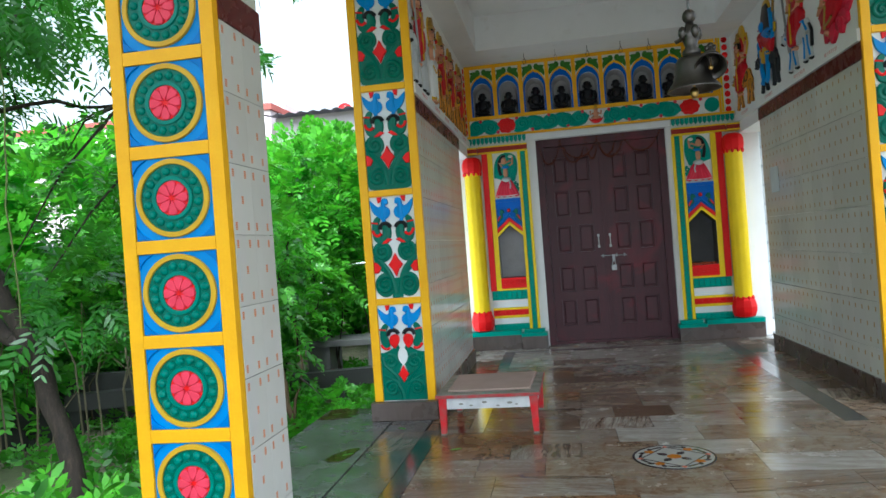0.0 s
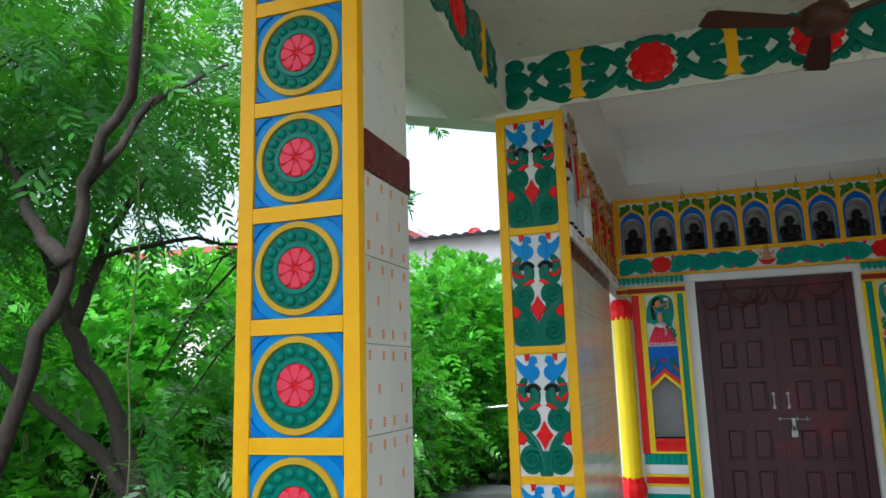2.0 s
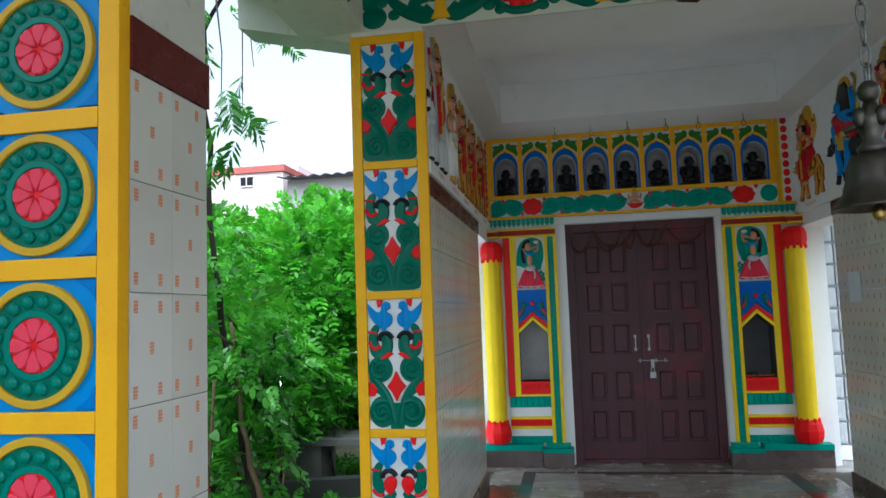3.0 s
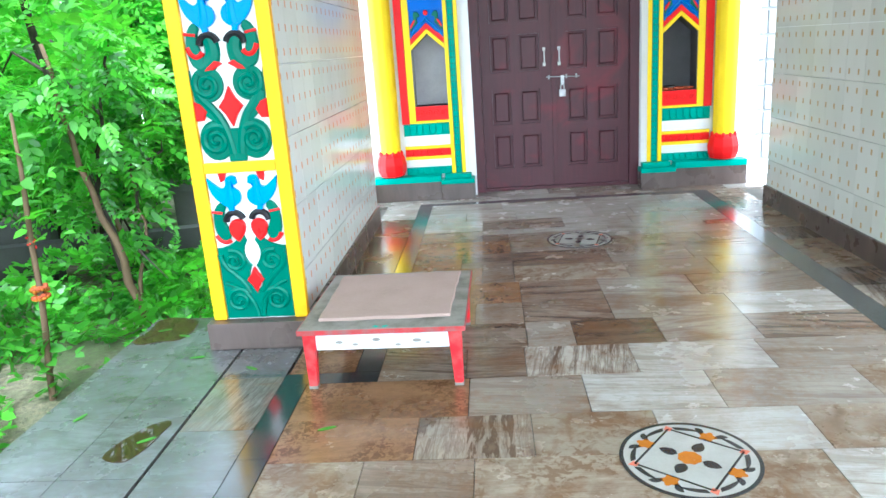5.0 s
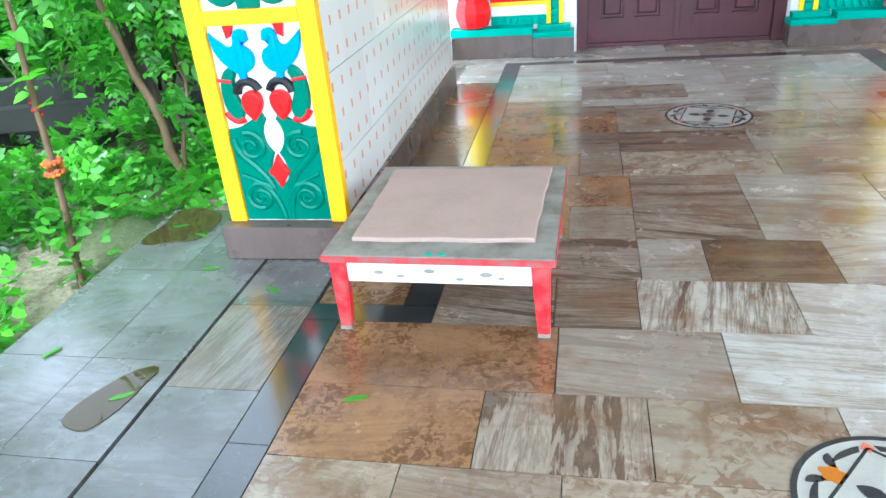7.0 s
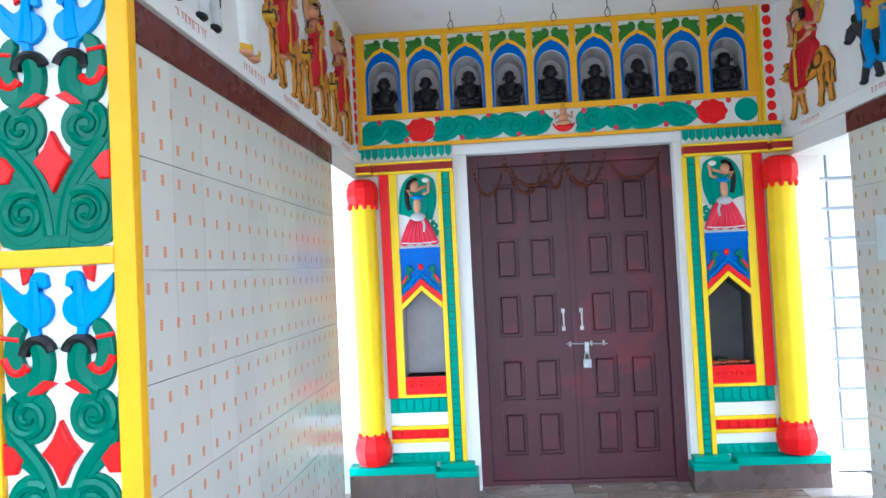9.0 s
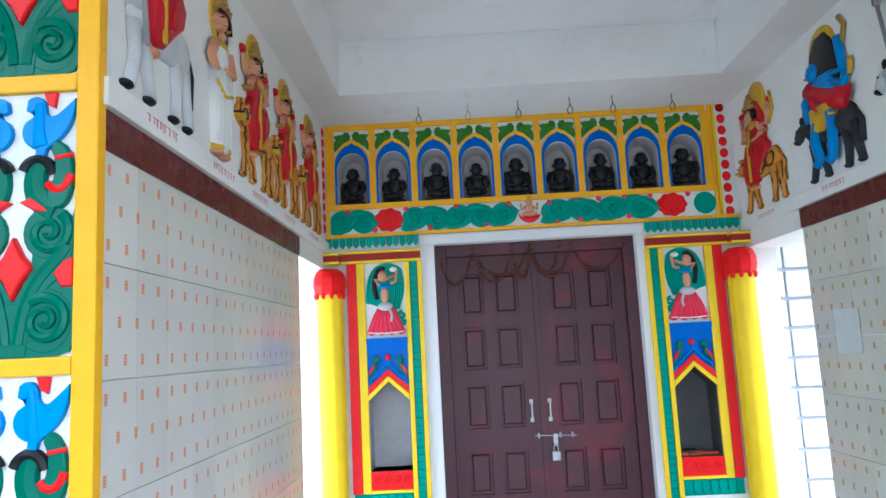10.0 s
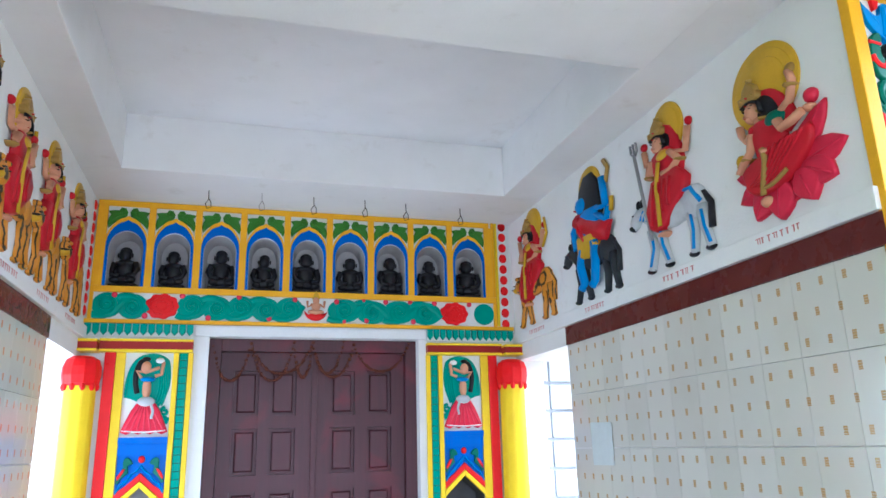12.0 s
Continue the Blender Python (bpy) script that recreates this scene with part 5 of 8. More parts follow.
# round columns with lotus ends
def round_column(x):
    th = thing("column", "round yellow column with red lotus capital and base", "column", "round columns", "", pose(x, YB - 0.07, 0))
    bm = bmesh.new()
    lathe(bm, [(0.084, 0.38), (0.086, 0.6), (0.088, 1.2), (0.086, 1.92)], 48, None, 0, 0.035, 10)
    part("shaft", bm, M["lemon"], th)
    for name, prof, z in (("base", [(0.05, 0.2), (0.1, 0.215), (0.118, 0.26), (0.122, 0.31), (0.108, 0.37), (0.088, 0.405)], 0), ("capital", [(0.088, 1.89), (0.1, 1.905), (0.108, 1.95), (0.106, 2.0), (0.09, 2.04), (0.06, 2.06)], 0)):
        bm = bmesh.new()
        lathe(bm, prof, 40, None, 0, 0.04, 10)
        for k in range(10):
            a = 2 * math.pi * k / 10
            zz, rr = (0.395, 0.086) if name == "base" else (1.885, 0.088)
            ball(bm, (rr * math.cos(a), rr * math.sin(a), zz), 0.024, (0.7, 0.7, 1.0), 6)
        part(name, bm, M["red"], th)
    return th


round_column(-0.775)
round_column(1.885)
# plinth along the shrine front
for nm, sgn in (("west", 1), ("east", -1)):
    X = (lambda a, b: (a, b)) if sgn > 0 else (lambda a, b: (mir(b), mir(a)))
    solid("trim_plinth_" + nm, [(*X(-0.93, -0.375), YB - 0.12, YB - 0.001, 0, 0.15)], M["darkstone"], "dark stone plinth", 0.004)
    solid("trim_plinth_top_" + nm, [(*X(-0.93, -0.372), YB - 0.128, YB - 0.001, 0.1505, 0.199)], M["teal"], "teal painted plinth top", 0.004)
    solid("trim_block_" + nm, [(*X(-0.372, -0.1), YB - 0.155, YB - 0.001, 0, 0.13)], M["darkstone"], "dark stone foot of the pilaster", 0.005)
    solid("trim_block_top_" + nm, [(*X(-0.372, -0.1), YB - 0.15, YB - 0.001, 0.1305, 0.165), (*X(-0.345, -0.125), YB - 0.08, YB - 0.001, 0.165, 0.2)], M["teal"], "teal painted pilaster foot", 0.005)
solid("trim_lintel", [(-0.172, 1.302, YB - 0.022, YB + 0.0, 2.2, 2.262)], M["white"], "white door lintel", 0.004)

# the door
M["dullsteel"] = material("dull_grey_steel", metal_build((0.42, 0.42, 0.43), 0.42))
M["handlewhite"] = paint("worn_white_handle", (0.6, 0.6, 0.6), 0.35, 0.4, 40)
door = thing("door_1", "closed dark brown panelled double door with padlocked bolt", "", "", "structure", facing(0, 8.0, 0, "s"))
LX0, LX1 = -0.01, 1.18
MID = 0.58
part("door_frame", boxes((DX0, LX0, 0, DZ, -0.05, 0.05), (LX1, DX1, 0, DZ, -0.05, 0.05), (LX0, LX1, 2.12, DZ, -0.05, 0.05), (LX0, LX1, 0, 0.025, -0.05, 0.03), bev=0.004), M["wood"], door)
ROWS_Z = ((0.19, 0.475), (0.555, 0.83), (0.975, 1.265), (1.36, 1.64), (1.72, 2.0))
for a, b, cols in ((LX0 + 0.002, MID - 0.002, ((0.075, 0.23), (0.3, 0.465))), (MID + 0.002, LX1 - 0.002, ((0.685, 0.845), (0.925, 1.09)))):
    bm = bmesh.new()
    # stiles and rails, with the panels sunk between them
    us = [a] + [v for c in cols for v in c] + [b]
    zs = [0.027] + [v for c in ROWS_Z for v in c] + [2.118]
    for i in range(0, len(us) - 1):
        if i % 2 == 0:
            box(bm, us[i], us[i + 1], zs[0], zs[-1], -0.03, 0.008)
        else:
            for j in range(0, len(zs) - 1, 2):
                box(bm, us[i], us[i + 1], zs[j], zs[j + 1], -0.03, 0.0078)
    leafp = part("door_leaf", bm, M["wood"], door)
    for c0, c1 in cols:
        for z0, z1 in ROWS_Z:
            bm = bmesh.new()
            box(bm, c0 + 0.001, c1 - 0.001, z0 + 0.001, z1 - 0.001, -0.03, -0.012)
            plate(bm, [(c0 + 0.02, z0 + 0.02), (c1 - 0.02, z0 + 0.02), (c1 - 0.02, z1 - 0.02), (c0 + 0.02, z1 - 0.02)], -0.012, 0.004, 0.014)
            part("panel", bm, M["wood"], leafp)
part("cover_strip", boxes((MID - 0.018, MID + 0.018, 0.03, 2.116, 0.0082, 0.018), bev=0.003), M["wood"], door)
for x in (0.505, 0.625):
    bm = bmesh.new()
    tube(bm, [(x, 1.025, 0.008), (x, 1.03, 0.035), (x, 1.125, 0.035), (x, 1.13, 0.008)], 0.0055, 8)
    for z in (1.018, 1.137):
        box(bm, x - 0.012, x + 0.012, z - 0.014, z + 0.014, 0.008, 0.012)
    part("handle", bm, M["handlewhite"], door, "pale worn handle")
bm = bmesh.new()
tube(bm, [(0.515, 0.918, 0.026), (0.785, 0.91, 0.026)], 0.0045, 8)
for x in (0.54, 0.68, 0.76):
    box(bm, x - 0.007, x + 0.007, 0.898, 0.932, 0.008, 0.024, 0.002)
box(bm, 0.632, 0.662, 0.845, 0.925, 0.018, 0.034, 0.003)
part("bolt", bm, M["dullsteel"], door, "steel sliding bolt")
bm = boxes((0.617, 0.672, 0.755, 0.815, 0.022, 0.046), bev=0.006)
tube(bm, [(0.63, 0.81, 0.034), (0.63, 0.845, 0.034), (0.644, 0.862, 0.034), (0.658, 0.845, 0.034), (0.658, 0.81, 0.034)], 0.005, 7)
lock = part("padlock", bm, M["dullsteel"], None)
lock.matrix_basis = facing(0, 8.0, 0, "s")
tagged(lock, "small steel padlock hanging on the door bolt", "padlock")

# dried garland across the top of the door
gar = thing("garland", "dried brown marigold garland hung across the door top", "garland", "", "", facing(0, 8.0, 0, "s"))
r = random.Random(8)
pins = [(-0.06, 2.15), (0.17, 2.17), (0.44, 2.18), (0.56, 2.18), (0.76, 2.19), (0.83, 2.17), (1.2, 2.18)]
pairs = [(0, 1, 0.3), (1, 3, 0.26), (2, 3, 0.3), (3, 4, 0.27), (3, 5, 0.29), (5, 6, 0.24), (2, 1, 0.32)]
for i, j, d in pairs:
    (ax, az), (bx_, bz) = pins[i], pins[j]
    bm = bmesh.new()
    n = int(18 + abs(bx_ - ax) * 40)
    for k in range(n + 1):
        t = k / n
        u, v = ax + (bx_ - ax) * t, az + (bz - az) * t - d * 4 * t * (1 - t) * (1 - 0.25 * math.sin(t * 3))
        ball(bm, (u + r.uniform(-0.004, 0.004), v, 0.064 + r.uniform(-0.004, 0.004)), r.uniform(0.008, 0.0125), (1, 1, 0.8), 6)
    part("strand", bm, M["dried"], gar)
# offerings in the dark niche
bm = bmesh.new()
c0 = mir(sum((NIX0, NIX1)) / 2)
oil = bmesh.new()
lathe(oil, [(0.03, 0), (0.045, 0.01), (0.05, 0.03), (0.046, 0.032), (0.04, 0.016)], 16)
lamp = part("oil_lamp", oil, M["iron"], None, "", True)
lamp.location = (c0 - 0.05, YB + 0.09, 0.757)
tagged(lamp, "small blackened oil lamp in the niche", "oil lamp")
cup = bmesh.new()
lathe(cup, [(0.012, 0), (0.022, 0.006), (0.026, 0.018), (0.022, 0.018), (0.014, 0.008)], 12)
cupo = part("clay_lamp", cup, M["clay"], None, "", True)
cupo.location = (c0 - 0.1, YB + 0.022, 0.756)
tagged(cupo, "small red clay lamp on the niche sill", "clay lamp", "clay lamps")
for k in range(16):
    copy_thing(cupo, pose(c0 - 0.1 + (k % 6) * 0.04 + r.uniform(-0.006, 0.006), YB + 0.03 + (k // 6) * 0.035 + r.uniform(0, 0.008), 0.757 + 0.0 * k, r.uniform(-8, 8), r.uniform(-8, 8), 0))

# wire hooks under the back beam
for k, (x, y) in enumerate(((-0.13, 7.56), (0.185, 7.54), (0.505, 7.55), (0.83, 7.54), (1.105, 7.56), (1.485, 7.58))):
    bm = bmesh.new()
    z = ZTOP
    tube(bm, [(0, 0, 0.01), (0.002, 0, -0.055), (-0.016, 0, -0.085), (-0.006, 0, -0.115), (0.018, 0, -0.105), (0.016, 0, -0.075), (0.003, 0, -0.05)], 0.0028, 6)
    h = part("hook", bm, M["iron"] if k != 1 else M["chrome"], None)
    h.location = (x, y, z)
    tagged(h, "bent wire hook under the ceiling beam", "hook", "ceiling hooks")

# ---- things in the porch and corridor ----


def bench():
    th = thing("low_bench", "low wooden bench with red legs and worn white apron", "bench", "", "", pose(-0.392, 4.72, 0, 0, 0, -1.2))
    w, d, h = 0.308, 0.325, 0.245
    bm = boxes((-w, w, -d, d, h - 0.022, h), bev=0.005)
    top = part("top", bm, M["worngrey"], th, "worn grey bench top")
    part("top_edge", boxes((-w - 0.002, w + 0.002, -d - 0.003, -d + 0.0, h - 0.021, h - 0.003), (w, w + 0.003, -d, d, h - 0.021, h - 0.003), (-w - 0.003, -w, -d, d, h - 0.021, h - 0.003)), M["benchedge"], th, "scuffed red painted edge")
    for sx in (-1, 1):
        for sy in (-1, 1):
            bm = bmesh.new()
            x1, y1 = sx * (w - 0.012), sy * (d - 0.012)
            x0, y0 = sx * (w - 0.062), sy * (d - 0.055)
            a = [(x0, y0), (x1, y0), (x1, y1), (x0, y1)]
            b = [(x0 + sx * 0.014, y0 + sy * 0.01), (x1 - sx * 0.004, y0 + sy * 0.01), (x1 - sx * 0.004, y1 - sy * 0.004), (x0 + sx * 0.014, y1 - sy * 0.004)]
            va, vb = [bm.verts.new((*p, h - 0.022)) for p in a], [bm.verts.new((*p, 0)) for p in b]
            for i in range(4):
                bm.faces.new((va[i], va[(i + 1) % 4], vb[(i + 1) % 4], vb[i]))
            bm.faces.new(va)
            bm.faces.new(vb[::-1])
            bmesh.ops.bevel(bm, geom=list(bm.edges), offset=0.004, segments=2, affect="EDGES")
            leg = part("leg", bm, M["benchred"], th, "red painted leg")
            part("shoe", boxes((min(b[0][0], b[1][0]) - 0.001, max(b[0][0], b[1][0]) + 0.001, min(b[0][1], b[2][1]) - 0.001, max(b[0][1], b[2][1]) + 0.001, 0, 0.012), bev=0.002), M["worngrey"], leg, "worn grey leg end")
    for sy in (-1, 1):
        ap = part("apron", boxes((-w + 0.06, w - 0.06, sy * (d - 0.03) - 0.009, sy * (d - 0.03) + 0.009, h - 0.09, h - 0.022), bev=0.002), M["benchwhite"], th, "scuffed white apron")
        if sy < 0:
            for k, (u, v, s) in enumerate(((-0.16, 0.185, 1), (-0.1, 0.175, 0.8), (-0.02, 0.192, 1.1), (0.06, 0.17, 0.8), (0.13, 0.185, 1.2), (0.17, 0.175, 0.7))):
                bm = bmesh.new()
                plate(bm, ring(u, v, 0.014 * s, 0.006 * s, 12), 0, 0.0012)
                o = part("smudge", bm, M["worngrey"], ap)
                o.matrix_basis = pose(0, -d + 0.03 - 0.0092, 0, 90, 0, 0)
    for sx in (-1, 1):
        part("apron", boxes((sx * (w - 0.03) - 0.009, sx * (w - 0.03) + 0.009, -d + 0.055, d - 0.055, h - 0.09, h - 0.022), bev=0.002), M["benchwhite"], th)
    bm = bmesh.new()
    for sx in (-1, 1):
        plate(bm, [(sx * u, v) for u, v in ((0.004, 0.01), (0.02, 0.022), (0.03, 0.012), (0.014, 0.0))], 0, 0.001)
    leafm = part("painted_leaf", bm, M["teal"], th, "small green painted leaf mark")
    leafm.matrix_basis = pose(0.0, -d + 0.004, h + 0.0006)
    return th


bench()
bm = bmesh.new()
q = []
cor = ((-0.245, -0.265), (0.25, -0.255), (0.262, 0.262), (-0.258, 0.25))
for i in range(4):
    a, b = cor[i], cor[(i + 1) % 4]
    for k in range(8):
        t = k / 8
        q.append((a[0] + (b[0] - a[0]) * t + 0.003 * math.sin(k * 2.1 + i), a[1] + (b[1] - a[1]) * t + 0.003 * math.cos(k * 1.7 + i)))
plate(bm, q, 0, 0.012, 0.004)
mat_ob = part("mat", bm, M["mat"], None)
mat_ob.matrix_basis = pose(-0.392, 4.74, 0.2455, 0, 0, -1.2)
tagged(mat_ob, "square beige rubber mat lying on the bench", "mat")


def inlay(x, y, dull):
    """A round flower inlay, a few millimetres thick, let into the floor."""
    th = thing("floor_inlay", "round black-ringed marble flower inlay in the floor" if not dull else "worn round flower inlay in the floor near the door", "inlay", "floor inlays", "", pose(x, y, 0.0004, 0, 0, 8 if not dull else 30))
    bm = bmesh.new()
    plate(bm, ring(0, 0, 0.19, None, 48), 0, 0.0016)
    part("ground", bm, M["whitestone"], th)
    bm = bmesh.new()
    prof = [(0.201, 0), (0.201, 0.0022), (0.1895, 0.0022), (0.1895, 0)]
    rings_ = [[bm.verts.new((a, b, w)) for a, b in ring(0, 0, rr, None, 56)] for rr, w in prof]
    for a, b in zip(rings_, rings_[1:]):
        for i in range(56):
            bm.faces.new((a[i], a[(i + 1) % 56], b[(i + 1) % 56], b[i]))
    part("rim", bm, M["granite"], th, "black rim")

    def flat(paths, mat, name, label=""):
        for p in paths:
            bm = bmesh.new()
            plate(bm, p, 0, 0.0026)
            part(name, bm, mat, th, label)

    def turn(p, a):
        return [(u * math.cos(a) - v * math.sin(a), u * math.sin(a) + v * math.cos(a)) for u, v in p]

    def bar(a, b, w):
        t = Vector((b[0] - a[0], b[1] - a[1])).normalized() * w / 2
        return [(a[0] - t.y, a[1] + t.x), (a[0] + t.y, a[1] - t.x), (b[0] + t.y, b[1] - t.x), (b[0] - t.y, b[1] + t.x)]
    tips = [turn([(0.165, 0)], k * math.pi / 2)[0] for k in range(4)]
    flat([bar(tips[k], tips[(k + 1) % 4], 0.0065) for k in range(4)], M["granite"], "square_line", "thin black line")
    flat([turn(bez((0.038, 0), (0.05, -0.03), (0.08, -0.018), (0.095, 0), 5) + bez((0.095, 0), (0.08, 0.018), (0.05, 0.03), (0.038, 0), 5)[1:-1], math.pi / 4 + k * math.pi / 2) for k in range(4)] +
         [turn(bez((0.172, 0.015), (0.165, 0.05), (0.15, 0.075), (0.13, 0.085), 6) + bez((0.13, 0.085), (0.14, 0.06), (0.15, 0.04), (0.155, 0.02), 6)[1:], k * math.pi / 2) for k in range(4)] +
         [turn(bez((0.172, -0.015), (0.165, -0.05), (0.15, -0.075), (0.13, -0.085), 6) + bez((0.13, -0.085), (0.14, -0.06), (0.15, -0.04), (0.155, -0.02), 6)[1:], k * math.pi / 2) for k in range(4)], M["granite"], "leaf", "black stone leaf")
    oc = M["ochrestone"] if not dull else M["darkstone"]
    def bloom(cx, cy, r0, lobes, depth):
        return [(cx + r0 * (1 + depth * math.cos(lobes * a)) * math.cos(a), cy + r0 * (1 + depth * math.cos(lobes * a)) * math.sin(a)) for a in (2 * math.pi * j / 30 for j in range(30))]
    flat([turn(bloom(0.138, 0, 0.024, 5, 0.2), math.pi / 4 + k * math.pi / 2) for k in range(4)] + [bloom(0, 0, 0.034, 8, 0.06)], oc, "flower", "orange stone flower")
    flat([turn(bez((0.15, s * 0.018), (0.172, s * 0.022), (0.176, s * 0.04), (0.168, s * 0.052), 5) + bez((0.168, s * 0.052), (0.155, s * 0.045), (0.145, s * 0.035), (0.14, s * 0.022), 5)[1:], math.pi / 4 + k * math.pi / 2) for k in range(4) for s in (-1, 1)], M["granite"], "leaf", "black stone leaf")
    flat([turn([(0.15, 0), (0.165, 0.014), (0.184, 0), (0.165, -0.014)], k * math.pi / 2) for k in range(4)], M["pinkstone"], "bud", "coral stone bud")
    return th


inlay(0.572, 3.885, False)
inlay(0.562, 6.33, True)

# vine border painted along the porch beams: each scroll, flower and tie a part
VINE = {}


def vine_piece(kind):
    bm = bmesh.new()
    if kind == "scroll":
        s = 1
        ridge(bm, spiral(0.1, 0.205, 0.082, 0.85, 2.6, 22, -1, 0.2), lambda t: 0.125 - 0.03 * t, 0, 0.016)
        ridge(bm, spiral(0.1, 0.1, 0.066, 0.8, -2.6, 20, 1, 0.2), lambda t: 0.112 - 0.03 * t, 0, 0.016)
        ridge(bm, bez((0.12, 0.275), (0.2, 0.265), (0.25, 0.2), (0.285, 0.16), 10), lambda t: 0.09 - 0.034 * t, 0, 0.016)
        ridge(bm, bez((0.12, 0.045), (0.2, 0.06), (0.25, 0.11), (0.285, 0.16), 10), lambda t: 0.085 - 0.032 * t, 0, 0.016)
        dome(bm, 0.045, 0.16, 0, 0.034, 0.05, 0.014, 10, 3)
        dome(bm, 0.265, 0.255, 0, 0.036, 0.032, 0.014, 10, 3)
        dome(bm, 0.265, 0.06, 0, 0.036, 0.032, 0.014, 10, 3)
    elif kind == "flower":
        for j in range(10):
            a = 2 * math.pi * j / 10
            dome(bm, 0.095 * math.cos(a), 0.16 + 0.095 * math.sin(a), 0, 0.04, 0.04, 0.014, 10, 3)
        dome(bm, 0, 0.16, 0, 0.095, 0.095, 0.024, 18, 4)
        for j in range(6):
            a = 2 * math.pi * j / 6
            ridge(bm, [(0.02 * math.cos(a), 0.16 + 0.02 * math.sin(a)), (0.075 * math.cos(a), 0.16 + 0.075 * math.sin(a))], 0.012, 0.016, 0.008)
    elif kind == "leaf_spray":
        for q in (-1, 1):
            ridge(bm, bez((0.0, 0.16 + q * 0.145), (0.09, 0.16 + q * 0.155), (0.13, 0.16 + q * 0.09), (0.2, 0.16 + q * 0.01), 9), lambda t: 0.05 - 0.012 * t, 0, 0.014)
            dome(bm, 0.115, 0.16 + q * 0.13, 0, 0.034, 0.03, 0.014, 8, 3)
    elif kind == "tie":
        plate(bm, [(-0.058, 0.312), (-0.034, 0.27), (-0.03, 0.06), (-0.055, 0.01), (0.055, 0.01), (0.03, 0.06), (0.034, 0.27), (0.058, 0.312)], 0, 0.018, 0.004)
    else:
        for v, ru, rv in ((0.055, 0.075, 0.065), (0.165, 0.095, 0.075), (0.27, 0.065, 0.05)):
            dome(bm, 0, v, 0, ru, rv, 0.016, 16, 4)
    return bm


def vine(m, length, label):
    th = thing("vine_border", label, "relief", "vine borders", "", m)
    mats = {"scroll": "green", "flower": "red", "leaf_spray": "green", "tie": "yellow", "corner_leaf": "green"}

    def put(kind, u, flip=1):
        key = (kind, flip)
        if key not in VINE:
            bm = vine_piece(kind)
            if flip < 0:
                bmesh.ops.scale(bm, vec=(-1, 1, 1), verts=bm.verts)
            VINE[key] = part(kind, bm, M[mats[kind]], th)
            o = VINE[key]
        else:
            o = share(VINE[key], kind, th)
        o.matrix_basis = pose(u, 0, 0)
    put("corner_leaf", 0.1)
    u, k = 0.48, 0
    while u < length - 0.2:
        if k % 2 == 0:
            put("scroll", u, -1)
            put("scroll", u)
            put("tie", u)
        else:
            put("flower", u)
            put("leaf_spray", u, -1)
            put("leaf_spray", u)
        u += 0.44
        k += 1
    return th


vine(facing(-1.17, Y0 - 0.005, 3.005, "s"), 3.4, "painted relief vine with red flowers along the front beam")
vine(facing(-1.129, 1.2, 3.005, "e"), 3.6, "painted relief vine with red flowers along the side beam")

# ceiling fan
fan = thing("ceiling_fan", "dark brown ceiling fan with three blades at rest", "fan", "", "", pose(XC - 0.02, 4.3, ZC))
bm = bmesh.new()
tube(bm, [(0, 0, 0), (0, 0, -0.28)], 0.012, 10)
lathe(bm, [(0.012, -0.07), (0.045, -0.06), (0.055, -0.01), (0.05, 0.0)], 18)
part("rod", bm, M["fan"], fan, "", True)
bm = bmesh.new()
lathe(bm, [(0.02, -0.25), (0.06, -0.27), (0.11, -0.3), (0.115, -0.35), (0.09, -0.39), (0.03, -0.4)], 26)
part("motor", bm, M["fan"], fan, "", True)
for k in range(3):
    bm = bmesh.new()
    pts = [(0.1, -0.03), (0.2, -0.045), (0.56, -0.065), (0.6, -0.05), (0.6, 0.05), (0.56, 0.065), (0.2, 0.045), (0.1, 0.03)]
    plate(bm, pts, -0.004, 0.002, 0.001)
    b = part("blade", bm, M["fan"], fan)
    b.matrix_basis = pose(0, 0, -0.355, 0, 0, 205 + 120 * k) @ pose(0, 0, 0, 10, 0, 0)

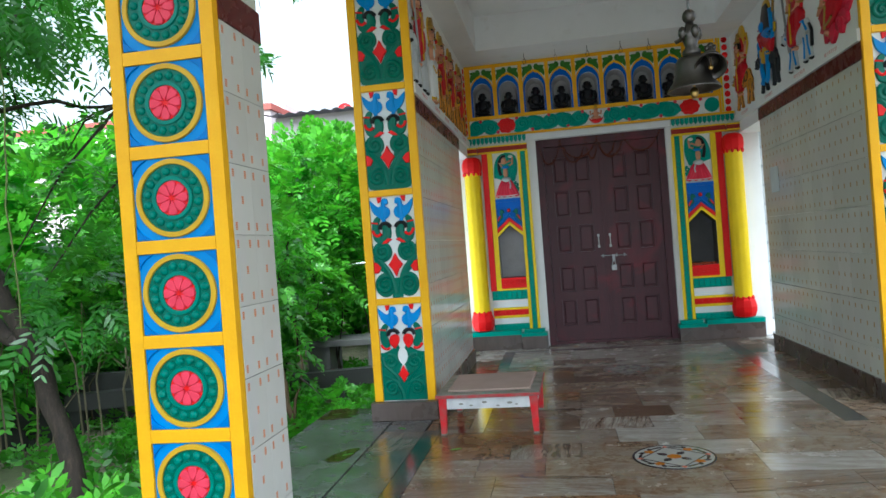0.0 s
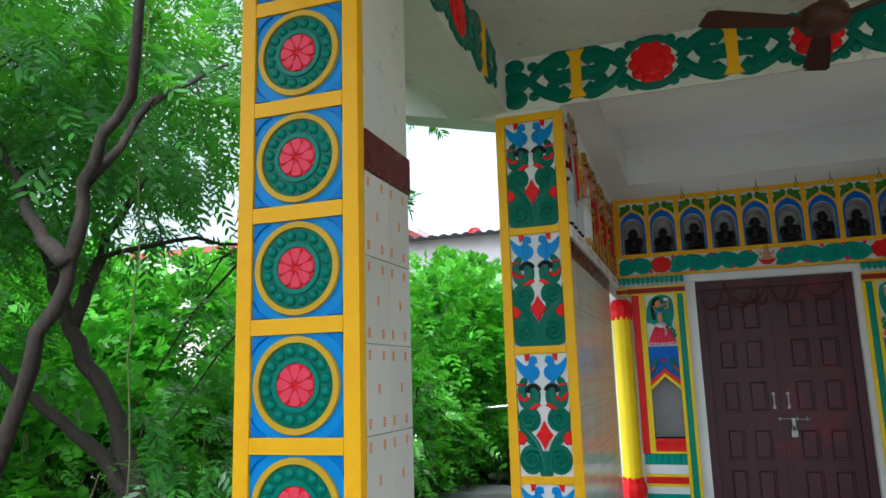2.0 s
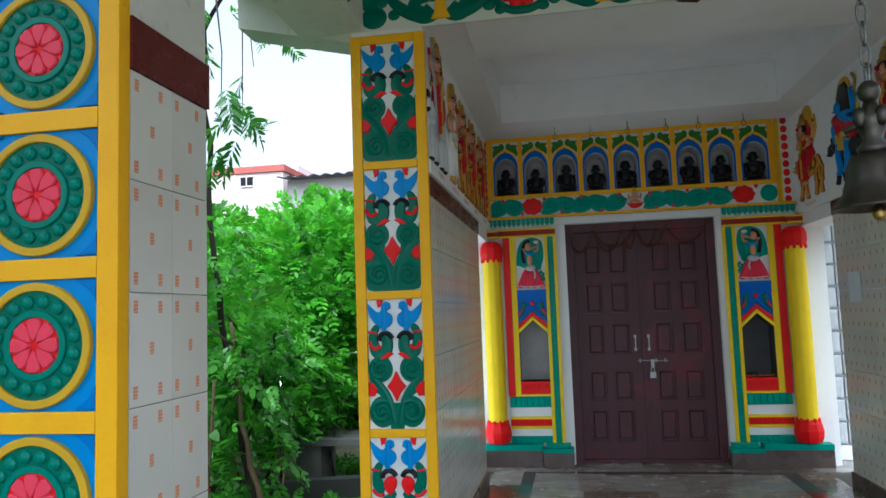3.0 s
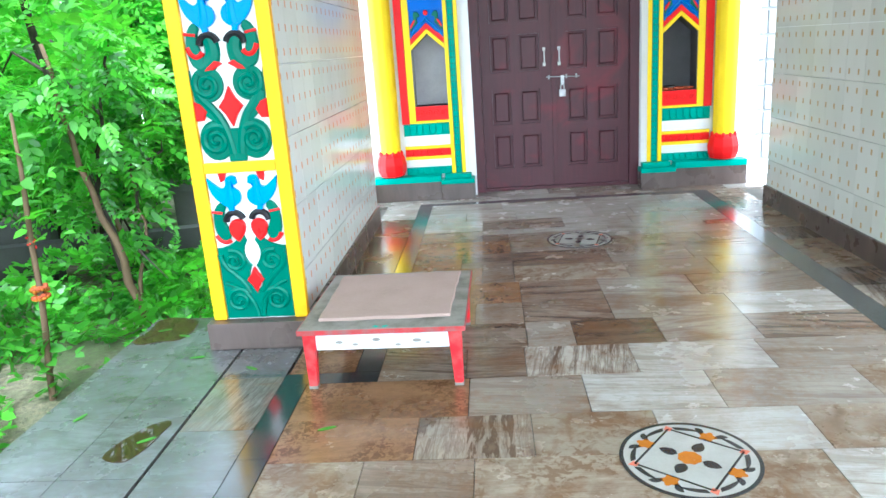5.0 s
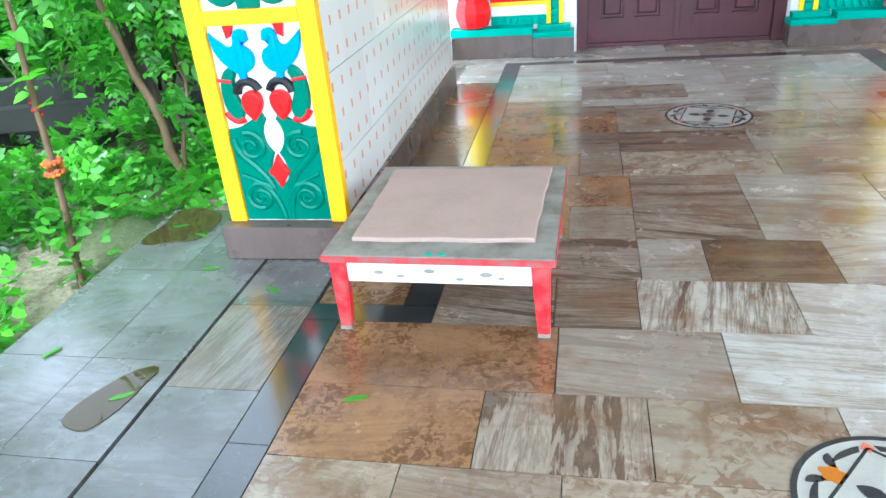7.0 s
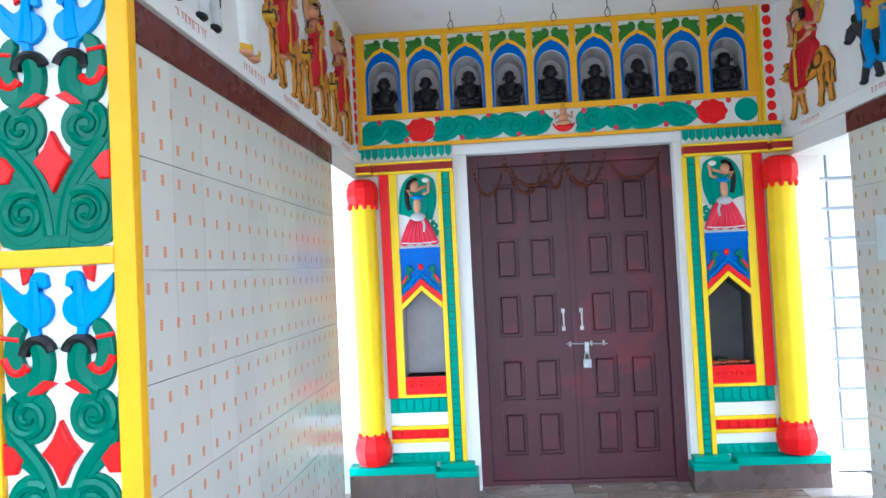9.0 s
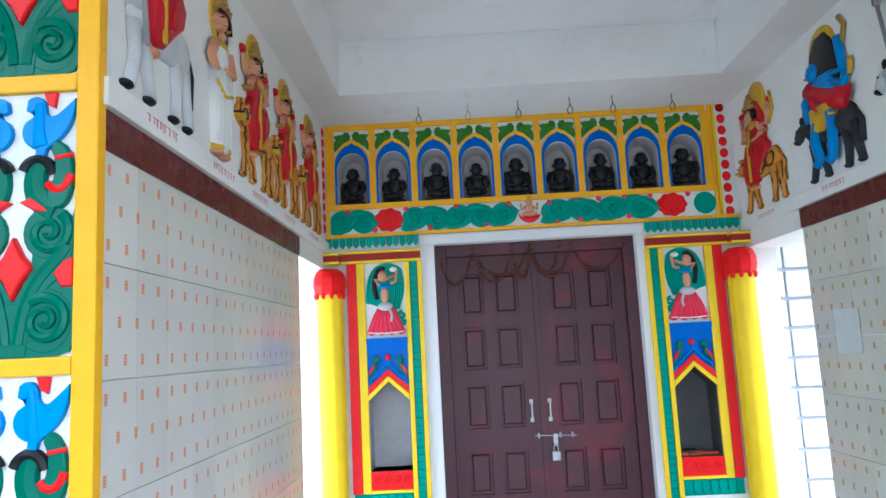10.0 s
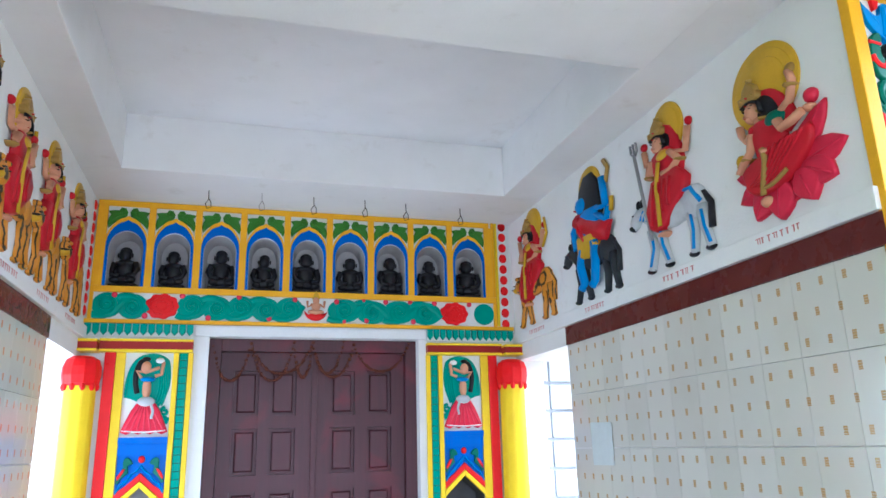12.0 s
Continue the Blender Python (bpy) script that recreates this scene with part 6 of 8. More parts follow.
# hanging bells on a chain
def bell(x, y, z, s, name_label, chain=True):
    th = thing("temple_bell", name_label, "bell", "temple bells", "", pose(x, y, z) @ Matrix.Diagonal((s, s, s, 1)))
    bm = bmesh.new()
    lathe(bm, [(0.028, 0.112), (0.045, 0.105), (0.052, 0.09), (0.056, 0.06), (0.064, 0.03), (0.082, 0.006), (0.086, 0.0), (0.078, 0.001), (0.06, 0.03), (0.05, 0.06), (0.045, 0.09), (0.01, 0.1)], 32)
    part("body", bm, M["bronze"], th, "", True)
    bm = bmesh.new()
    tube(bm, [(0, 0, 0.1), (0, 0, 0.01)], 0.004, 6)
    ball(bm, (0, 0, -0.008), 0.014, (1, 1, 1.3), 10)
    part("clapper", bm, M["brass"], th, "brass clapper", True)
    bm = bmesh.new()
    lathe(bm, [(0.028, 0.11), (0.03, 0.125), (0.018, 0.14), (0.026, 0.165), (0.03, 0.185), (0.016, 0.205), (0.012, 0.22)], 16)
    ball(bm, (0, 0, 0.24), 0.022, (1, 1, 1.1), 10)
    for k in range(4):
        a = k * math.pi / 2 + 0.4
        ball(bm, (0.028 * math.cos(a), 0.028 * math.sin(a), 0.185), 0.014, (1, 1, 1.6), 8)
    tube(bm, [(0.03, 0.01, 0.2), (-0.045, 0.02, 0.165)], 0.007, 7)
    part("finial", bm, M["bronze"], th, "cast bronze finial", True)
    if not chain:
        return th
    bm = bmesh.new()
    zz, k = 0.255, 0
    while z + s * zz < ZC - 0.02:
        pts = []
        for i in range(13):
            a = 2 * math.pi * i / 12
            p = (0.0095 * math.cos(a), 0, 0.026 * math.sin(a))
            pts.append((p[0] if k % 2 else 0, 0 if k % 2 else p[0], zz + 0.02 + p[2]))
        tube(bm, pts, 0.0026, 6)
        zz += 0.044
        k += 1
    part("chain", bm, M["steel"], th, "steel chain")
    return th


bell(0.595, 2.84, 1.605, 1.08, "dull bronze temple bell hanging on a steel chain")
bell(0.62, 2.83, 1.665, 0.62, "small bronze bell beside a larger bell", False).matrix_basis = pose(0.64, 2.765, 1.665, -48, 16, 0) @ Matrix.Diagonal((0.62, 0.62, 0.62, 1))

# paper notice taped to the east wall
bm = bmesh.new()
plate(bm, [(-0.118, -0.11), (0.112, -0.107), (0.118, 0.105), (-0.114, 0.112)], 0, 0.003, 0.0008)
note = part("paper_notice", bm, M["paper"], None)
note.matrix_basis = facing(XR - 0.0005, 6.715, 1.498, "w") @ pose(0, 0, 0.001, 1.0, -1.0, 0)
tagged(note, "pale blue paper notice stuck on the tiled wall", "notice")

# ---- painted wall reliefs: each one plain mesh ----


def stripes_build(nt, b):
    v = nt.nodes.new("ShaderNodeNewGeometry").outputs["Position"]
    w = nt.nodes.new("ShaderNodeTexWave")
    w.inputs["Scale"].default_value, w.inputs["Distortion"].default_value, w.inputs["Detail"].default_value = 16.0, 4.0, 2.0
    nt.links.new(v, w.inputs["Vector"])
    c = ramp(nt, w.outputs[1], [(0.16, (0.03, 0.02, 0.01)), (0.26, (0.62, 0.25, 0.01))])
    nt.links.new(c, b.inputs["Base Color"])
    b.inputs["Roughness"].default_value = 0.4


M["tiger"] = material("tiger_striped_enamel", stripes_build)
M["greymule"] = paint("slate_black_enamel", (0.03, 0.033, 0.04), 0.45, 0.4)
M["crownbrass"] = paint("dull_gold_enamel", (0.36, 0.22, 0.05), 0.35, 0.4, 20)
M["robered"] = paint("deep_red_robe_enamel", (0.5, 0.008, 0.02), 0.35, 0.35, 14)
M["lotuspink"] = paint("lotus_crimson_enamel", (0.62, 0.02, 0.06), 0.35, 0.4, 12)
FIG = ["gold", "skin", "black", "robered", "white", "blue", "green", "lotuspink", "tiger", "greymule", "crownbrass", "steelgrey", "horsewhite"]
GOLD, SKIN, BLACK, RED, WHITE, BLUE, GREEN, PINK, TIGER, MULE, BRASS, GREY, HORSE = range(13)
BRASS_ = BRASS
M["horsewhite"] = paint("greyish_white_enamel", (0.56, 0.58, 0.62), 0.4, 0.4, 14)
M["steelgrey"] = paint("silver_grey_paint", (0.3, 0.3, 0.32), 0.35, 0.3)


def limb(bm, pts, w, mi, w0=0.004, h=0.02):
    ridge(bm, pts, w, w0, h, mi)


def egg(bm, u, v, ru, rv, d, mi, tilt=0.0):
    ball(bm, (u, v, 0.004), 1.0, (ru, rv, d), 12, mi, Matrix.Rotation(tilt, 4, "Z"))


def mount(bm, s, mi, trim=None, stripe=None):
    """A four-footed beast facing -u, hooves at v = 0."""
    egg(bm, 0.02 * s, 0.26 * s, 0.16 * s, 0.072 * s, 0.03, mi)
    egg(bm, 0.13 * s, 0.265 * s, 0.075 * s, 0.09 * s, 0.03, mi)
    egg(bm, -0.1 * s, 0.255 * s, 0.068 * s, 0.085 * s, 0.03, mi)
    for x, k in ((-0.14, -0.02), (-0.08, 0.04), (0.11, 0.0), (0.17, 0.035)):
        limb(bm, [(x * s, 0.23 * s), ((x + 0.012) * s, 0.12 * s), ((x + k) * s, 0.012 * s)], lambda t: (0.06 - 0.026 * t) * s, mi, 0.002, 0.026)
        if stripe is not None:
            limb(bm, [((x + 0.014) * s, 0.2 * s), ((x + 0.02) * s, 0.12 * s), ((x + k + 0.008) * s, 0.03 * s)], 0.014 * s, stripe, 0.02, 0.012)
        egg(bm, (x + k - 0.008) * s, 0.013 * s, 0.026 * s, 0.015 * s, 0.022, BLACK if trim is None else trim)
    if mi == TIGER:
        egg(bm, -0.165 * s, 0.31 * s, 0.066 * s, 0.062 * s, 0.036, mi)
        egg(bm, -0.205 * s, 0.29 * s, 0.03 * s, 0.026 * s, 0.04, GOLD)
        egg(bm, -0.226 * s, 0.298 * s, 0.01 * s, 0.009 * s, 0.042, BLACK)
        for k in (-1, 1):
            egg(bm, (-0.16 + 0.034 * k) * s, 0.372 * s, 0.016 * s, 0.018 * s, 0.03, mi)
            egg(bm, (-0.18 + 0.022 * k) * s, 0.322 * s, 0.008 * s, 0.006 * s, 0.044, BLACK)
    else:
        limb(bm, [(-0.11 * s, 0.27 * s), (-0.16 * s, 0.32 * s), (-0.205 * s, 0.35 * s)], lambda t: (0.1 - 0.03 * t) * s, mi, 0.004, 0.03)
        egg(bm, -0.235 * s, 0.325 * s, 0.064 * s, 0.036 * s, 0.03, mi, 0.95)
        egg(bm, -0.262 * s, 0.286 * s, 0.02 * s, 0.018 * s, 0.03, BLACK)
        egg(bm, -0.232 * s, 0.345 * s, 0.008 * s, 0.008 * s, 0.036, BLACK)
        for k in (-1, 1):
            egg(bm, (-0.205 + 0.014 * k) * s, 0.4 * s, 0.012 * s, 0.03 * s, 0.014, BLACK if mi in (HORSE, MULE) else mi)
    if stripe is not None:
        for k in range(5):
            limb(bm, [((-0.19 + 0.022 * k) * s, (0.3 - 0.012 * k) * s), ((-0.16 + 0.022 * k) * s, (0.345 - 0.01 * k) * s)], 0.008 * s, stripe, 0.028, 0.008)
        limb(bm, [(0.06 * s, 0.34 * s), (0.14 * s, 0.33 * s), (0.19 * s, 0.24 * s)], 0.02 * s, stripe, 0.024, 0.012)
    limb(bm, [(0.19 * s, 0.29 * s), (0.225 * s, 0.22 * s), (0.215 * s, 0.1 * s)], lambda t: (0.02 + 0.014 * t) * s, trim if trim is not None else mi, 0.003, 0.016)


def head(bm, P, s, hair, skin, crown, u=-0.012, v=0.315):
    """Face in three-quarter view: neck, hair, eyes, brows, nose, mouth, ear-ring and a tiered crown."""
    egg(bm, *P(u + 0.034, v - 0.012), 0.046 * s, 0.07 * s, 0.024, hair)
    egg(bm, *P(u + 0.012, v - 0.055), 0.02 * s, 0.03 * s, 0.032, skin)
    egg(bm, *P(u - 0.004, v), 0.04 * s, 0.052 * s, 0.044, skin)
    egg(bm, *P(u - 0.018, v - 0.03), 0.02 * s, 0.02 * s, 0.042, skin)
    egg(bm, *P(u - 0.042, v - 0.008), 0.008 * s, 0.014 * s, 0.03, skin)
    for k in (-0.026, 0.006):
        egg(bm, *P(u + k, v + 0.006), 0.009 * s, 0.004 * s, 0.047, BLACK)
        limb(bm, [P(u + k - 0.01, v + 0.016), P(u + k, v + 0.02), P(u + k + 0.01, v + 0.016)], 0.004 * s, BLACK, 0.04, 0.006)
    egg(bm, *P(u - 0.02, v - 0.028), 0.009 * s, 0.004 * s, 0.047, RED)
    egg(bm, *P(u - 0.014, v + 0.027), 0.004 * s, 0.005 * s, 0.047, RED)
    egg(bm, *P(u + 0.034, v - 0.02), 0.007 * s, 0.011 * s, 0.044, BRASS)
    limb(bm, [P(u - 0.04, v + 0.028), P(u, v + 0.042), P(u + 0.038, v + 0.02), P(u + 0.046, v - 0.03)], 0.016 * s, hair, 0.03, 0.016)
    plate(bm, [P(u - 0.044, v + 0.038), P(u + 0.042, v + 0.036), P(u + 0.047, v + 0.07), P(u - 0.047, v + 0.072)], 0.0, 0.046, 0.006, crown)
    plate(bm, [P(u - 0.038, v + 0.07), P(u + 0.038, v + 0.068), P(u + 0.03, v + 0.105), P(u + 0.014, v + 0.122), P(u + 0.0, v + 0.135), P(u - 0.014, v + 0.122), P(u - 0.03, v + 0.105)], 0.0, 0.04, 0.01, crown)
    egg(bm, *P(u, v + 0.138), 0.01 * s, 0.012 * s, 0.034, crown)
    for k in (-0.028, 0.0, 0.028):
        egg(bm, *P(u + k, v + 0.055), 0.007 * s, 0.009 * s, 0.052, RED if k == 0 else BRASS)


def rider(bm, s, u, v, dress, top, skin=SKIN, halo=GOLD, hair=BLACK, arms=2, crown=BRASS_, sash=GOLD):
    """A seated figure with a halo and a skirt that falls over the saddle, its seat at (u, v)."""
    P = lambda a, b: (u + a * s, v + b * s)
    plate(bm, ring(*P(0.03, 0.37), 0.1 * s, 0.15 * s, 26), 0.0, 0.01, 0.004, halo)
    plate(bm, ring(*P(0.03, 0.37), 0.08 * s, 0.125 * s, 26), 0.0, 0.013, 0.002, halo)
    plate(bm, [P(0.0, 0.42), P(0.06, 0.38), P(0.1, 0.3), P(0.115, 0.18), P(0.09, 0.08), P(0.03, 0.08)], 0.0, 0.02, 0.008, dress)
    plate(bm, [P(-0.065, 0.255), P(-0.03, 0.275), P(0.04, 0.275), P(0.075, 0.25), P(0.075, 0.09), P(-0.06, 0.09)], 0.0, 0.036, 0.014, top)
    egg(bm, *P(0.015, 0.235), 0.066 * s, 0.042 * s, 0.042, sash)
    plate(bm, [P(-0.075, 0.13), P(0.085, 0.14), P(0.135, 0.07), P(0.12, 0.0), P(0.06, -0.06), P(0.0, -0.13), P(-0.07, -0.15), P(-0.115, -0.12), P(-0.13, -0.02)], 0.0, 0.044, 0.016, dress)
    for k in range(4):
        limb(bm, [P(-0.05 + 0.035 * k, 0.1), P(-0.07 + 0.035 * k, 0.0), P(-0.085 + 0.04 * k, -0.11 + 0.022 * k)], 0.018 * s, dress, 0.042, 0.01)
    limb(bm, [P(0.0, 0.2), P(-0.03, 0.08), P(-0.03, -0.13)], 0.022 * s, sash, 0.046, 0.01)
    egg(bm, *P(-0.05, -0.165), 0.036 * s, 0.018 * s, 0.036, skin)
    limb(bm, [P(0.055, 0.235), P(0.1, 0.17), P(0.05, 0.135), P(0.0, 0.14)], 0.036 * s, skin, 0.02, 0.026)
    limb(bm, [P(-0.06, 0.235), P(-0.1, 0.165), P(-0.085, 0.22)], 0.036 * s, skin, 0.018, 0.026)
    if arms > 2:
        limb(bm, [P(0.06, 0.23), P(0.135, 0.2), P(0.16, 0.31)], 0.032 * s, skin, 0.008, 0.022)
        limb(bm, [P(-0.05, 0.24), P(-0.12, 0.25), P(-0.13, 0.33)], 0.03 * s, skin, 0.006, 0.02)
        egg(bm, *P(-0.13, 0.36), 0.018 * s, 0.024 * s, 0.02, RED)
        egg(bm, *P(0.163, 0.34), 0.016 * s, 0.024 * s, 0.02, RED)
    for q in ((0.1, 0.168), (-0.1, 0.165)):
        egg(bm, *P(*q), 0.022 * s, 0.012 * s, 0.044, BRASS)
    head(bm, P, s, hair, skin, crown)


def relief(draw, m, label):
    bm = bmesh.new()
    draw(bm)
    o = part("wall_relief", bm, [M[k] for k in FIG], None, "", False)
    me = o.data
    me.polygons.foreach_set("use_smooth", [len(p.vertices) < 5 for p in me.polygons])
    o.matrix_basis = m
    return tagged(o, label, "statue", "wall reliefs")


def on_west(y):
    return facing(XL - 0.004, y, 2.262, "e")


def on_east(y):
    return facing(XR + 0.004, y, 2.262, "w")


def tiger_rider(s, arms=3):
    def d(bm):
        mount(bm, s, TIGER, TIGER)
        rider(bm, s, -0.02 * s, 0.31 * s, RED, RED, arms=arms)
        limb(bm, [(0.12 * s, 0.5 * s), (0.17 * s, 0.58 * s), (0.15 * s, 0.7 * s)], 0.014 * s, GOLD, 0.004, 0.014)
    return d


def horse_rider(robe, stripe):
    def d(bm):
        mount(bm, 0.98, HORSE, BLACK, stripe)
        rider(bm, 0.98, -0.005, 0.33, robe, RED, arms=3)
        limb(bm, [(-0.175, 0.66), (-0.15, 0.45), (-0.11, 0.16)], 0.014, GREY, 0.03, 0.014)
        for k in (-1, 0, 1):
            limb(bm, [(-0.176 + 0.002 * k, 0.655), (-0.178 + 0.022 * k, 0.68), (-0.182 + 0.02 * k, 0.73)], 0.009, GREY, 0.026, 0.012)
    return d


def standing(bm):
    plate(bm, ring(0.015, 0.6, 0.075, 0.125, 22), 0, 0.01, 0.004, GOLD)
    plate(bm, [(-0.07, 0.36), (-0.055, 0.06), (-0.035, 0.02), (0.05, 0.02), (0.07, 0.08), (0.075, 0.36)], 0.0, 0.034, 0.012, WHITE)
    for k in range(5):
        limb(bm, [(-0.045 + 0.024 * k, 0.36), (-0.05 + 0.024 * k, 0.05)], 0.012, WHITE, 0.03, 0.008)
    egg(bm, 0.0, 0.42, 0.06, 0.085, 0.036, WHITE)
    egg(bm, 0.0, 0.46, 0.058, 0.04, 0.036, GOLD)
    egg(bm, 0.03, 0.53, 0.05, 0.075, 0.02, BLACK)
    head(bm, lambda a, b: (a, b), 0.95, BLACK, SKIN, BRASS, -0.004, 0.565)
    egg(bm, 0.0, 0.62, 0.038, 0.035, 0.032, GOLD)
    limb(bm, [(0.05, 0.46), (0.085, 0.38), (0.0, 0.365)], 0.036, SKIN, 0.016, 0.028)
    limb(bm, [(-0.05, 0.46), (-0.085, 0.38), (-0.05, 0.34)], 0.036, SKIN, 0.014, 0.028)
    limb(bm, [(-0.07, 0.29), (0.0, 0.25), (0.06, 0.28)], 0.016, GOLD, 0.034, 0.008)
    egg(bm, 0.08, 0.22, 0.02, 0.05, 0.018, PINK)
    for a in (-0.025, 0.035):
        egg(bm, a, 0.035, 0.026, 0.03, 0.034, GOLD)
        egg(bm, a - 0.006, 0.012, 0.028, 0.013, 0.036, SKIN)


def donkey_rider(bm):
    s = 0.92
    mount(bm, s, MULE, MULE)
    P = lambda a, b: (a, b)
    plate(bm, ring(0.01, 0.66, 0.095, 0.13, 24), 0, 0.01, 0.004, GOLD)
    plate(bm, [(-0.07, 0.66), (-0.02, 0.74), (0.05, 0.74), (0.1, 0.66), (0.115, 0.5), (0.06, 0.4), (-0.06, 0.42), (-0.1, 0.5)], 0.0, 0.024, 0.008, BLACK)
    plate(bm, [(-0.085, 0.5), (-0.02, 0.535), (0.09, 0.52), (0.085, 0.38), (-0.055, 0.36)], 0.0, 0.036, 0.014, BLUE)
    egg(bm, -0.058, 0.575, 0.05, 0.058, 0.042, BLUE)
    egg(bm, -0.07, 0.585, 0.008, 0.006, 0.048, WHITE)
    egg(bm, -0.088, 0.555, 0.012, 0.007, 0.044, RED)
    limb(bm, [(-0.1, 0.5), (-0.02, 0.43), (0.08, 0.37), (0.17, 0.33)], lambda t: 0.085 + 0.035 * t, RED, 0.02, 0.03)
    limb(bm, [(-0.06, 0.5), (-0.07, 0.42), (-0.02, 0.34)], 0.03, RED, 0.03, 0.02)
    plate(bm, [(-0.09, 0.38), (0.05, 0.37), (0.07, 0.29), (0.0, 0.23), (-0.09, 0.25)], 0.0, 0.046, 0.014, GOLD)
    limb(bm, [(-0.06, 0.3), (-0.085, 0.2), (-0.06, 0.1), (-0.09, 0.07)], 0.056, BLUE, 0.024, 0.026)
    limb(bm, [(0.04, 0.32), (0.045, 0.2), (0.03, 0.09), (0.0, 0.07)], 0.056, BLUE, 0.024, 0.026)
    limb(bm, [(0.075, 0.5), (0.15, 0.49), (0.135, 0.66)], 0.04, BLUE, 0.014, 0.026)
    limb(bm, [(0.07, 0.47), (0.15, 0.4), (0.17, 0.47)], 0.036, BLUE, 0.014, 0.026)
    limb(bm, [(-0.07, 0.5), (-0.14, 0.44), (-0.12, 0.32)], 0.038, BLUE, 0.014, 0.026)
    limb(bm, [(-0.13, 0.5), (-0.16, 0.4), (-0.15, 0.28)], 0.03, BLACK, 0.006, 0.018)
    limb(bm, [(0.15, 0.62), (0.175, 0.7), (0.145, 0.76)], 0.024, BRASS, 0.006, 0.014)
    limb(bm, [(0.18, 0.44), (0.19, 0.52)], 0.026, GOLD, 0.01, 0.016)


def petal(bm, a, b, w, mi, w1):
    (ax, ay), (bx, by) = a, b
    tx, ty = bx - ax, by - ay
    n = math.hypot(tx, ty)
    px, py = -ty / n * w, tx / n * w
    side = [(0.0, 0.3), (0.25, 0.8), (0.5, 1.0), (0.75, 0.7), (0.9, 0.32)]
    plate(bm, [(ax + tx * t + px * k, ay + ty * t + py * k) for t, k in side] + [(bx, by)] + [(ax + tx * t - px * k, ay + ty * t - py * k) for t, k in side[::-1]], 0.0, w1, 0.008, mi)
    ridge(bm, [(ax + tx * 0.2, ay + ty * 0.2), (ax + tx * 0.9, ay + ty * 0.9)], 0.012, w1 - 0.003, 0.006, mi)


def lotus_lady(bm):
    """Seated upright on an open lotus, four arms, a broad halo behind the crown."""
    plate(bm, ring(0.02, 0.17, 0.17, 0.12, 26), 0.0, 0.012, 0.004, PINK)
    for k, (a, b, w) in enumerate((((0.08, 0.18), (0.265, 0.2), 0.062), ((0.06, 0.2), (0.215, 0.38), 0.05), ((-0.05, 0.18), (-0.2, 0.13), 0.055), ((0.09, 0.17), (0.21, 0.08), 0.058), ((-0.04, 0.17), (-0.13, 0.03), 0.055), ((0.08, 0.16), (0.12, 0.02), 0.056), ((0.0, 0.16), (-0.02, -0.005), 0.06), ((-0.06, 0.2), (-0.19, 0.24), 0.04))):
        petal(bm, a, b, w, PINK, 0.0145 + 0.0023 * k)
    plate(bm, ring(-0.02, 0.575, 0.158, 0.185, 36), 0, 0.01, 0.004, GOLD)
    for q in (0.86, 0.66):
        plate(bm, ring(-0.02, 0.575, 0.158 * q, 0.185 * q, 32), 0, 0.011 + 0.012 * (1 - q), 0.003, GOLD)
    # hair and red veil fall behind the shoulder
    plate(bm, bez((-0.04, 0.56), (0.04, 0.57), (0.09, 0.47), (0.105, 0.36), 8) + [(0.06, 0.33), (0.0, 0.36), (-0.04, 0.45)], 0.0, 0.02, 0.008, RED)
    plate(bm, bez((-0.06, 0.535), (0.01, 0.55), (0.035, 0.48), (0.05, 0.41), 7) + [(0.01, 0.4), (-0.03, 0.44), (-0.05, 0.48)], 0.0, 0.029, 0.008, BLACK)
    # trunk, blouse and crossed legs
    plate(bm, [(-0.095, 0.42), (-0.06, 0.435), (0.03, 0.43), (0.055, 0.4), (0.045, 0.26), (-0.075, 0.26)], 0.0, 0.036, 0.014, RED)
    egg(bm, 0.02, 0.405, 0.05, 0.042, 0.044, GREEN)
    egg(bm, -0.08, 0.405, 0.026, 0.03, 0.038, RED)
    plate(bm, bez((-0.155, 0.24), (-0.11, 0.3), (0.04, 0.3), (0.16, 0.315), 9) + bez((0.16, 0.315), (0.19, 0.25), (0.11, 0.17), (0.03, 0.13), 7)[1:] + bez((0.03, 0.13), (-0.03, 0.1), (-0.1, 0.11), (-0.14, 0.16), 6)[1:], 0.0, 0.042, 0.016, RED)
    for k in range(6):
        limb(bm, bez((0.14 - 0.028 * k, 0.295), (0.1 - 0.03 * k, 0.25), (0.03 - 0.01 * k, 0.2), (-0.02 - 0.018 * k, 0.14 + 0.006 * k), 8), 0.014, RED, 0.041, 0.008)
    limb(bm, bez((-0.035, 0.3), (-0.01, 0.25), (-0.05, 0.18), (-0.055, 0.11), 8), 0.024, BRASS, 0.044, 0.012)
    limb(bm, bez((-0.05, 0.14), (-0.01, 0.13), (0.02, 0.15), (0.06, 0.17), 6), 0.018, BRASS, 0.044, 0.01)
    egg(bm, -0.06, 0.088, 0.032, 0.028, 0.046, SKIN)
    egg(bm, -0.025, 0.285, 0.03, 0.018, 0.056, SKIN)
    # arms
    limb(bm, [(0.04, 0.385), (0.055, 0.345), (0.1, 0.35), (0.15, 0.365)], 0.034, SKIN, 0.03, 0.026)
    limb(bm, [(0.045, 0.42), (0.09, 0.45), (0.11, 0.52), (0.1, 0.565)], lambda t: 0.034 - 0.008 * t, SKIN, 0.012, 0.022)
    limb(bm, [(-0.085, 0.39), (-0.1, 0.32), (-0.14, 0.285), (-0.165, 0.25)], 0.032, SKIN, 0.024, 0.024)
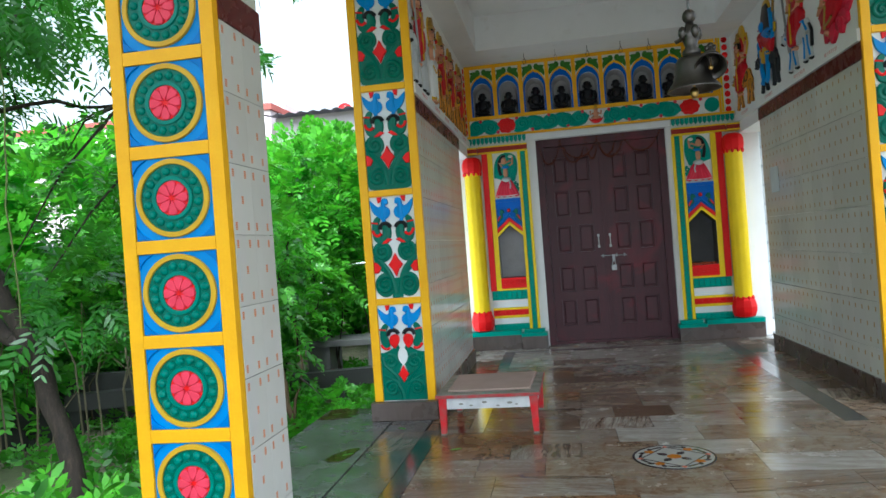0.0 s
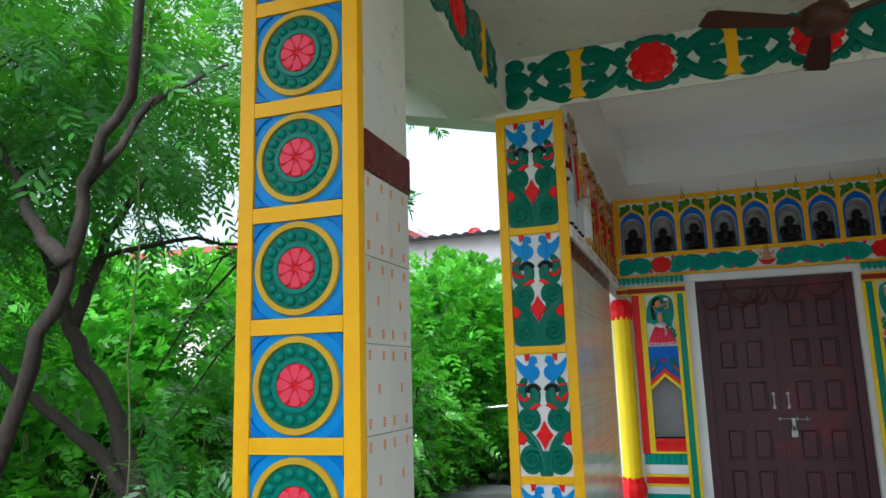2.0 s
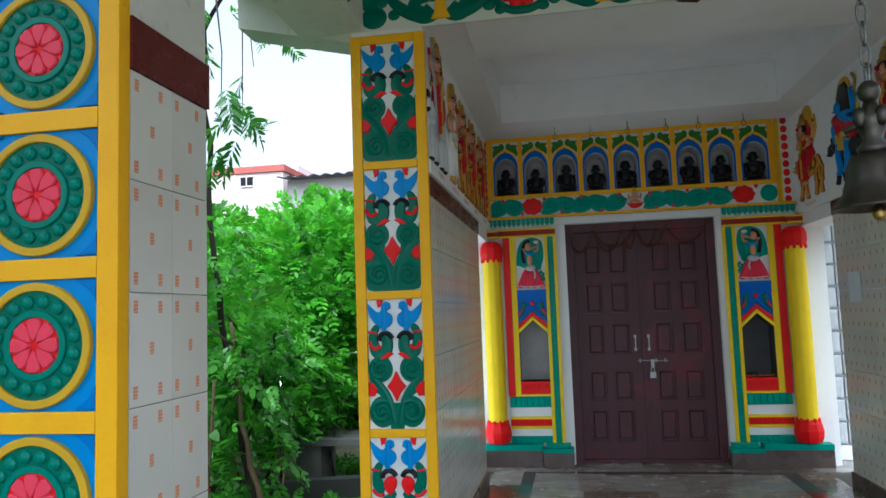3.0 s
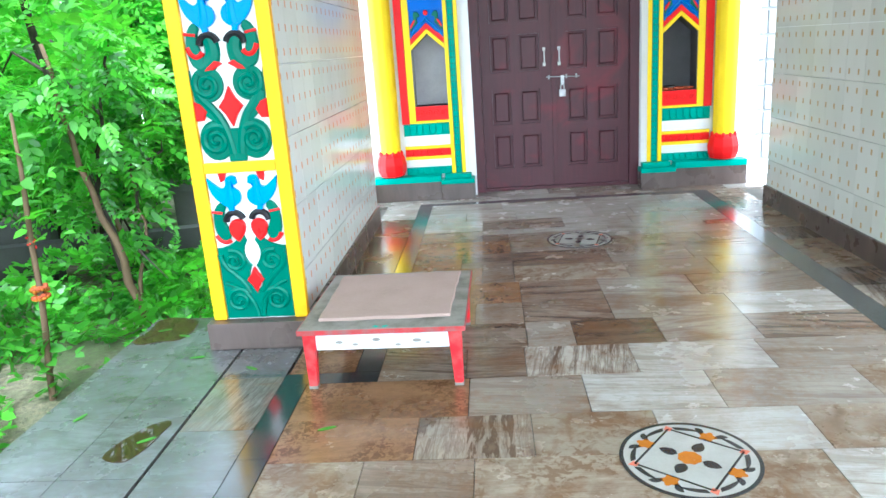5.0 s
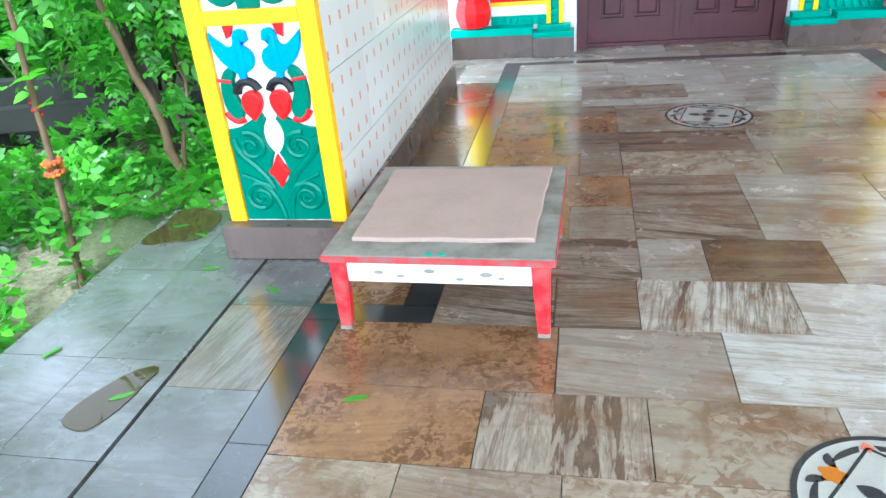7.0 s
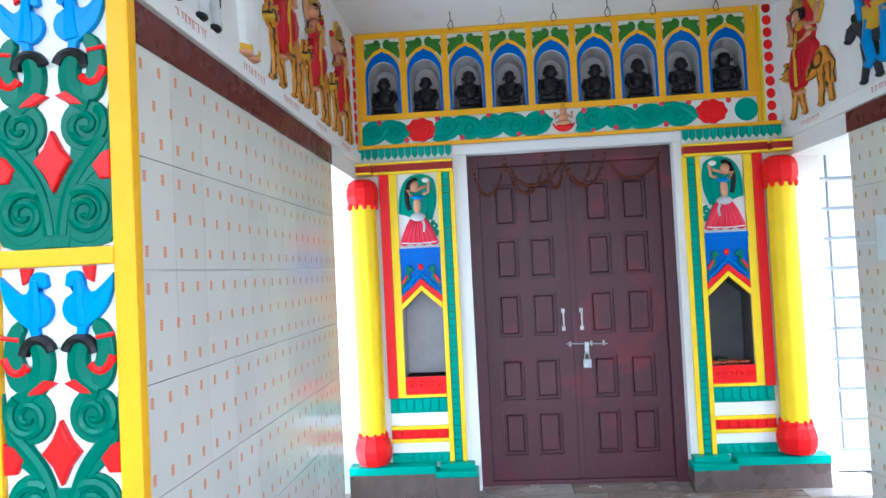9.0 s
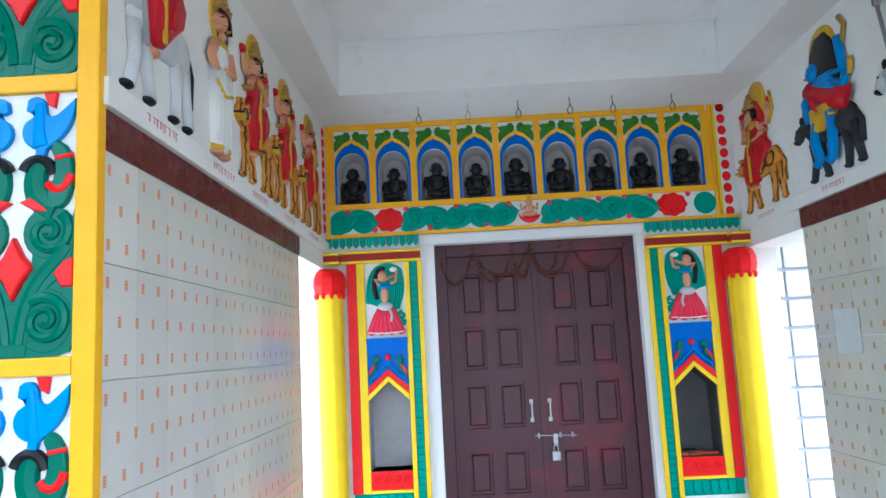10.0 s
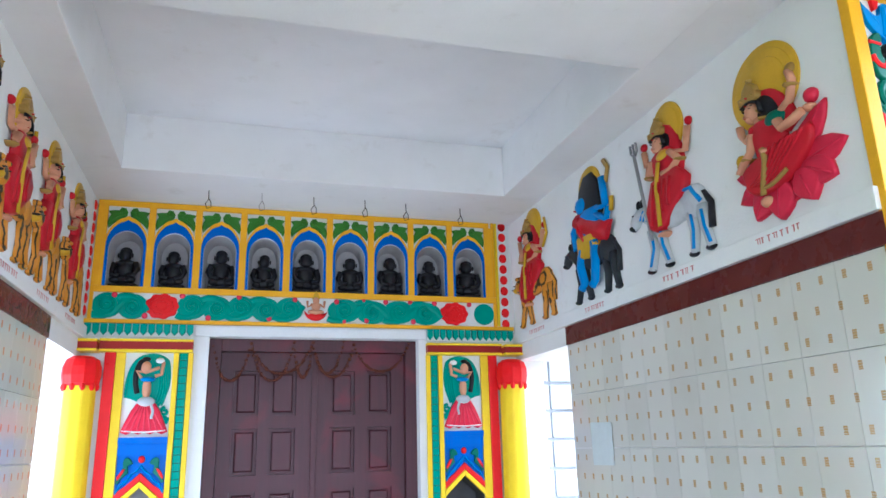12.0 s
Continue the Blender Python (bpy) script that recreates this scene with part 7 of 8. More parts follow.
    limb(bm, [(-0.09, 0.41), (-0.125, 0.38), (-0.145, 0.42), (-0.15, 0.46)], 0.028, SKIN, 0.01, 0.022)
    egg(bm, 0.105, 0.575, 0.022, 0.026, 0.022, BRASS)
    egg(bm, 0.165, 0.42, 0.026, 0.032, 0.028, PINK)
    egg(bm, 0.155, 0.375, 0.02, 0.018, 0.034, SKIN)
    egg(bm, -0.172, 0.315, 0.02, 0.03, 0.022, GOLD)
    limb(bm, [(-0.17, 0.29), (-0.165, 0.25)], 0.012, GOLD, 0.02, 0.014)
    for q in ((0.06, 0.35), (-0.125, 0.295), (0.105, 0.5), (-0.02, 0.43)):
        egg(bm, *q, 0.02, 0.01, 0.05, BRASS)
    head(bm, lambda a, b: (a, b), 1.0, BLACK, SKIN, BRASS, -0.068, 0.49)


WIDE = lambda u, v=0.95: Matrix.Diagonal((u, v, 1, 1))
WHITE_HORSE = "white horse and red-robed rider, painted wall relief"
relief(horse_rider(RED, None), on_west(5.22) @ WIDE(1.2), WHITE_HORSE)
relief(standing, on_west(5.76) @ WIDE(1.35), "standing figure in white robes, painted wall relief")
relief(tiger_rider(0.9), on_west(6.24) @ WIDE(1.32), "red-robed rider on a tiger, painted wall relief")
relief(tiger_rider(0.9), on_west(6.78) @ WIDE(1.32), "red-robed rider on a tiger, painted wall relief")
relief(tiger_rider(0.9), on_west(7.36) @ WIDE(1.32), "red-robed rider on a tiger by the wall corner, painted relief")
relief(lotus_lady, on_east(5.2) @ WIDE(1.13, 0.91), "seated figure on a pink lotus, painted wall relief")
relief(horse_rider(RED, BLUE), on_east(5.88) @ WIDE(1.25, 0.91), "red-robed rider on a white horse, painted wall relief")
relief(donkey_rider, on_east(6.64) @ WIDE(1.35), "blue-skinned rider on a black donkey, painted wall relief")
relief(tiger_rider(0.98), on_east(7.46) @ WIDE(1.42), "red-robed rider on a tiger beside the frieze, painted wall relief")

# captions on the ledges: faded strokes that cannot be read
rc = random.Random(5)
for side, ys in (("e", (5.22, 5.76, 6.24, 6.78, 7.36)), ("w", (5.25, 5.87, 6.64, 7.44))):
    for y in ys:
        bm = bmesh.new()
        u = -0.11
        while u < 0.11:
            w = rc.uniform(0.012, 0.026)
            box(bm, u, u + w, 0.024, 0.028, 0, 0.0008)
            for k in range(2):
                x = u + rc.uniform(0.002, w - 0.004)
                box(bm, x, x + 0.004, rc.uniform(0.0, 0.008), 0.024, 0, 0.0008)
            u += w + rc.uniform(0.004, 0.02)
        o = part("caption", bm, M["inkred"], None)
        o.matrix_basis = facing(XL + 0.0224 if side == "e" else XR - 0.0224, y, 2.194, side)
        tagged(o, "faded red illegible lettering on the ledge", "lettering", "captions")

# ---- the garden ----


def unit(a):
    return a / np.maximum(np.linalg.norm(a, axis=1, keepdims=True), 1e-9)


def frond_mesh(name, pos, way, length, pairs, leaf_len, leaf_wid, mat, parent, seed, droop=0.25, label=""):
    """Many feather-shaped leaves: each has a row of folded leaflets on both sides of its rib."""
    g = np.random.default_rng(seed)
    n = len(pos)
    way = unit(way)
    up = np.tile(np.array([0.0, 0.0, 1.0]), (n, 1)) + g.normal(0, 0.35, (n, 3))
    side = unit(np.cross(way, up))
    nor = np.cross(side, way)
    length = np.broadcast_to(length, (n,))
    V, t_all = [], np.linspace(0.12, 1.0, pairs)
    for t in t_all:
        base = pos + way * (length * t)[:, None] - np.array([0, 0, 1.0]) * (droop * length * t * t)[:, None]
        for s in (-1, 1):
            ll = leaf_len * (0.55 + 0.9 * math.sin(math.pi * (0.15 + 0.75 * t))) * g.uniform(0.75, 1.2, n) * (length / length.mean())
            d = unit(way * (0.55 + 0.5 * t) + side * s + nor * g.normal(0.0, 0.28, (n, 1)) - np.array([0, 0, 0.22]))
            tip = base + d * ll[:, None]
            low, high = base + d * (ll * 0.28)[:, None], base + d * (ll * 0.68)[:, None]
            across = unit(np.cross(d, nor)) * (leaf_wid * 0.5 * ll / leaf_len)[:, None]
            fold = nor * (leaf_wid * 0.18)
            V.append(np.stack([base, low + across * 0.9 + fold, high + across * 0.8 + fold, tip, high - across * 0.8 + fold, low - across * 0.9 + fold], axis=1))
    V = np.concatenate(V, axis=0).reshape(-1, 3)
    count = len(V) // 6
    me = bpy.data.meshes.new(name)
    me.vertices.add(len(V))
    me.vertices.foreach_set("co", V.ravel())
    me.loops.add(len(V))
    me.loops.foreach_set("vertex_index", np.arange(len(V), dtype=np.int32))
    me.polygons.add(count)
    me.polygons.foreach_set("loop_start", np.arange(0, len(V), 6, dtype=np.int32))
    me.polygons.foreach_set("loop_total", np.full(count, 6, dtype=np.int32))
    me.materials.append(mat)
    me.update(calc_edges=True)
    me.validate()
    ob = new(name, me)
    ob.parent = parent
    if label:
        ob["label"] = label
    return ob


def cloud_points(g, centres, radii, n):
    """Points gathered near the skins of several overlapping lumps."""
    k = g.choice(len(centres), n, p=np.array([a * b * c for a, b, c in radii]) ** 0.67 / (np.array([a * b * c for a, b, c in radii]) ** 0.67).sum())
    d = unit(g.normal(0, 1, (n, 3)))
    rad = g.uniform(0.35, 1.0, n) ** 0.45
    return np.array(centres)[k] + d * np.array(radii)[k] * rad[:, None], d


def branch(bm, pts, r0, r1, rough=0.03, seed=0):
    """A limb that bends a little between its points."""
    g = random.Random(seed)
    out = []
    for a, b in zip(pts, pts[1:]):
        a, b = Vector(a), Vector(b)
        for k in range(4):
            t = k / 4
            out.append(a.lerp(b, t) + Vector((g.uniform(-rough, rough), g.uniform(-rough, rough), g.uniform(-rough, rough))) * (1 if k else 0.4))
    out.append(Vector(pts[-1]))
    n = len(out)
    tube(bm, out, [(r0 + (r1 - r0) * (i / (n - 1)) ** 0.8) * g.uniform(0.92, 1.08) for i in range(n)], 9)
    return out


def tree(name, label, limbs, lumps, n, mat, seed, pairs=7, length=0.3, leaf=(0.065, 0.02), twigs=26, trunk_label="dark rough trunk", bark="bark"):
    th = thing(name, label, "tree")
    bm = bmesh.new()
    ends = []
    for k, (pts, r0, r1) in enumerate(limbs):
        ends += branch(bm, pts, r0, r1, 0.025, seed + k)[-6:]
    g = np.random.default_rng(seed)
    centres, radii = [l[0] for l in lumps], [l[1] for l in lumps]
    part("trunk", bm, M[bark], th, trunk_label, True)
    gr = random.Random(seed)
    bm = bmesh.new()
    for k in range(twigs):
        c = Vector(gr.choice(centres))
        ri = radii[centres.index(tuple(c))] if tuple(c) in centres else (0.6, 0.6, 0.6)
        q = c + Vector((gr.uniform(-ri[0], ri[0]), gr.uniform(-ri[1], ri[1]), gr.uniform(-ri[2], ri[2]) * 0.8))
        e = min(ends, key=lambda v: (v - q).length)
        mid = e.lerp(q, 0.5) + Vector((gr.uniform(-0.12, 0.12), gr.uniform(-0.12, 0.12), gr.uniform(0, 0.2)))
        tube(bm, [e, mid, q], [0.014, 0.009, 0.003], 5)
    part("twig_cluster", bm, M["bark"], th)
    pos, d = cloud_points(g, centres, radii, n)
    way = d + g.normal(0, 0.7, (n, 3)) - np.array([0, 0, 0.35])
    frond_mesh("crown", pos, way, g.uniform(0.6, 1.25, n) * length, pairs, leaf[0], leaf[1], mat, th, seed + 9)
    return th


tree("neem_tree", "slim leaning neem tree with a dark trunk and feathery leaves", [
    ([(-3.62, 3.3, -0.75), (-3.53, 3.3, 0.24), (-3.35, 3.3, 0.78), (-3.14, 3.3, 1.38), (-2.92, 3.3, 1.87), (-2.83, 3.3, 2.33), (-2.58, 3.3, 2.74), (-2.3, 3.1, 3.5)], 0.06, 0.022),
    ([(-3.56, 3.3, -0.2), (-3.75, 3.25, 0.4), (-4.1, 3.2, 1.1), (-4.5, 3.3, 2.1)], 0.05, 0.015),
    ([(-2.9, 3.3, 1.95), (-3.15, 3.35, 2.15), (-3.6, 3.5, 2.6), (-4.0, 3.5, 3.1)], 0.045, 0.014),
    ([(-2.83, 3.3, 2.33), (-2.75, 3.6, 2.8), (-2.7, 4.2, 3.3)], 0.03, 0.01)],
    [((-3.9, 3.4, 3.3), (1.1, 1.0, 0.7)), ((-4.6, 3.2, 2.5), (0.8, 0.8, 0.6)), ((-3.3, 4.0, 3.0), (0.7, 0.7, 0.45)), ((-4.9, 3.9, 3.7), (1.0, 1.0, 0.7))],
    1550, M["leaf_dark"], 11)
tree("neem_tree", "forked neem tree with dark limbs and hanging foliage", [
    ([(-3.28, 4.7, -0.75), (-3.37, 4.7, -0.14), (-3.62, 4.7, 0.62), (-3.98, 4.7, 1.34), (-4.33, 4.7, 1.79), (-4.63, 4.7, 2.4), (-5.0, 4.7, 2.9), (-5.2, 4.9, 3.8)], 0.085, 0.03),
    ([(-3.58, 4.7, 0.55), (-4.1, 4.72, 0.96), (-4.49, 4.75, 1.19), (-5.0, 4.8, 1.45), (-5.45, 4.9, 1.69), (-6.2, 5.1, 2.1)], 0.06, 0.025),
    ([(-4.33, 4.7, 1.79), (-4.25, 4.8, 2.2), (-4.2, 4.9, 2.55), (-3.9, 5.0, 3.0), (-3.6, 5.2, 3.4)], 0.055, 0.016),
    ([(-4.25, 4.8, 2.3), (-3.6, 5.1, 2.45), (-3.1, 5.4, 2.4), (-2.8, 5.6, 2.1)], 0.022, 0.006)],
    [((-5.2, 4.9, 3.6), (1.2, 1.2, 0.9)), ((-3.7, 5.2, 3.5), (1.0, 1.0, 0.6)), ((-6.3, 5.2, 2.3), (1.0, 1.0, 0.8)), ((-4.6, 5.6, 4.4), (1.3, 1.2, 0.8)), ((-3.3, 4.9, 1.0), (0.45, 0.45, 0.4)), ((-3.2, 5.2, 2.0), (0.4, 0.4, 0.3)), ((-4.8, 5.1, 2.75), (0.9, 0.7, 0.4))],
    2150, M["leaf_dark"], 23)
tree("sapling", "slender young tree with bright feathery leaves beside the platform", [
    ([(-3.0, 7.65, -0.8), (-2.93, 7.3, -0.4), (-3.0, 7.2, 0.4), (-3.15, 7.1, 1.4), (-3.1, 6.8, 2.6), (-2.8, 6.2, 3.7), (-2.3, 5.7, 3.9)], 0.05, 0.012),
    ([(-2.98, 7.2, 0.3), (-2.7, 7.0, 0.9), (-2.45, 6.8, 1.4)], 0.022, 0.008)],
    [((-3.2, 7.2, 1.3), (0.7, 0.7, 0.5)), ((-2.6, 6.9, 1.0), (0.4, 0.4, 0.4)), ((-3.1, 6.9, 2.1), (0.4, 0.4, 0.25)), ((-3.4, 7.6, 0.6), (0.6, 0.6, 0.5))],
    430, M["leaf_light"], 31, 7, 0.26, (0.056, 0.026), 2)
# fronds that hang from the overhanging bough against the sky
g = np.random.default_rng(77)
bough = bpy.data.objects["sapling"]
hp = np.array([(-2.35, 5.6, 3.65), (-2.2, 5.6, 3.35), (-2.28, 5.65, 3.1), (-2.12, 5.5, 3.05), (-2.25, 5.5, 2.85), (-2.05, 5.55, 3.4), (-2.4, 5.6, 3.3), (-2.18, 5.6, 2.75), (-2.3, 5.6, 2.6)])
hp = np.repeat(hp, 2, axis=0) + g.normal(0, 0.1, (18, 3))
frond_mesh("hanging_frond", hp, np.array([0.25, -0.1, -1.0]) + g.normal(0, 0.6, (18, 3)), g.uniform(0.18, 0.32, 18), 9, 0.085, 0.02, M["leaf_dark"], bough, 5, 0.1, "hanging neem leaves")
bm = bmesh.new()
for a, b in (((-2.3, 5.7, 3.9), (-2.2, 5.6, 2.8)), ((-2.3, 5.7, 3.9), (-2.08, 5.52, 3.1)), ((-2.5, 5.8, 3.8), (-2.36, 5.6, 2.7))):
    tube(bm, [a, Vector(a).lerp(Vector(b), 0.5) + Vector((0.03, 0, 0.05)), b], [0.008, 0.005, 0.003], 5)
part("twig_cluster", bm, M["bark"], bough)


def bush(label, lumps, n, mat, seed, pairs=5, length=0.24, leaf=(0.062, 0.036), stems=12):
    th = thing("bush", label, "bush", "garden bushes")
    g, gr = np.random.default_rng(seed), random.Random(seed)
    centres, radii = [l[0] for l in lumps], [l[1] for l in lumps]
    bm = bmesh.new()
    for k in range(stems):
        i = gr.randrange(len(centres))
        c, q = centres[i], radii[i]
        top = (c[0] + gr.uniform(-0.6, 0.6) * q[0], c[1] + gr.uniform(-0.6, 0.6) * q[1], c[2] + gr.uniform(-0.2, 0.5) * q[2])
        foot = (c[0] + gr.uniform(-0.3, 0.3), c[1] + gr.uniform(-0.3, 0.3), ground_z - 0.2)
        branch(bm, [foot, ((foot[0] + top[0]) / 2 + gr.uniform(-0.12, 0.12), (foot[1] + top[1]) / 2, (foot[2] + top[2]) / 2), top], gr.uniform(0.012, 0.026), 0.004, 0.03, seed + k)
    part("stem_cluster", bm, M["bark"], th, "", True)
    pos, d = cloud_points(g, centres, radii, n)
    pos[:, 2] = np.maximum(pos[:, 2], ground_z + 0.05)
    way = d + g.normal(0, 0.6, (n, 3)) + np.array([0, 0, 0.25])
    frond_mesh("foliage", pos, way, g.uniform(0.6, 1.3, n) * length, pairs, leaf[0], leaf[1], mat, th, seed + 3)
    return th


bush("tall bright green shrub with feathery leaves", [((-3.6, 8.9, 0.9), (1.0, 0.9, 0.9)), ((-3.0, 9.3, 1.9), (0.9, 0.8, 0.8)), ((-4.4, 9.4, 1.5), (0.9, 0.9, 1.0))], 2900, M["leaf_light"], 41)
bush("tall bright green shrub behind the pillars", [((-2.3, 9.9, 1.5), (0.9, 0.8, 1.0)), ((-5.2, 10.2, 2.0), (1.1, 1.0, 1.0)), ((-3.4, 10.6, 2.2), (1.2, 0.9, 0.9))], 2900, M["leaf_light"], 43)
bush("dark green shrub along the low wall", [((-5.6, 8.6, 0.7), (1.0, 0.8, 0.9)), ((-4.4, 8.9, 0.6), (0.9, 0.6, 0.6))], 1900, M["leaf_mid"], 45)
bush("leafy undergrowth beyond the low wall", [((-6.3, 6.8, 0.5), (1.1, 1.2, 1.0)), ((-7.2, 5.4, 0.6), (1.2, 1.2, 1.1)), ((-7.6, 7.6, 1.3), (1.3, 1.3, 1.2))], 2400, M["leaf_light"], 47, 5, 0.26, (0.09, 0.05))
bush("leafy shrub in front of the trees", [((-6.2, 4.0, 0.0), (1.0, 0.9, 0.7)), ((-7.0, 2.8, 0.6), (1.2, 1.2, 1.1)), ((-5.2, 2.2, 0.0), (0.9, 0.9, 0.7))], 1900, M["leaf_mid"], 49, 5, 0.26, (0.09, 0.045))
bush("low leafy weeds by the platform", [((-2.3, 7.2, -0.5), (0.5, 0.5, 0.28)), ((-2.1, 6.2, -0.55), (0.22, 0.4, 0.12)), ((-3.6, 6.6, -0.5), (0.7, 0.5, 0.2)), ((-3.2, 7.5, -0.45), (0.8, 0.5, 0.26)), ((-2.9, 4.9, -0.5), (0.4, 0.5, 0.2))], 900, M["leaf_light"], 51, 4, 0.13, (0.05, 0.028), 8)
bush("broad-leaved plant growing by the pillars", [((-2.6, 3.6, -0.3), (0.35, 0.35, 0.25)), ((-2.9, 2.9, -0.35), (0.4, 0.4, 0.25))], 150, M["leaf_light"], 53, 4, 0.2, (0.075, 0.032), 5)

tree("sapling", "thin leaning sapling with small leaves by the platform", [
    ([(-2.5, 6.8, -0.75), (-2.62, 6.75, -0.1), (-2.74, 6.65, 0.6), (-2.8, 6.6, 1.4)], 0.036, 0.014), ([(-2.56, 6.77, -0.4), (-2.5, 6.9, 0.0), (-2.58, 7.0, 0.5)], 0.018, 0.007)],
    [((-2.8, 6.6, 1.3), (0.4, 0.4, 0.5)), ((-2.65, 6.75, 0.3), (0.35, 0.35, 0.35))], 80, M["leaf_mid"], 83, 5, 0.2, (0.06, 0.032), 8, "thin brown stem", "youngbark")
tree("sapling", "thin upright sapling among the weeds", [
    ([(-3.4, 8.3, -0.75), (-3.5, 8.2, 0.2), (-3.45, 8.1, 1.3)], 0.03, 0.012)],
    [((-3.45, 8.1, 1.2), (0.45, 0.45, 0.5))], 80, M["leaf_mid"], 85, 5, 0.2, (0.06, 0.032), 6, "thin brown stem", "youngbark")

# taller, further trees that close the view
def far_clump(label, lumps, n, seed, mat, size=(0.16, 0.09), pairs=4):
    th = thing("tree", label, "tree", "trees behind the garden")
    g, gr = np.random.default_rng(seed), random.Random(seed)
    bm = bmesh.new()
    for c, q in lumps:
        branch(bm, [(c[0] + gr.uniform(-0.5, 0.5), c[1], ground_z - 0.2), (c[0] + gr.uniform(-0.3, 0.3), c[1], c[2] * 0.5), (c[0], c[1], c[2] + q[2] * 0.3)], 0.12, 0.03, 0.06, seed)
    part("trunk", bm, M["bark"], th, "", True)
    pos, d = cloud_points(g, [l[0] for l in lumps], [l[1] for l in lumps], n)
    frond_mesh("crown", pos, d + g.normal(0, 0.7, (n, 3)), g.uniform(0.6, 1.3, n) * 0.45, pairs, size[0], size[1], mat, th, seed + 3)
    return th


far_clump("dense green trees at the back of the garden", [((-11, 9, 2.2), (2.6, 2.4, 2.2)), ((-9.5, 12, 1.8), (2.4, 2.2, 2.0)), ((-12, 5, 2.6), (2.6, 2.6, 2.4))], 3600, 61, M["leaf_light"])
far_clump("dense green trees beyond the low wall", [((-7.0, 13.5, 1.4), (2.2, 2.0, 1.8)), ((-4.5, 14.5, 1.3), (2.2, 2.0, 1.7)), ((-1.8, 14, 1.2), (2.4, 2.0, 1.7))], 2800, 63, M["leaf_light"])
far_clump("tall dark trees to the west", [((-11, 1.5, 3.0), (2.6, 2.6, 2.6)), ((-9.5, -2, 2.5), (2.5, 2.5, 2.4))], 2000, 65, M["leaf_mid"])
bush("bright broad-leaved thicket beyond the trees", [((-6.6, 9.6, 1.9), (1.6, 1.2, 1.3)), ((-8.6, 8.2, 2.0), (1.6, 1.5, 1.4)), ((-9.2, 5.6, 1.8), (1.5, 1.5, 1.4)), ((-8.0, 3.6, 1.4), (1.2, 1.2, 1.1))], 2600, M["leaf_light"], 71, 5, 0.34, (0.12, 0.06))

# thin climber that hangs from the neem
bm = bmesh.new()
gr = random.Random(3)
tube(bm, [(-2.8 + 0.012 * math.sin(k * 0.9) + gr.uniform(-0.008, 0.008), 3.62 + gr.uniform(-0.01, 0.01), 3.5 - 0.165 * k) for k in range(17)], 0.005, 5)
tagged(part("hanging_vine", bm, M["vinestem"], None), "thin green climber hanging from the neem bough", "vine")
# pale dry canes among the bushes
gr = random.Random(12)
canes = bmesh.new()
for k in range(70):
    x, y = gr.uniform(-6.8, -4.4), gr.uniform(4.6, 8.2)
    h = gr.uniform(0.7, 1.7)
    tube(canes, [(x, y, ground_z - 0.1), (x + gr.uniform(-0.15, 0.15), y, ground_z + h * 0.5), (x + gr.uniform(-0.4, 0.4), y + gr.uniform(-0.2, 0.2), ground_z + h)], [0.011, 0.009, 0.004], 5)
tagged(part("dry_canes", canes, M["cane"], None), "pale dry canes standing among the bushes", "canes", "", "stuff")

# ground cover
g = np.random.default_rng(5)
n = 5200
px = np.stack([-1.75 - 7.5 * g.random(n) ** 1.5, 1.0 + 9.5 * g.random(n), np.zeros(n)], axis=1)
px[:, 2] = [ground_z + 0.22 * max(0.0, 1 - math.hypot(x, y - 3) / 40) * noise.noise((x * 0.35, y * 0.35, 0)) if x < -2.3 else ground_z for x, y, _ in px]
keep = np.array([noise.noise((x * 0.9, y * 0.9, 7)) > 0.0 for x, y, _ in px])
px = px[keep]
ob = frond_mesh("weeds", px, np.stack([g.normal(0, 0.6, len(px)), g.normal(0, 0.6, len(px)), np.ones(len(px))], axis=1), g.uniform(0.08, 0.3, len(px)), 4, 0.055, 0.026, M["leaf_mid"], None, 8, 0.2)
tagged(ob, "low green weeds and grass on the garden soil", "weeds", "", "stuff")

# low dark garden wall and rail
gw = thing("garden_wall", "low dark mossy concrete garden wall", "wall")
def wall_run(a, b, z0, z1, t, name, mat, parent):
    a, b = Vector(a), Vector(b)
    d = (b - a).normalized()
    s = Vector((-d.y, d.x)) * t / 2
    bm = bmesh.new()
    q = [a + s, b + s, b - s, a - s]
    lo, hi = [bm.verts.new((p.x, p.y, z0)) for p in q], [bm.verts.new((p.x, p.y, z1)) for p in q]
    for i in range(4):
        bm.faces.new((lo[i], lo[(i + 1) % 4], hi[(i + 1) % 4], hi[i]))
    bm.faces.new(hi)
    bm.faces.new(lo[::-1])
    return part(name, bm, mat, parent)


wall_run((-5.9, 2.5), (-5.5, 7.2), ground_z - 0.3, -0.22, 0.16, "wall_run", M["concrete"], gw)
wall_run((-6.8, 7.5), (-3.9, 7.98), ground_z - 0.3, -0.03, 0.16, "wall_run", M["concrete"], gw)
rail = thing("garden_rail", "dark concrete rail on short posts", "railing")
wall_run((-5.4, 7.3), (-1.75, 8.3), -0.36, -0.18, 0.14, "rail_beam", M["concrete"], rail)
for k in range(6):
    t = k / 5
    x, y = -5.3 + 3.5 * t, 7.33 + 0.95 * t
    part("post", boxes((x - 0.06, x + 0.06, y - 0.06, y + 0.06, ground_z - 0.3, -0.361)), M["concrete"], rail)
st = thing("stone_slab", "grey stone slab laid on two blocks in the garden", "slab")
part("top", boxes((-3.3, -2.0, 8.9, 9.5, -0.02, 0.06), bev=0.01), M["slabgrey"], st)
part("block", boxes((-3.2, -2.9, 8.95, 9.45, ground_z - 0.3, -0.02)), M["slabgrey"], st)
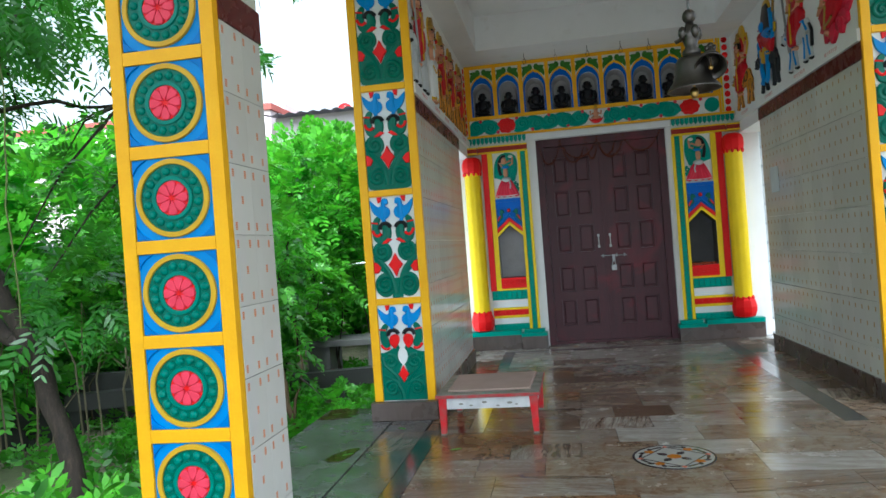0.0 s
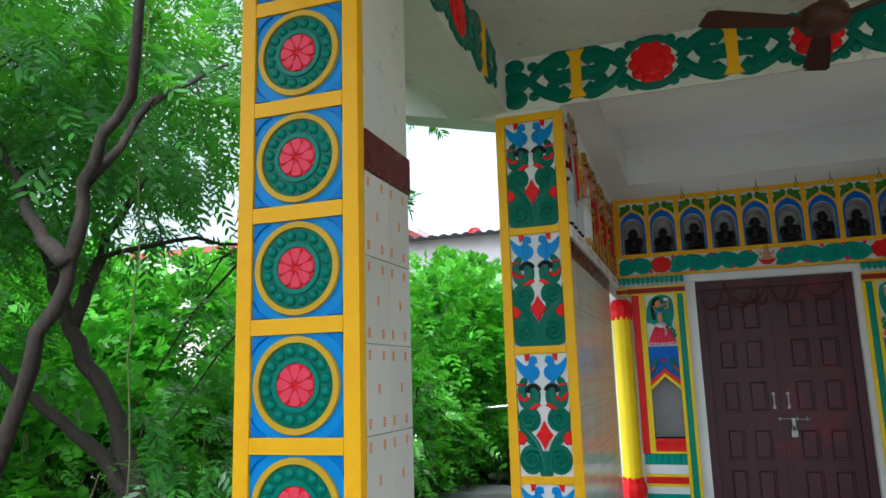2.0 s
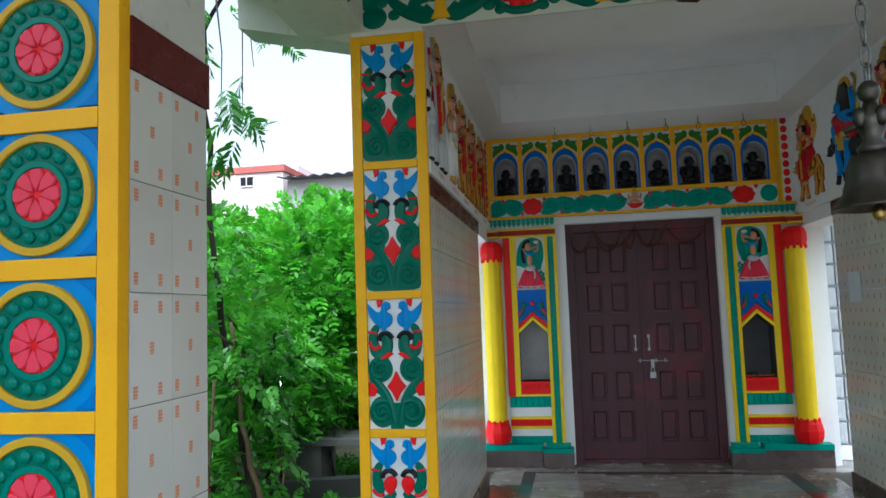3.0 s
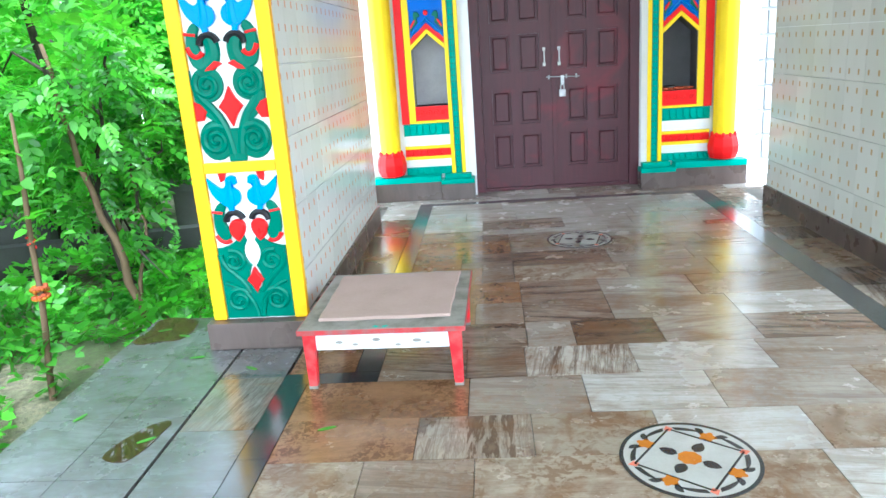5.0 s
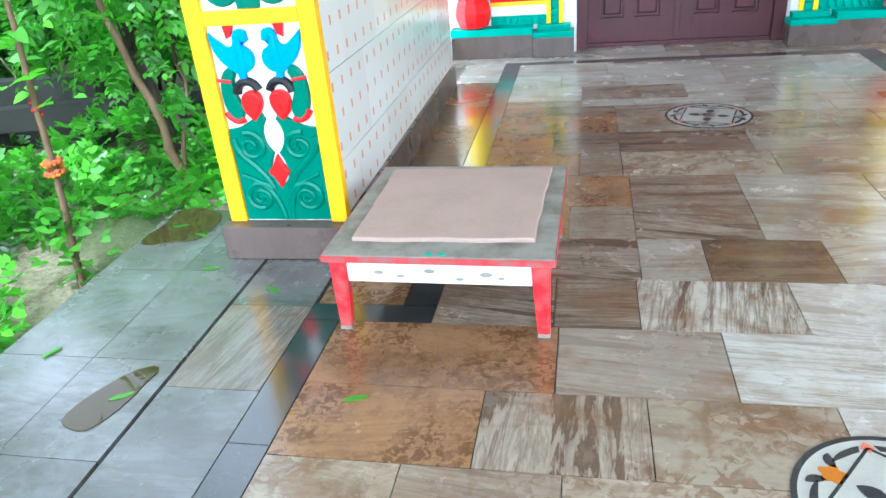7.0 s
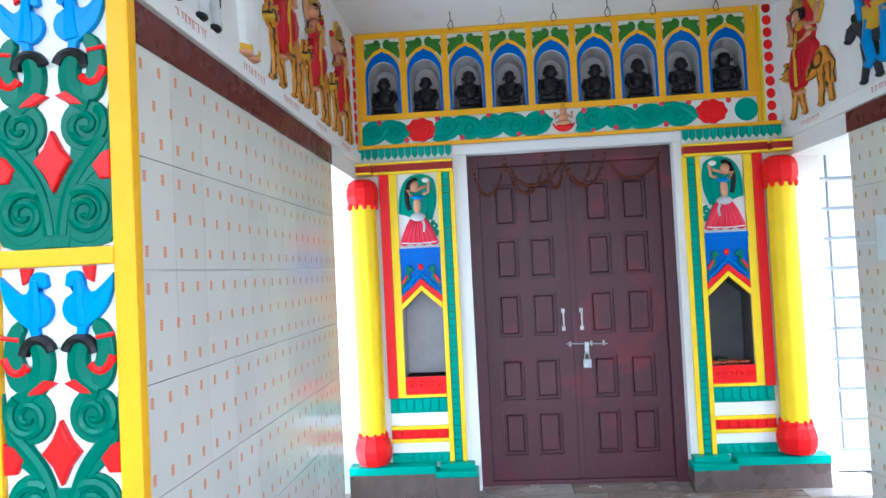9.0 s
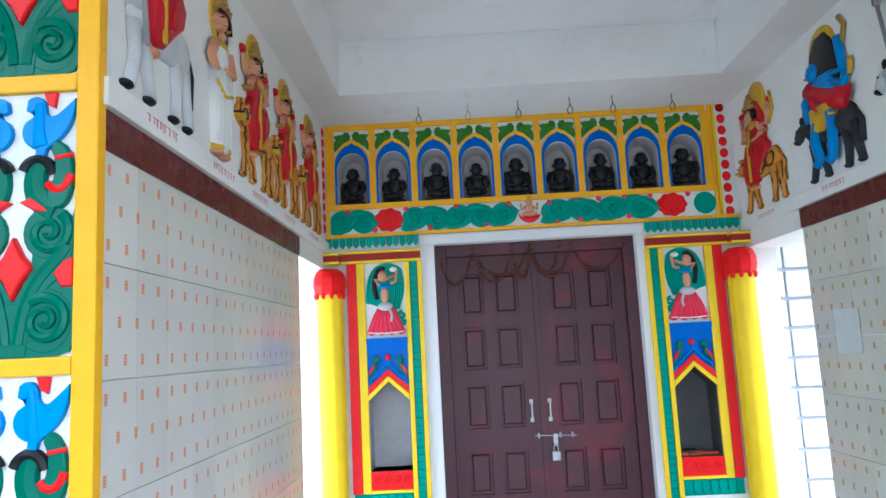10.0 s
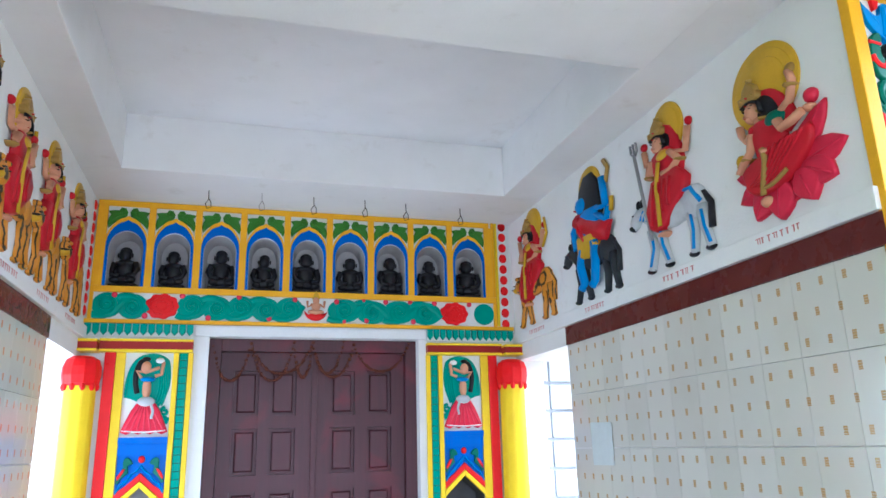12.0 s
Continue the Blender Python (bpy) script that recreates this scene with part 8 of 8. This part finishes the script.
part("block", boxes((-2.4, -2.1, 8.95, 9.45, ground_z - 0.3, -0.02)), M["slabgrey"], st)
pole = bmesh.new()
tube(pole, [(-3.5, 9.0, 0.95), (-1.7, 8.9, 1.05)], 0.022, 8)
tube(pole, [(-3.4, 9.02, ground_z - 0.2), (-3.4, 9.02, 0.97)], 0.025, 8)
tube(pole, [(-1.9, 8.9, ground_z - 0.2), (-1.9, 8.9, 1.05)], 0.025, 8)
tagged(part("pipe_rail", pole, M["chrome"], None, "", True), "pale metal pipe rail among the shrubs", "railing")

# flowering stalk at the edge of the platform
fl = thing("flower_plant", "tall brown stem with a marigold garland tied round it", "plant", "", "", pose(-2.55, 5.62, ground_z - 0.05))
bm = bmesh.new()
stem = [(-0.03, 0, 0), (-0.02, 0, 0.09), (-0.012, 0.01, 0.25), (0.03, 0.0, 0.5), (0.052, 0.0, 0.71), (0.058, 0.01, 1.0), (0.1, 0.0, 1.37), (0.13, -0.02, 1.7)]
tube(bm, stem, [0.021, 0.02, 0.019, 0.018, 0.017, 0.016, 0.013, 0.008], 9)
for (x, y, z), rr in ((stem[2], 0.027), (stem[5], 0.024)):
    ball(bm, (x, y, z), rr, (1, 1, 0.6), 8)
part("stalk", bm, M["youngbark"], fl, "knotty brown stem", True)
gr = random.Random(19)
for name, mat, off in (("marigold", "ochrestone", 0.0), ("marigold_red", "clay", 0.2)):
    bm = bmesh.new()
    for k in range(22):
        a = 2 * math.pi * (k + off * 5) / 11
        ball(bm, (0.05 + 0.036 * math.cos(a), 0.036 * math.sin(a), 0.69 + off * 0.05 + 0.045 * (k // 11) + gr.uniform(-0.01, 0.01)), gr.uniform(0.013, 0.019), (1, 1, 0.75), 6)
    part(name.split("_")[0], bm, M[mat], fl, "orange marigold garland" if off == 0 else "rust-red marigold heads", True)
bm = bmesh.new()
tube(bm, [(0.058 + 0.02 * math.cos(k), 0.01 + 0.02 * math.sin(k), 0.97 + 0.006 * k) for k in range(12)], 0.005, 5)
part("thread", bm, M["red"], fl, "red thread tied round the stem")
for k in range(26):
    low = k < 16
    foot = (-0.01, 0.0, 0.08 + 0.026 * k) if low else (0.08, 0.0, 1.0 + 0.07 * (k - 16))
    frond_mesh("leaf", np.array([foot]), np.array([(math.cos(k * 2.4), math.sin(k * 2.4), 0.4)]), 0.17, 2, 0.085, 0.06, M["leaf_mid" if low else "leaf_light"], fl, 16 + k)

# puddles on the outer slabs, with fallen leaves
def puddle(cx, cy, rx, ry, seed, label, square=2.0, waist=0.0, lean=0.0):
    gr = random.Random(seed)
    pts = []
    for k in range(26):
        a = 2 * math.pi * k / 26
        q = (1 + 0.1 * math.sin(3 * a + 2 * seed) + gr.uniform(-0.05, 0.05)) / (abs(math.cos(a)) ** square + abs(math.sin(a)) ** square) ** (1 / square)
        pts.append((rx * q * math.cos(a) * (1 - waist * abs(math.cos(a))) + lean * q * math.sin(a), ry * q * math.sin(a)))
    bm = bmesh.new()
    plate(bm, pts, -0.001, 0.0012, 0.001)
    o = part("puddle", bm, M["water"], None)
    o.location = (cx, cy, 0.0)
    return tagged(o, label, "puddle", "puddles")


puddle(-1.2, 4.07, 0.085, 0.13, 2, "small dark rain puddle on the wet slabs", 2.0, 0.3, 0.03)
puddle(-1.53, 5.085, 0.115, 0.15, 4, "dark rain puddle at the edge of the platform", 5.0)
leafbm = bmesh.new()
plate(leafbm, [(u * 0.032, v * 0.009) for u, v in ring(0, 0, 1, 1, 12)], 0, 0.0015)
lf = part("fallen_leaf", leafbm, M["leaf_mid"], None)
tagged(lf, "small fallen green leaf on the wet floor", "leaf", "fallen leaves")
lf.matrix_basis = pose(-1.17, 4.08, 0.0016, 0, 0, 35)
for x, y, a in ((-0.56, 4.12, 20), (-0.98, 4.62, 150), (-1.5, 4.25, 70), (-1.26, 4.75, 10), (-1.42, 5.0, 160), (-1.55, 5.08, 20)):
    copy_thing(lf, pose(x, y, 0.0016, 0, 0, a))

# houses in the distance
hs = thing("house", "distant faded pink house with a red roof band", "house")
part("wall", boxes((-26, -11.2, 28, 36, -1, 7.35)), M["farwall"], hs)
part("roof_band", boxes((-26.1, -11.1, 27.9, 36, 7.36, 7.62)), M["farband"], hs, "red oxide roof band")
part("drainpipe", boxes((-13.3, -13.2, 27.9, 28, -1, 7.3)), M["farwall"], hs)
for x in (-12.75, -16.5, -20.5):
    w = part("window", boxes((x - 0.26, x + 0.26, 27.96, 28.0, 6.85, 7.2)), M["black"], hs, "small dark window")
    part("window_frame", boxes((x - 0.3, x + 0.3, 27.93, 27.96, 6.8, 6.85), (x - 0.3, x + 0.3, 27.93, 27.96, 7.2, 7.25), (x - 0.02, x + 0.02, 27.93, 27.96, 6.85, 7.2)), M["farwall"], w)
part("parapet_room", boxes((-13.0, -11.3, 30, 34, 7.62, 8.0)), M["farwall"], hs)
sh = thing("shed", "distant grey shed with a corrugated sheet roof", "house")
part("wall", boxes((-10.6, -4, 27, 33, -1, 6.75)), M["fargrey"], sh)
bm = bmesh.new()
nx_ = 60
rows_ = [[bm.verts.new((-10.9 + 7.2 * i / nx_, y, z + 0.05 * math.sin(i * 1.6))) for i in range(nx_ + 1)] for y, z in ((26.5, 6.8), (33, 7.5))]
for i in range(nx_):
    bm.faces.new((rows_[0][i], rows_[0][i + 1], rows_[1][i + 1], rows_[1][i]))
bmesh.ops.solidify(bm, geom=list(bm.faces), thickness=0.06)
part("roof", bm, M["roofsheet"], sh, "corrugated grey sheet roof")
tk = bmesh.new()
lathe(tk, [(0.3, 0), (0.32, 0.1), (0.32, 0.5), (0.2, 0.62), (0.1, 0.66)], 16, pose(-8.9, 31, 7.28))
tagged(part("water_tank", tk, M["red"], None, "", True), "small red water tank on the shed roof", "tank")

# ---- tiles of the walls ----
tile_face(wall_west, facing(XL - 0.0115, Y0 + 0.025, 0, "e"), Y1 - Y0 - 0.027, 7, ZBAND - 7 * 0.292 + 0.0, 0.292, M["tile"])
tile_face(wall_east, facing(XR + 0.0115, Y1 - 0.002, 0, "w"), Y1 - Y0E - 0.027, 7, ZBAND - 7 * 0.292 + 0.0, 0.292, M["tile_olive"])

# ---- floor slabs ----
SLAB = {}


def slab(x0, x1, y0, y1, mat, gap=0.0026, drop=0.0):
    w, d = round(x1 - x0 - gap, 4), round(y1 - y0 - gap, 4)
    if w < 0.01 or d < 0.01:
        return
    key = (w, d, mat.name)
    if key not in SLAB:
        SLAB[key] = part("slab", boxes((-w / 2, w / 2, -d / 2, d / 2, -0.02, 0)), mat, floor)
        o = SLAB[key]
    else:
        o = share(SLAB[key], "slab", floor)
    o.location = ((x0 + x1) / 2, (y0 + y1) / 2, -drop)


r = random.Random(21)
JY = 3.641                      # a joint between rows
ROW = 0.2745


# joints of the rows in front of the bench; a letter picks the stone: p pale, b banded across, r rust-mottled, t tan-mottled, d dark
LAID = {
    0: "-0.71 t -0.4 k -0.06 t 0.5 t 0.96 w 1.5 t 2.05 p 2.6 p 3.2",
    1: "-0.71 r -0.25 b 0.125 t 0.528 w 1.0 t 1.55 p 2.1 t 2.65 p 3.2",
    2: "-0.71 r -0.085 p 0.33 w 0.777 p 1.3 t 1.8 p 2.4 p 3.2",
    -1: "-0.71 k -0.294 p 0.25 t 0.75 p 1.3 p 1.9 t 2.5 p 3.2",
    -2: "-0.71 p -0.15 r 0.35 p 0.9 t 1.5 p 2.1 p 3.2",
    3: "-0.44 k -0.1 k 0.131 b 0.55 w 1.05 p 1.575",
    4: "-0.44 k 0.15 p 0.35 d 0.71 p 1.1 k 1.575",
    5: "-0.44 r -0.07 k 0.15 k 0.55 p 1.1 w 1.575",
    6: "-0.44 r 0.152 k 0.55 p 1.0 k 1.575",
}
STONE = {"k": M["brownmarble"], "w": M["palemarble"], "p": M["marble"], "b": M["banded"], "r": M["rust"], "t": M["tan"], "d": M["darkslab"]}
EDGE = {-2: 3.09, -1: 3.366, 0: 3.641, 1: 3.918, 2: 4.177, 3: 4.46, 4: 4.724, 5: 4.997, 6: 5.26, 7: 5.565}
for k, text in LAID.items():
    w = text.split()
    for a, st, b in zip(w[0::2], w[1::2], w[2::2]):
        slab(float(a), float(b), EDGE[k], EDGE[k + 1], STONE[st], drop=r.choice((0, 0, 0.0006)))


def rows_between(y0, y1, x0, x1, mat, others=("tan", "tan", "banded", "banded_long")):
    y0, y1 = y0 + 0.0005, y1
    k = math.floor((y0 - JY) / ROW)
    y = JY + k * ROW
    while y < y1 - 0.001:
        a, b = max(y, y0), min(y + ROW, y1)
        if b - a > 0.02:
            x = x0
            first = True
            while x < x1 - 0.001:
                ln = r.choice((0.55, 0.55, 0.55, 0.36, 0.27, 0.62, 0.45)) if not first else r.choice((0.55, 0.4, 0.28, 0.6))
                e = x + ln
                if x1 - e < 0.12:
                    e = x1
                slab(x, e, a, b, mat if r.random() < 0.55 else M[r.choice(others)], drop=r.choice((0, 0, 0.0006)))
                x, first = e, False
        y += ROW


YS = 4.46
# porch: field, black line, outer strips
rows_between(-1.2, 3.09, -0.71, 3.2, M["marble"])
for k in range(11):
    slab(-0.815, -0.711, -1.2 + k * 0.5145, -1.2 + (k + 1) * 0.5145, M["granite"])
for (y0, y1), st in zip(((-1.2, -0.6), (-0.6, 0.0), (0.0, 0.6), (0.6, 1.1), (1.1, 1.7), (1.7, 2.2), (2.2, 2.7), (2.7, 3.2), (3.2, 3.722), (3.722, 4.13), (4.13, 4.53), (4.53, 4.82)), "gggpgggggwbg"):
    slab(-1.08, -0.816, y0, y1, {"g": M["greymarble"], "p": M["marble"], "b": M["banded_long"], "w": M["greymarble"]}[st])
y = -1.2
while y < 5.2:
    e = min(5.25, y + r.choice((0.42, 0.5, 0.38)))
    slab(-1.36, -1.092, y, e, M["greymarble"], drop=0.002)
    slab(-1.66, -1.36, y - 0.0, e, M["greymarble"], drop=0.0025)
    y = e
# corridor: dark line round the field
slab(-0.815, -0.44, YS, 4.55, M["granite"])
slab(-0.54, -0.44, 4.551, 7.52, M["granite"])
slab(1.575, 1.7, YS, 7.52, M["granite"])
slab(-0.54, 1.7, 7.521, 7.6, M["granite"])
rows_between(5.565, 6.55, -0.44, 0.13, M["brownmarble"], ("rust", "rust", "tan"))
rows_between(5.565, 6.2, 0.131, 1.575, M["marble"], ("brownmarble", "brownmarble", "tan"))
# pale grey stone towards the door, partly daylight from the openings put into colour
rows_between(6.2, 6.55, 0.131, 1.575, M["marble"], ("palemarble", "tan"))
rows_between(6.55, 7.52, -0.44, 1.575, M["palemarble"], ("palemarble", "marble"))
rows_between(4.551, 7.1, XL - 0.005, -0.541, M["darkslab"], ("rust", "darkslab"))
# pale end of the west strip paints in the light of the opening beside it
rows_between(7.1, 7.6, XL - 0.005, -0.541, M["palemarble"], ("palemarble",))
rows_between(YS, 7.6, 1.701, XR + 0.005, M["tan"])
rows_between(7.6, YB + 0.2, -1.2, 2.4, M["palemarble"], ("palemarble", "marble"))
rows_between(YS, 7.6, 2.37, 3.2, M["marble"])
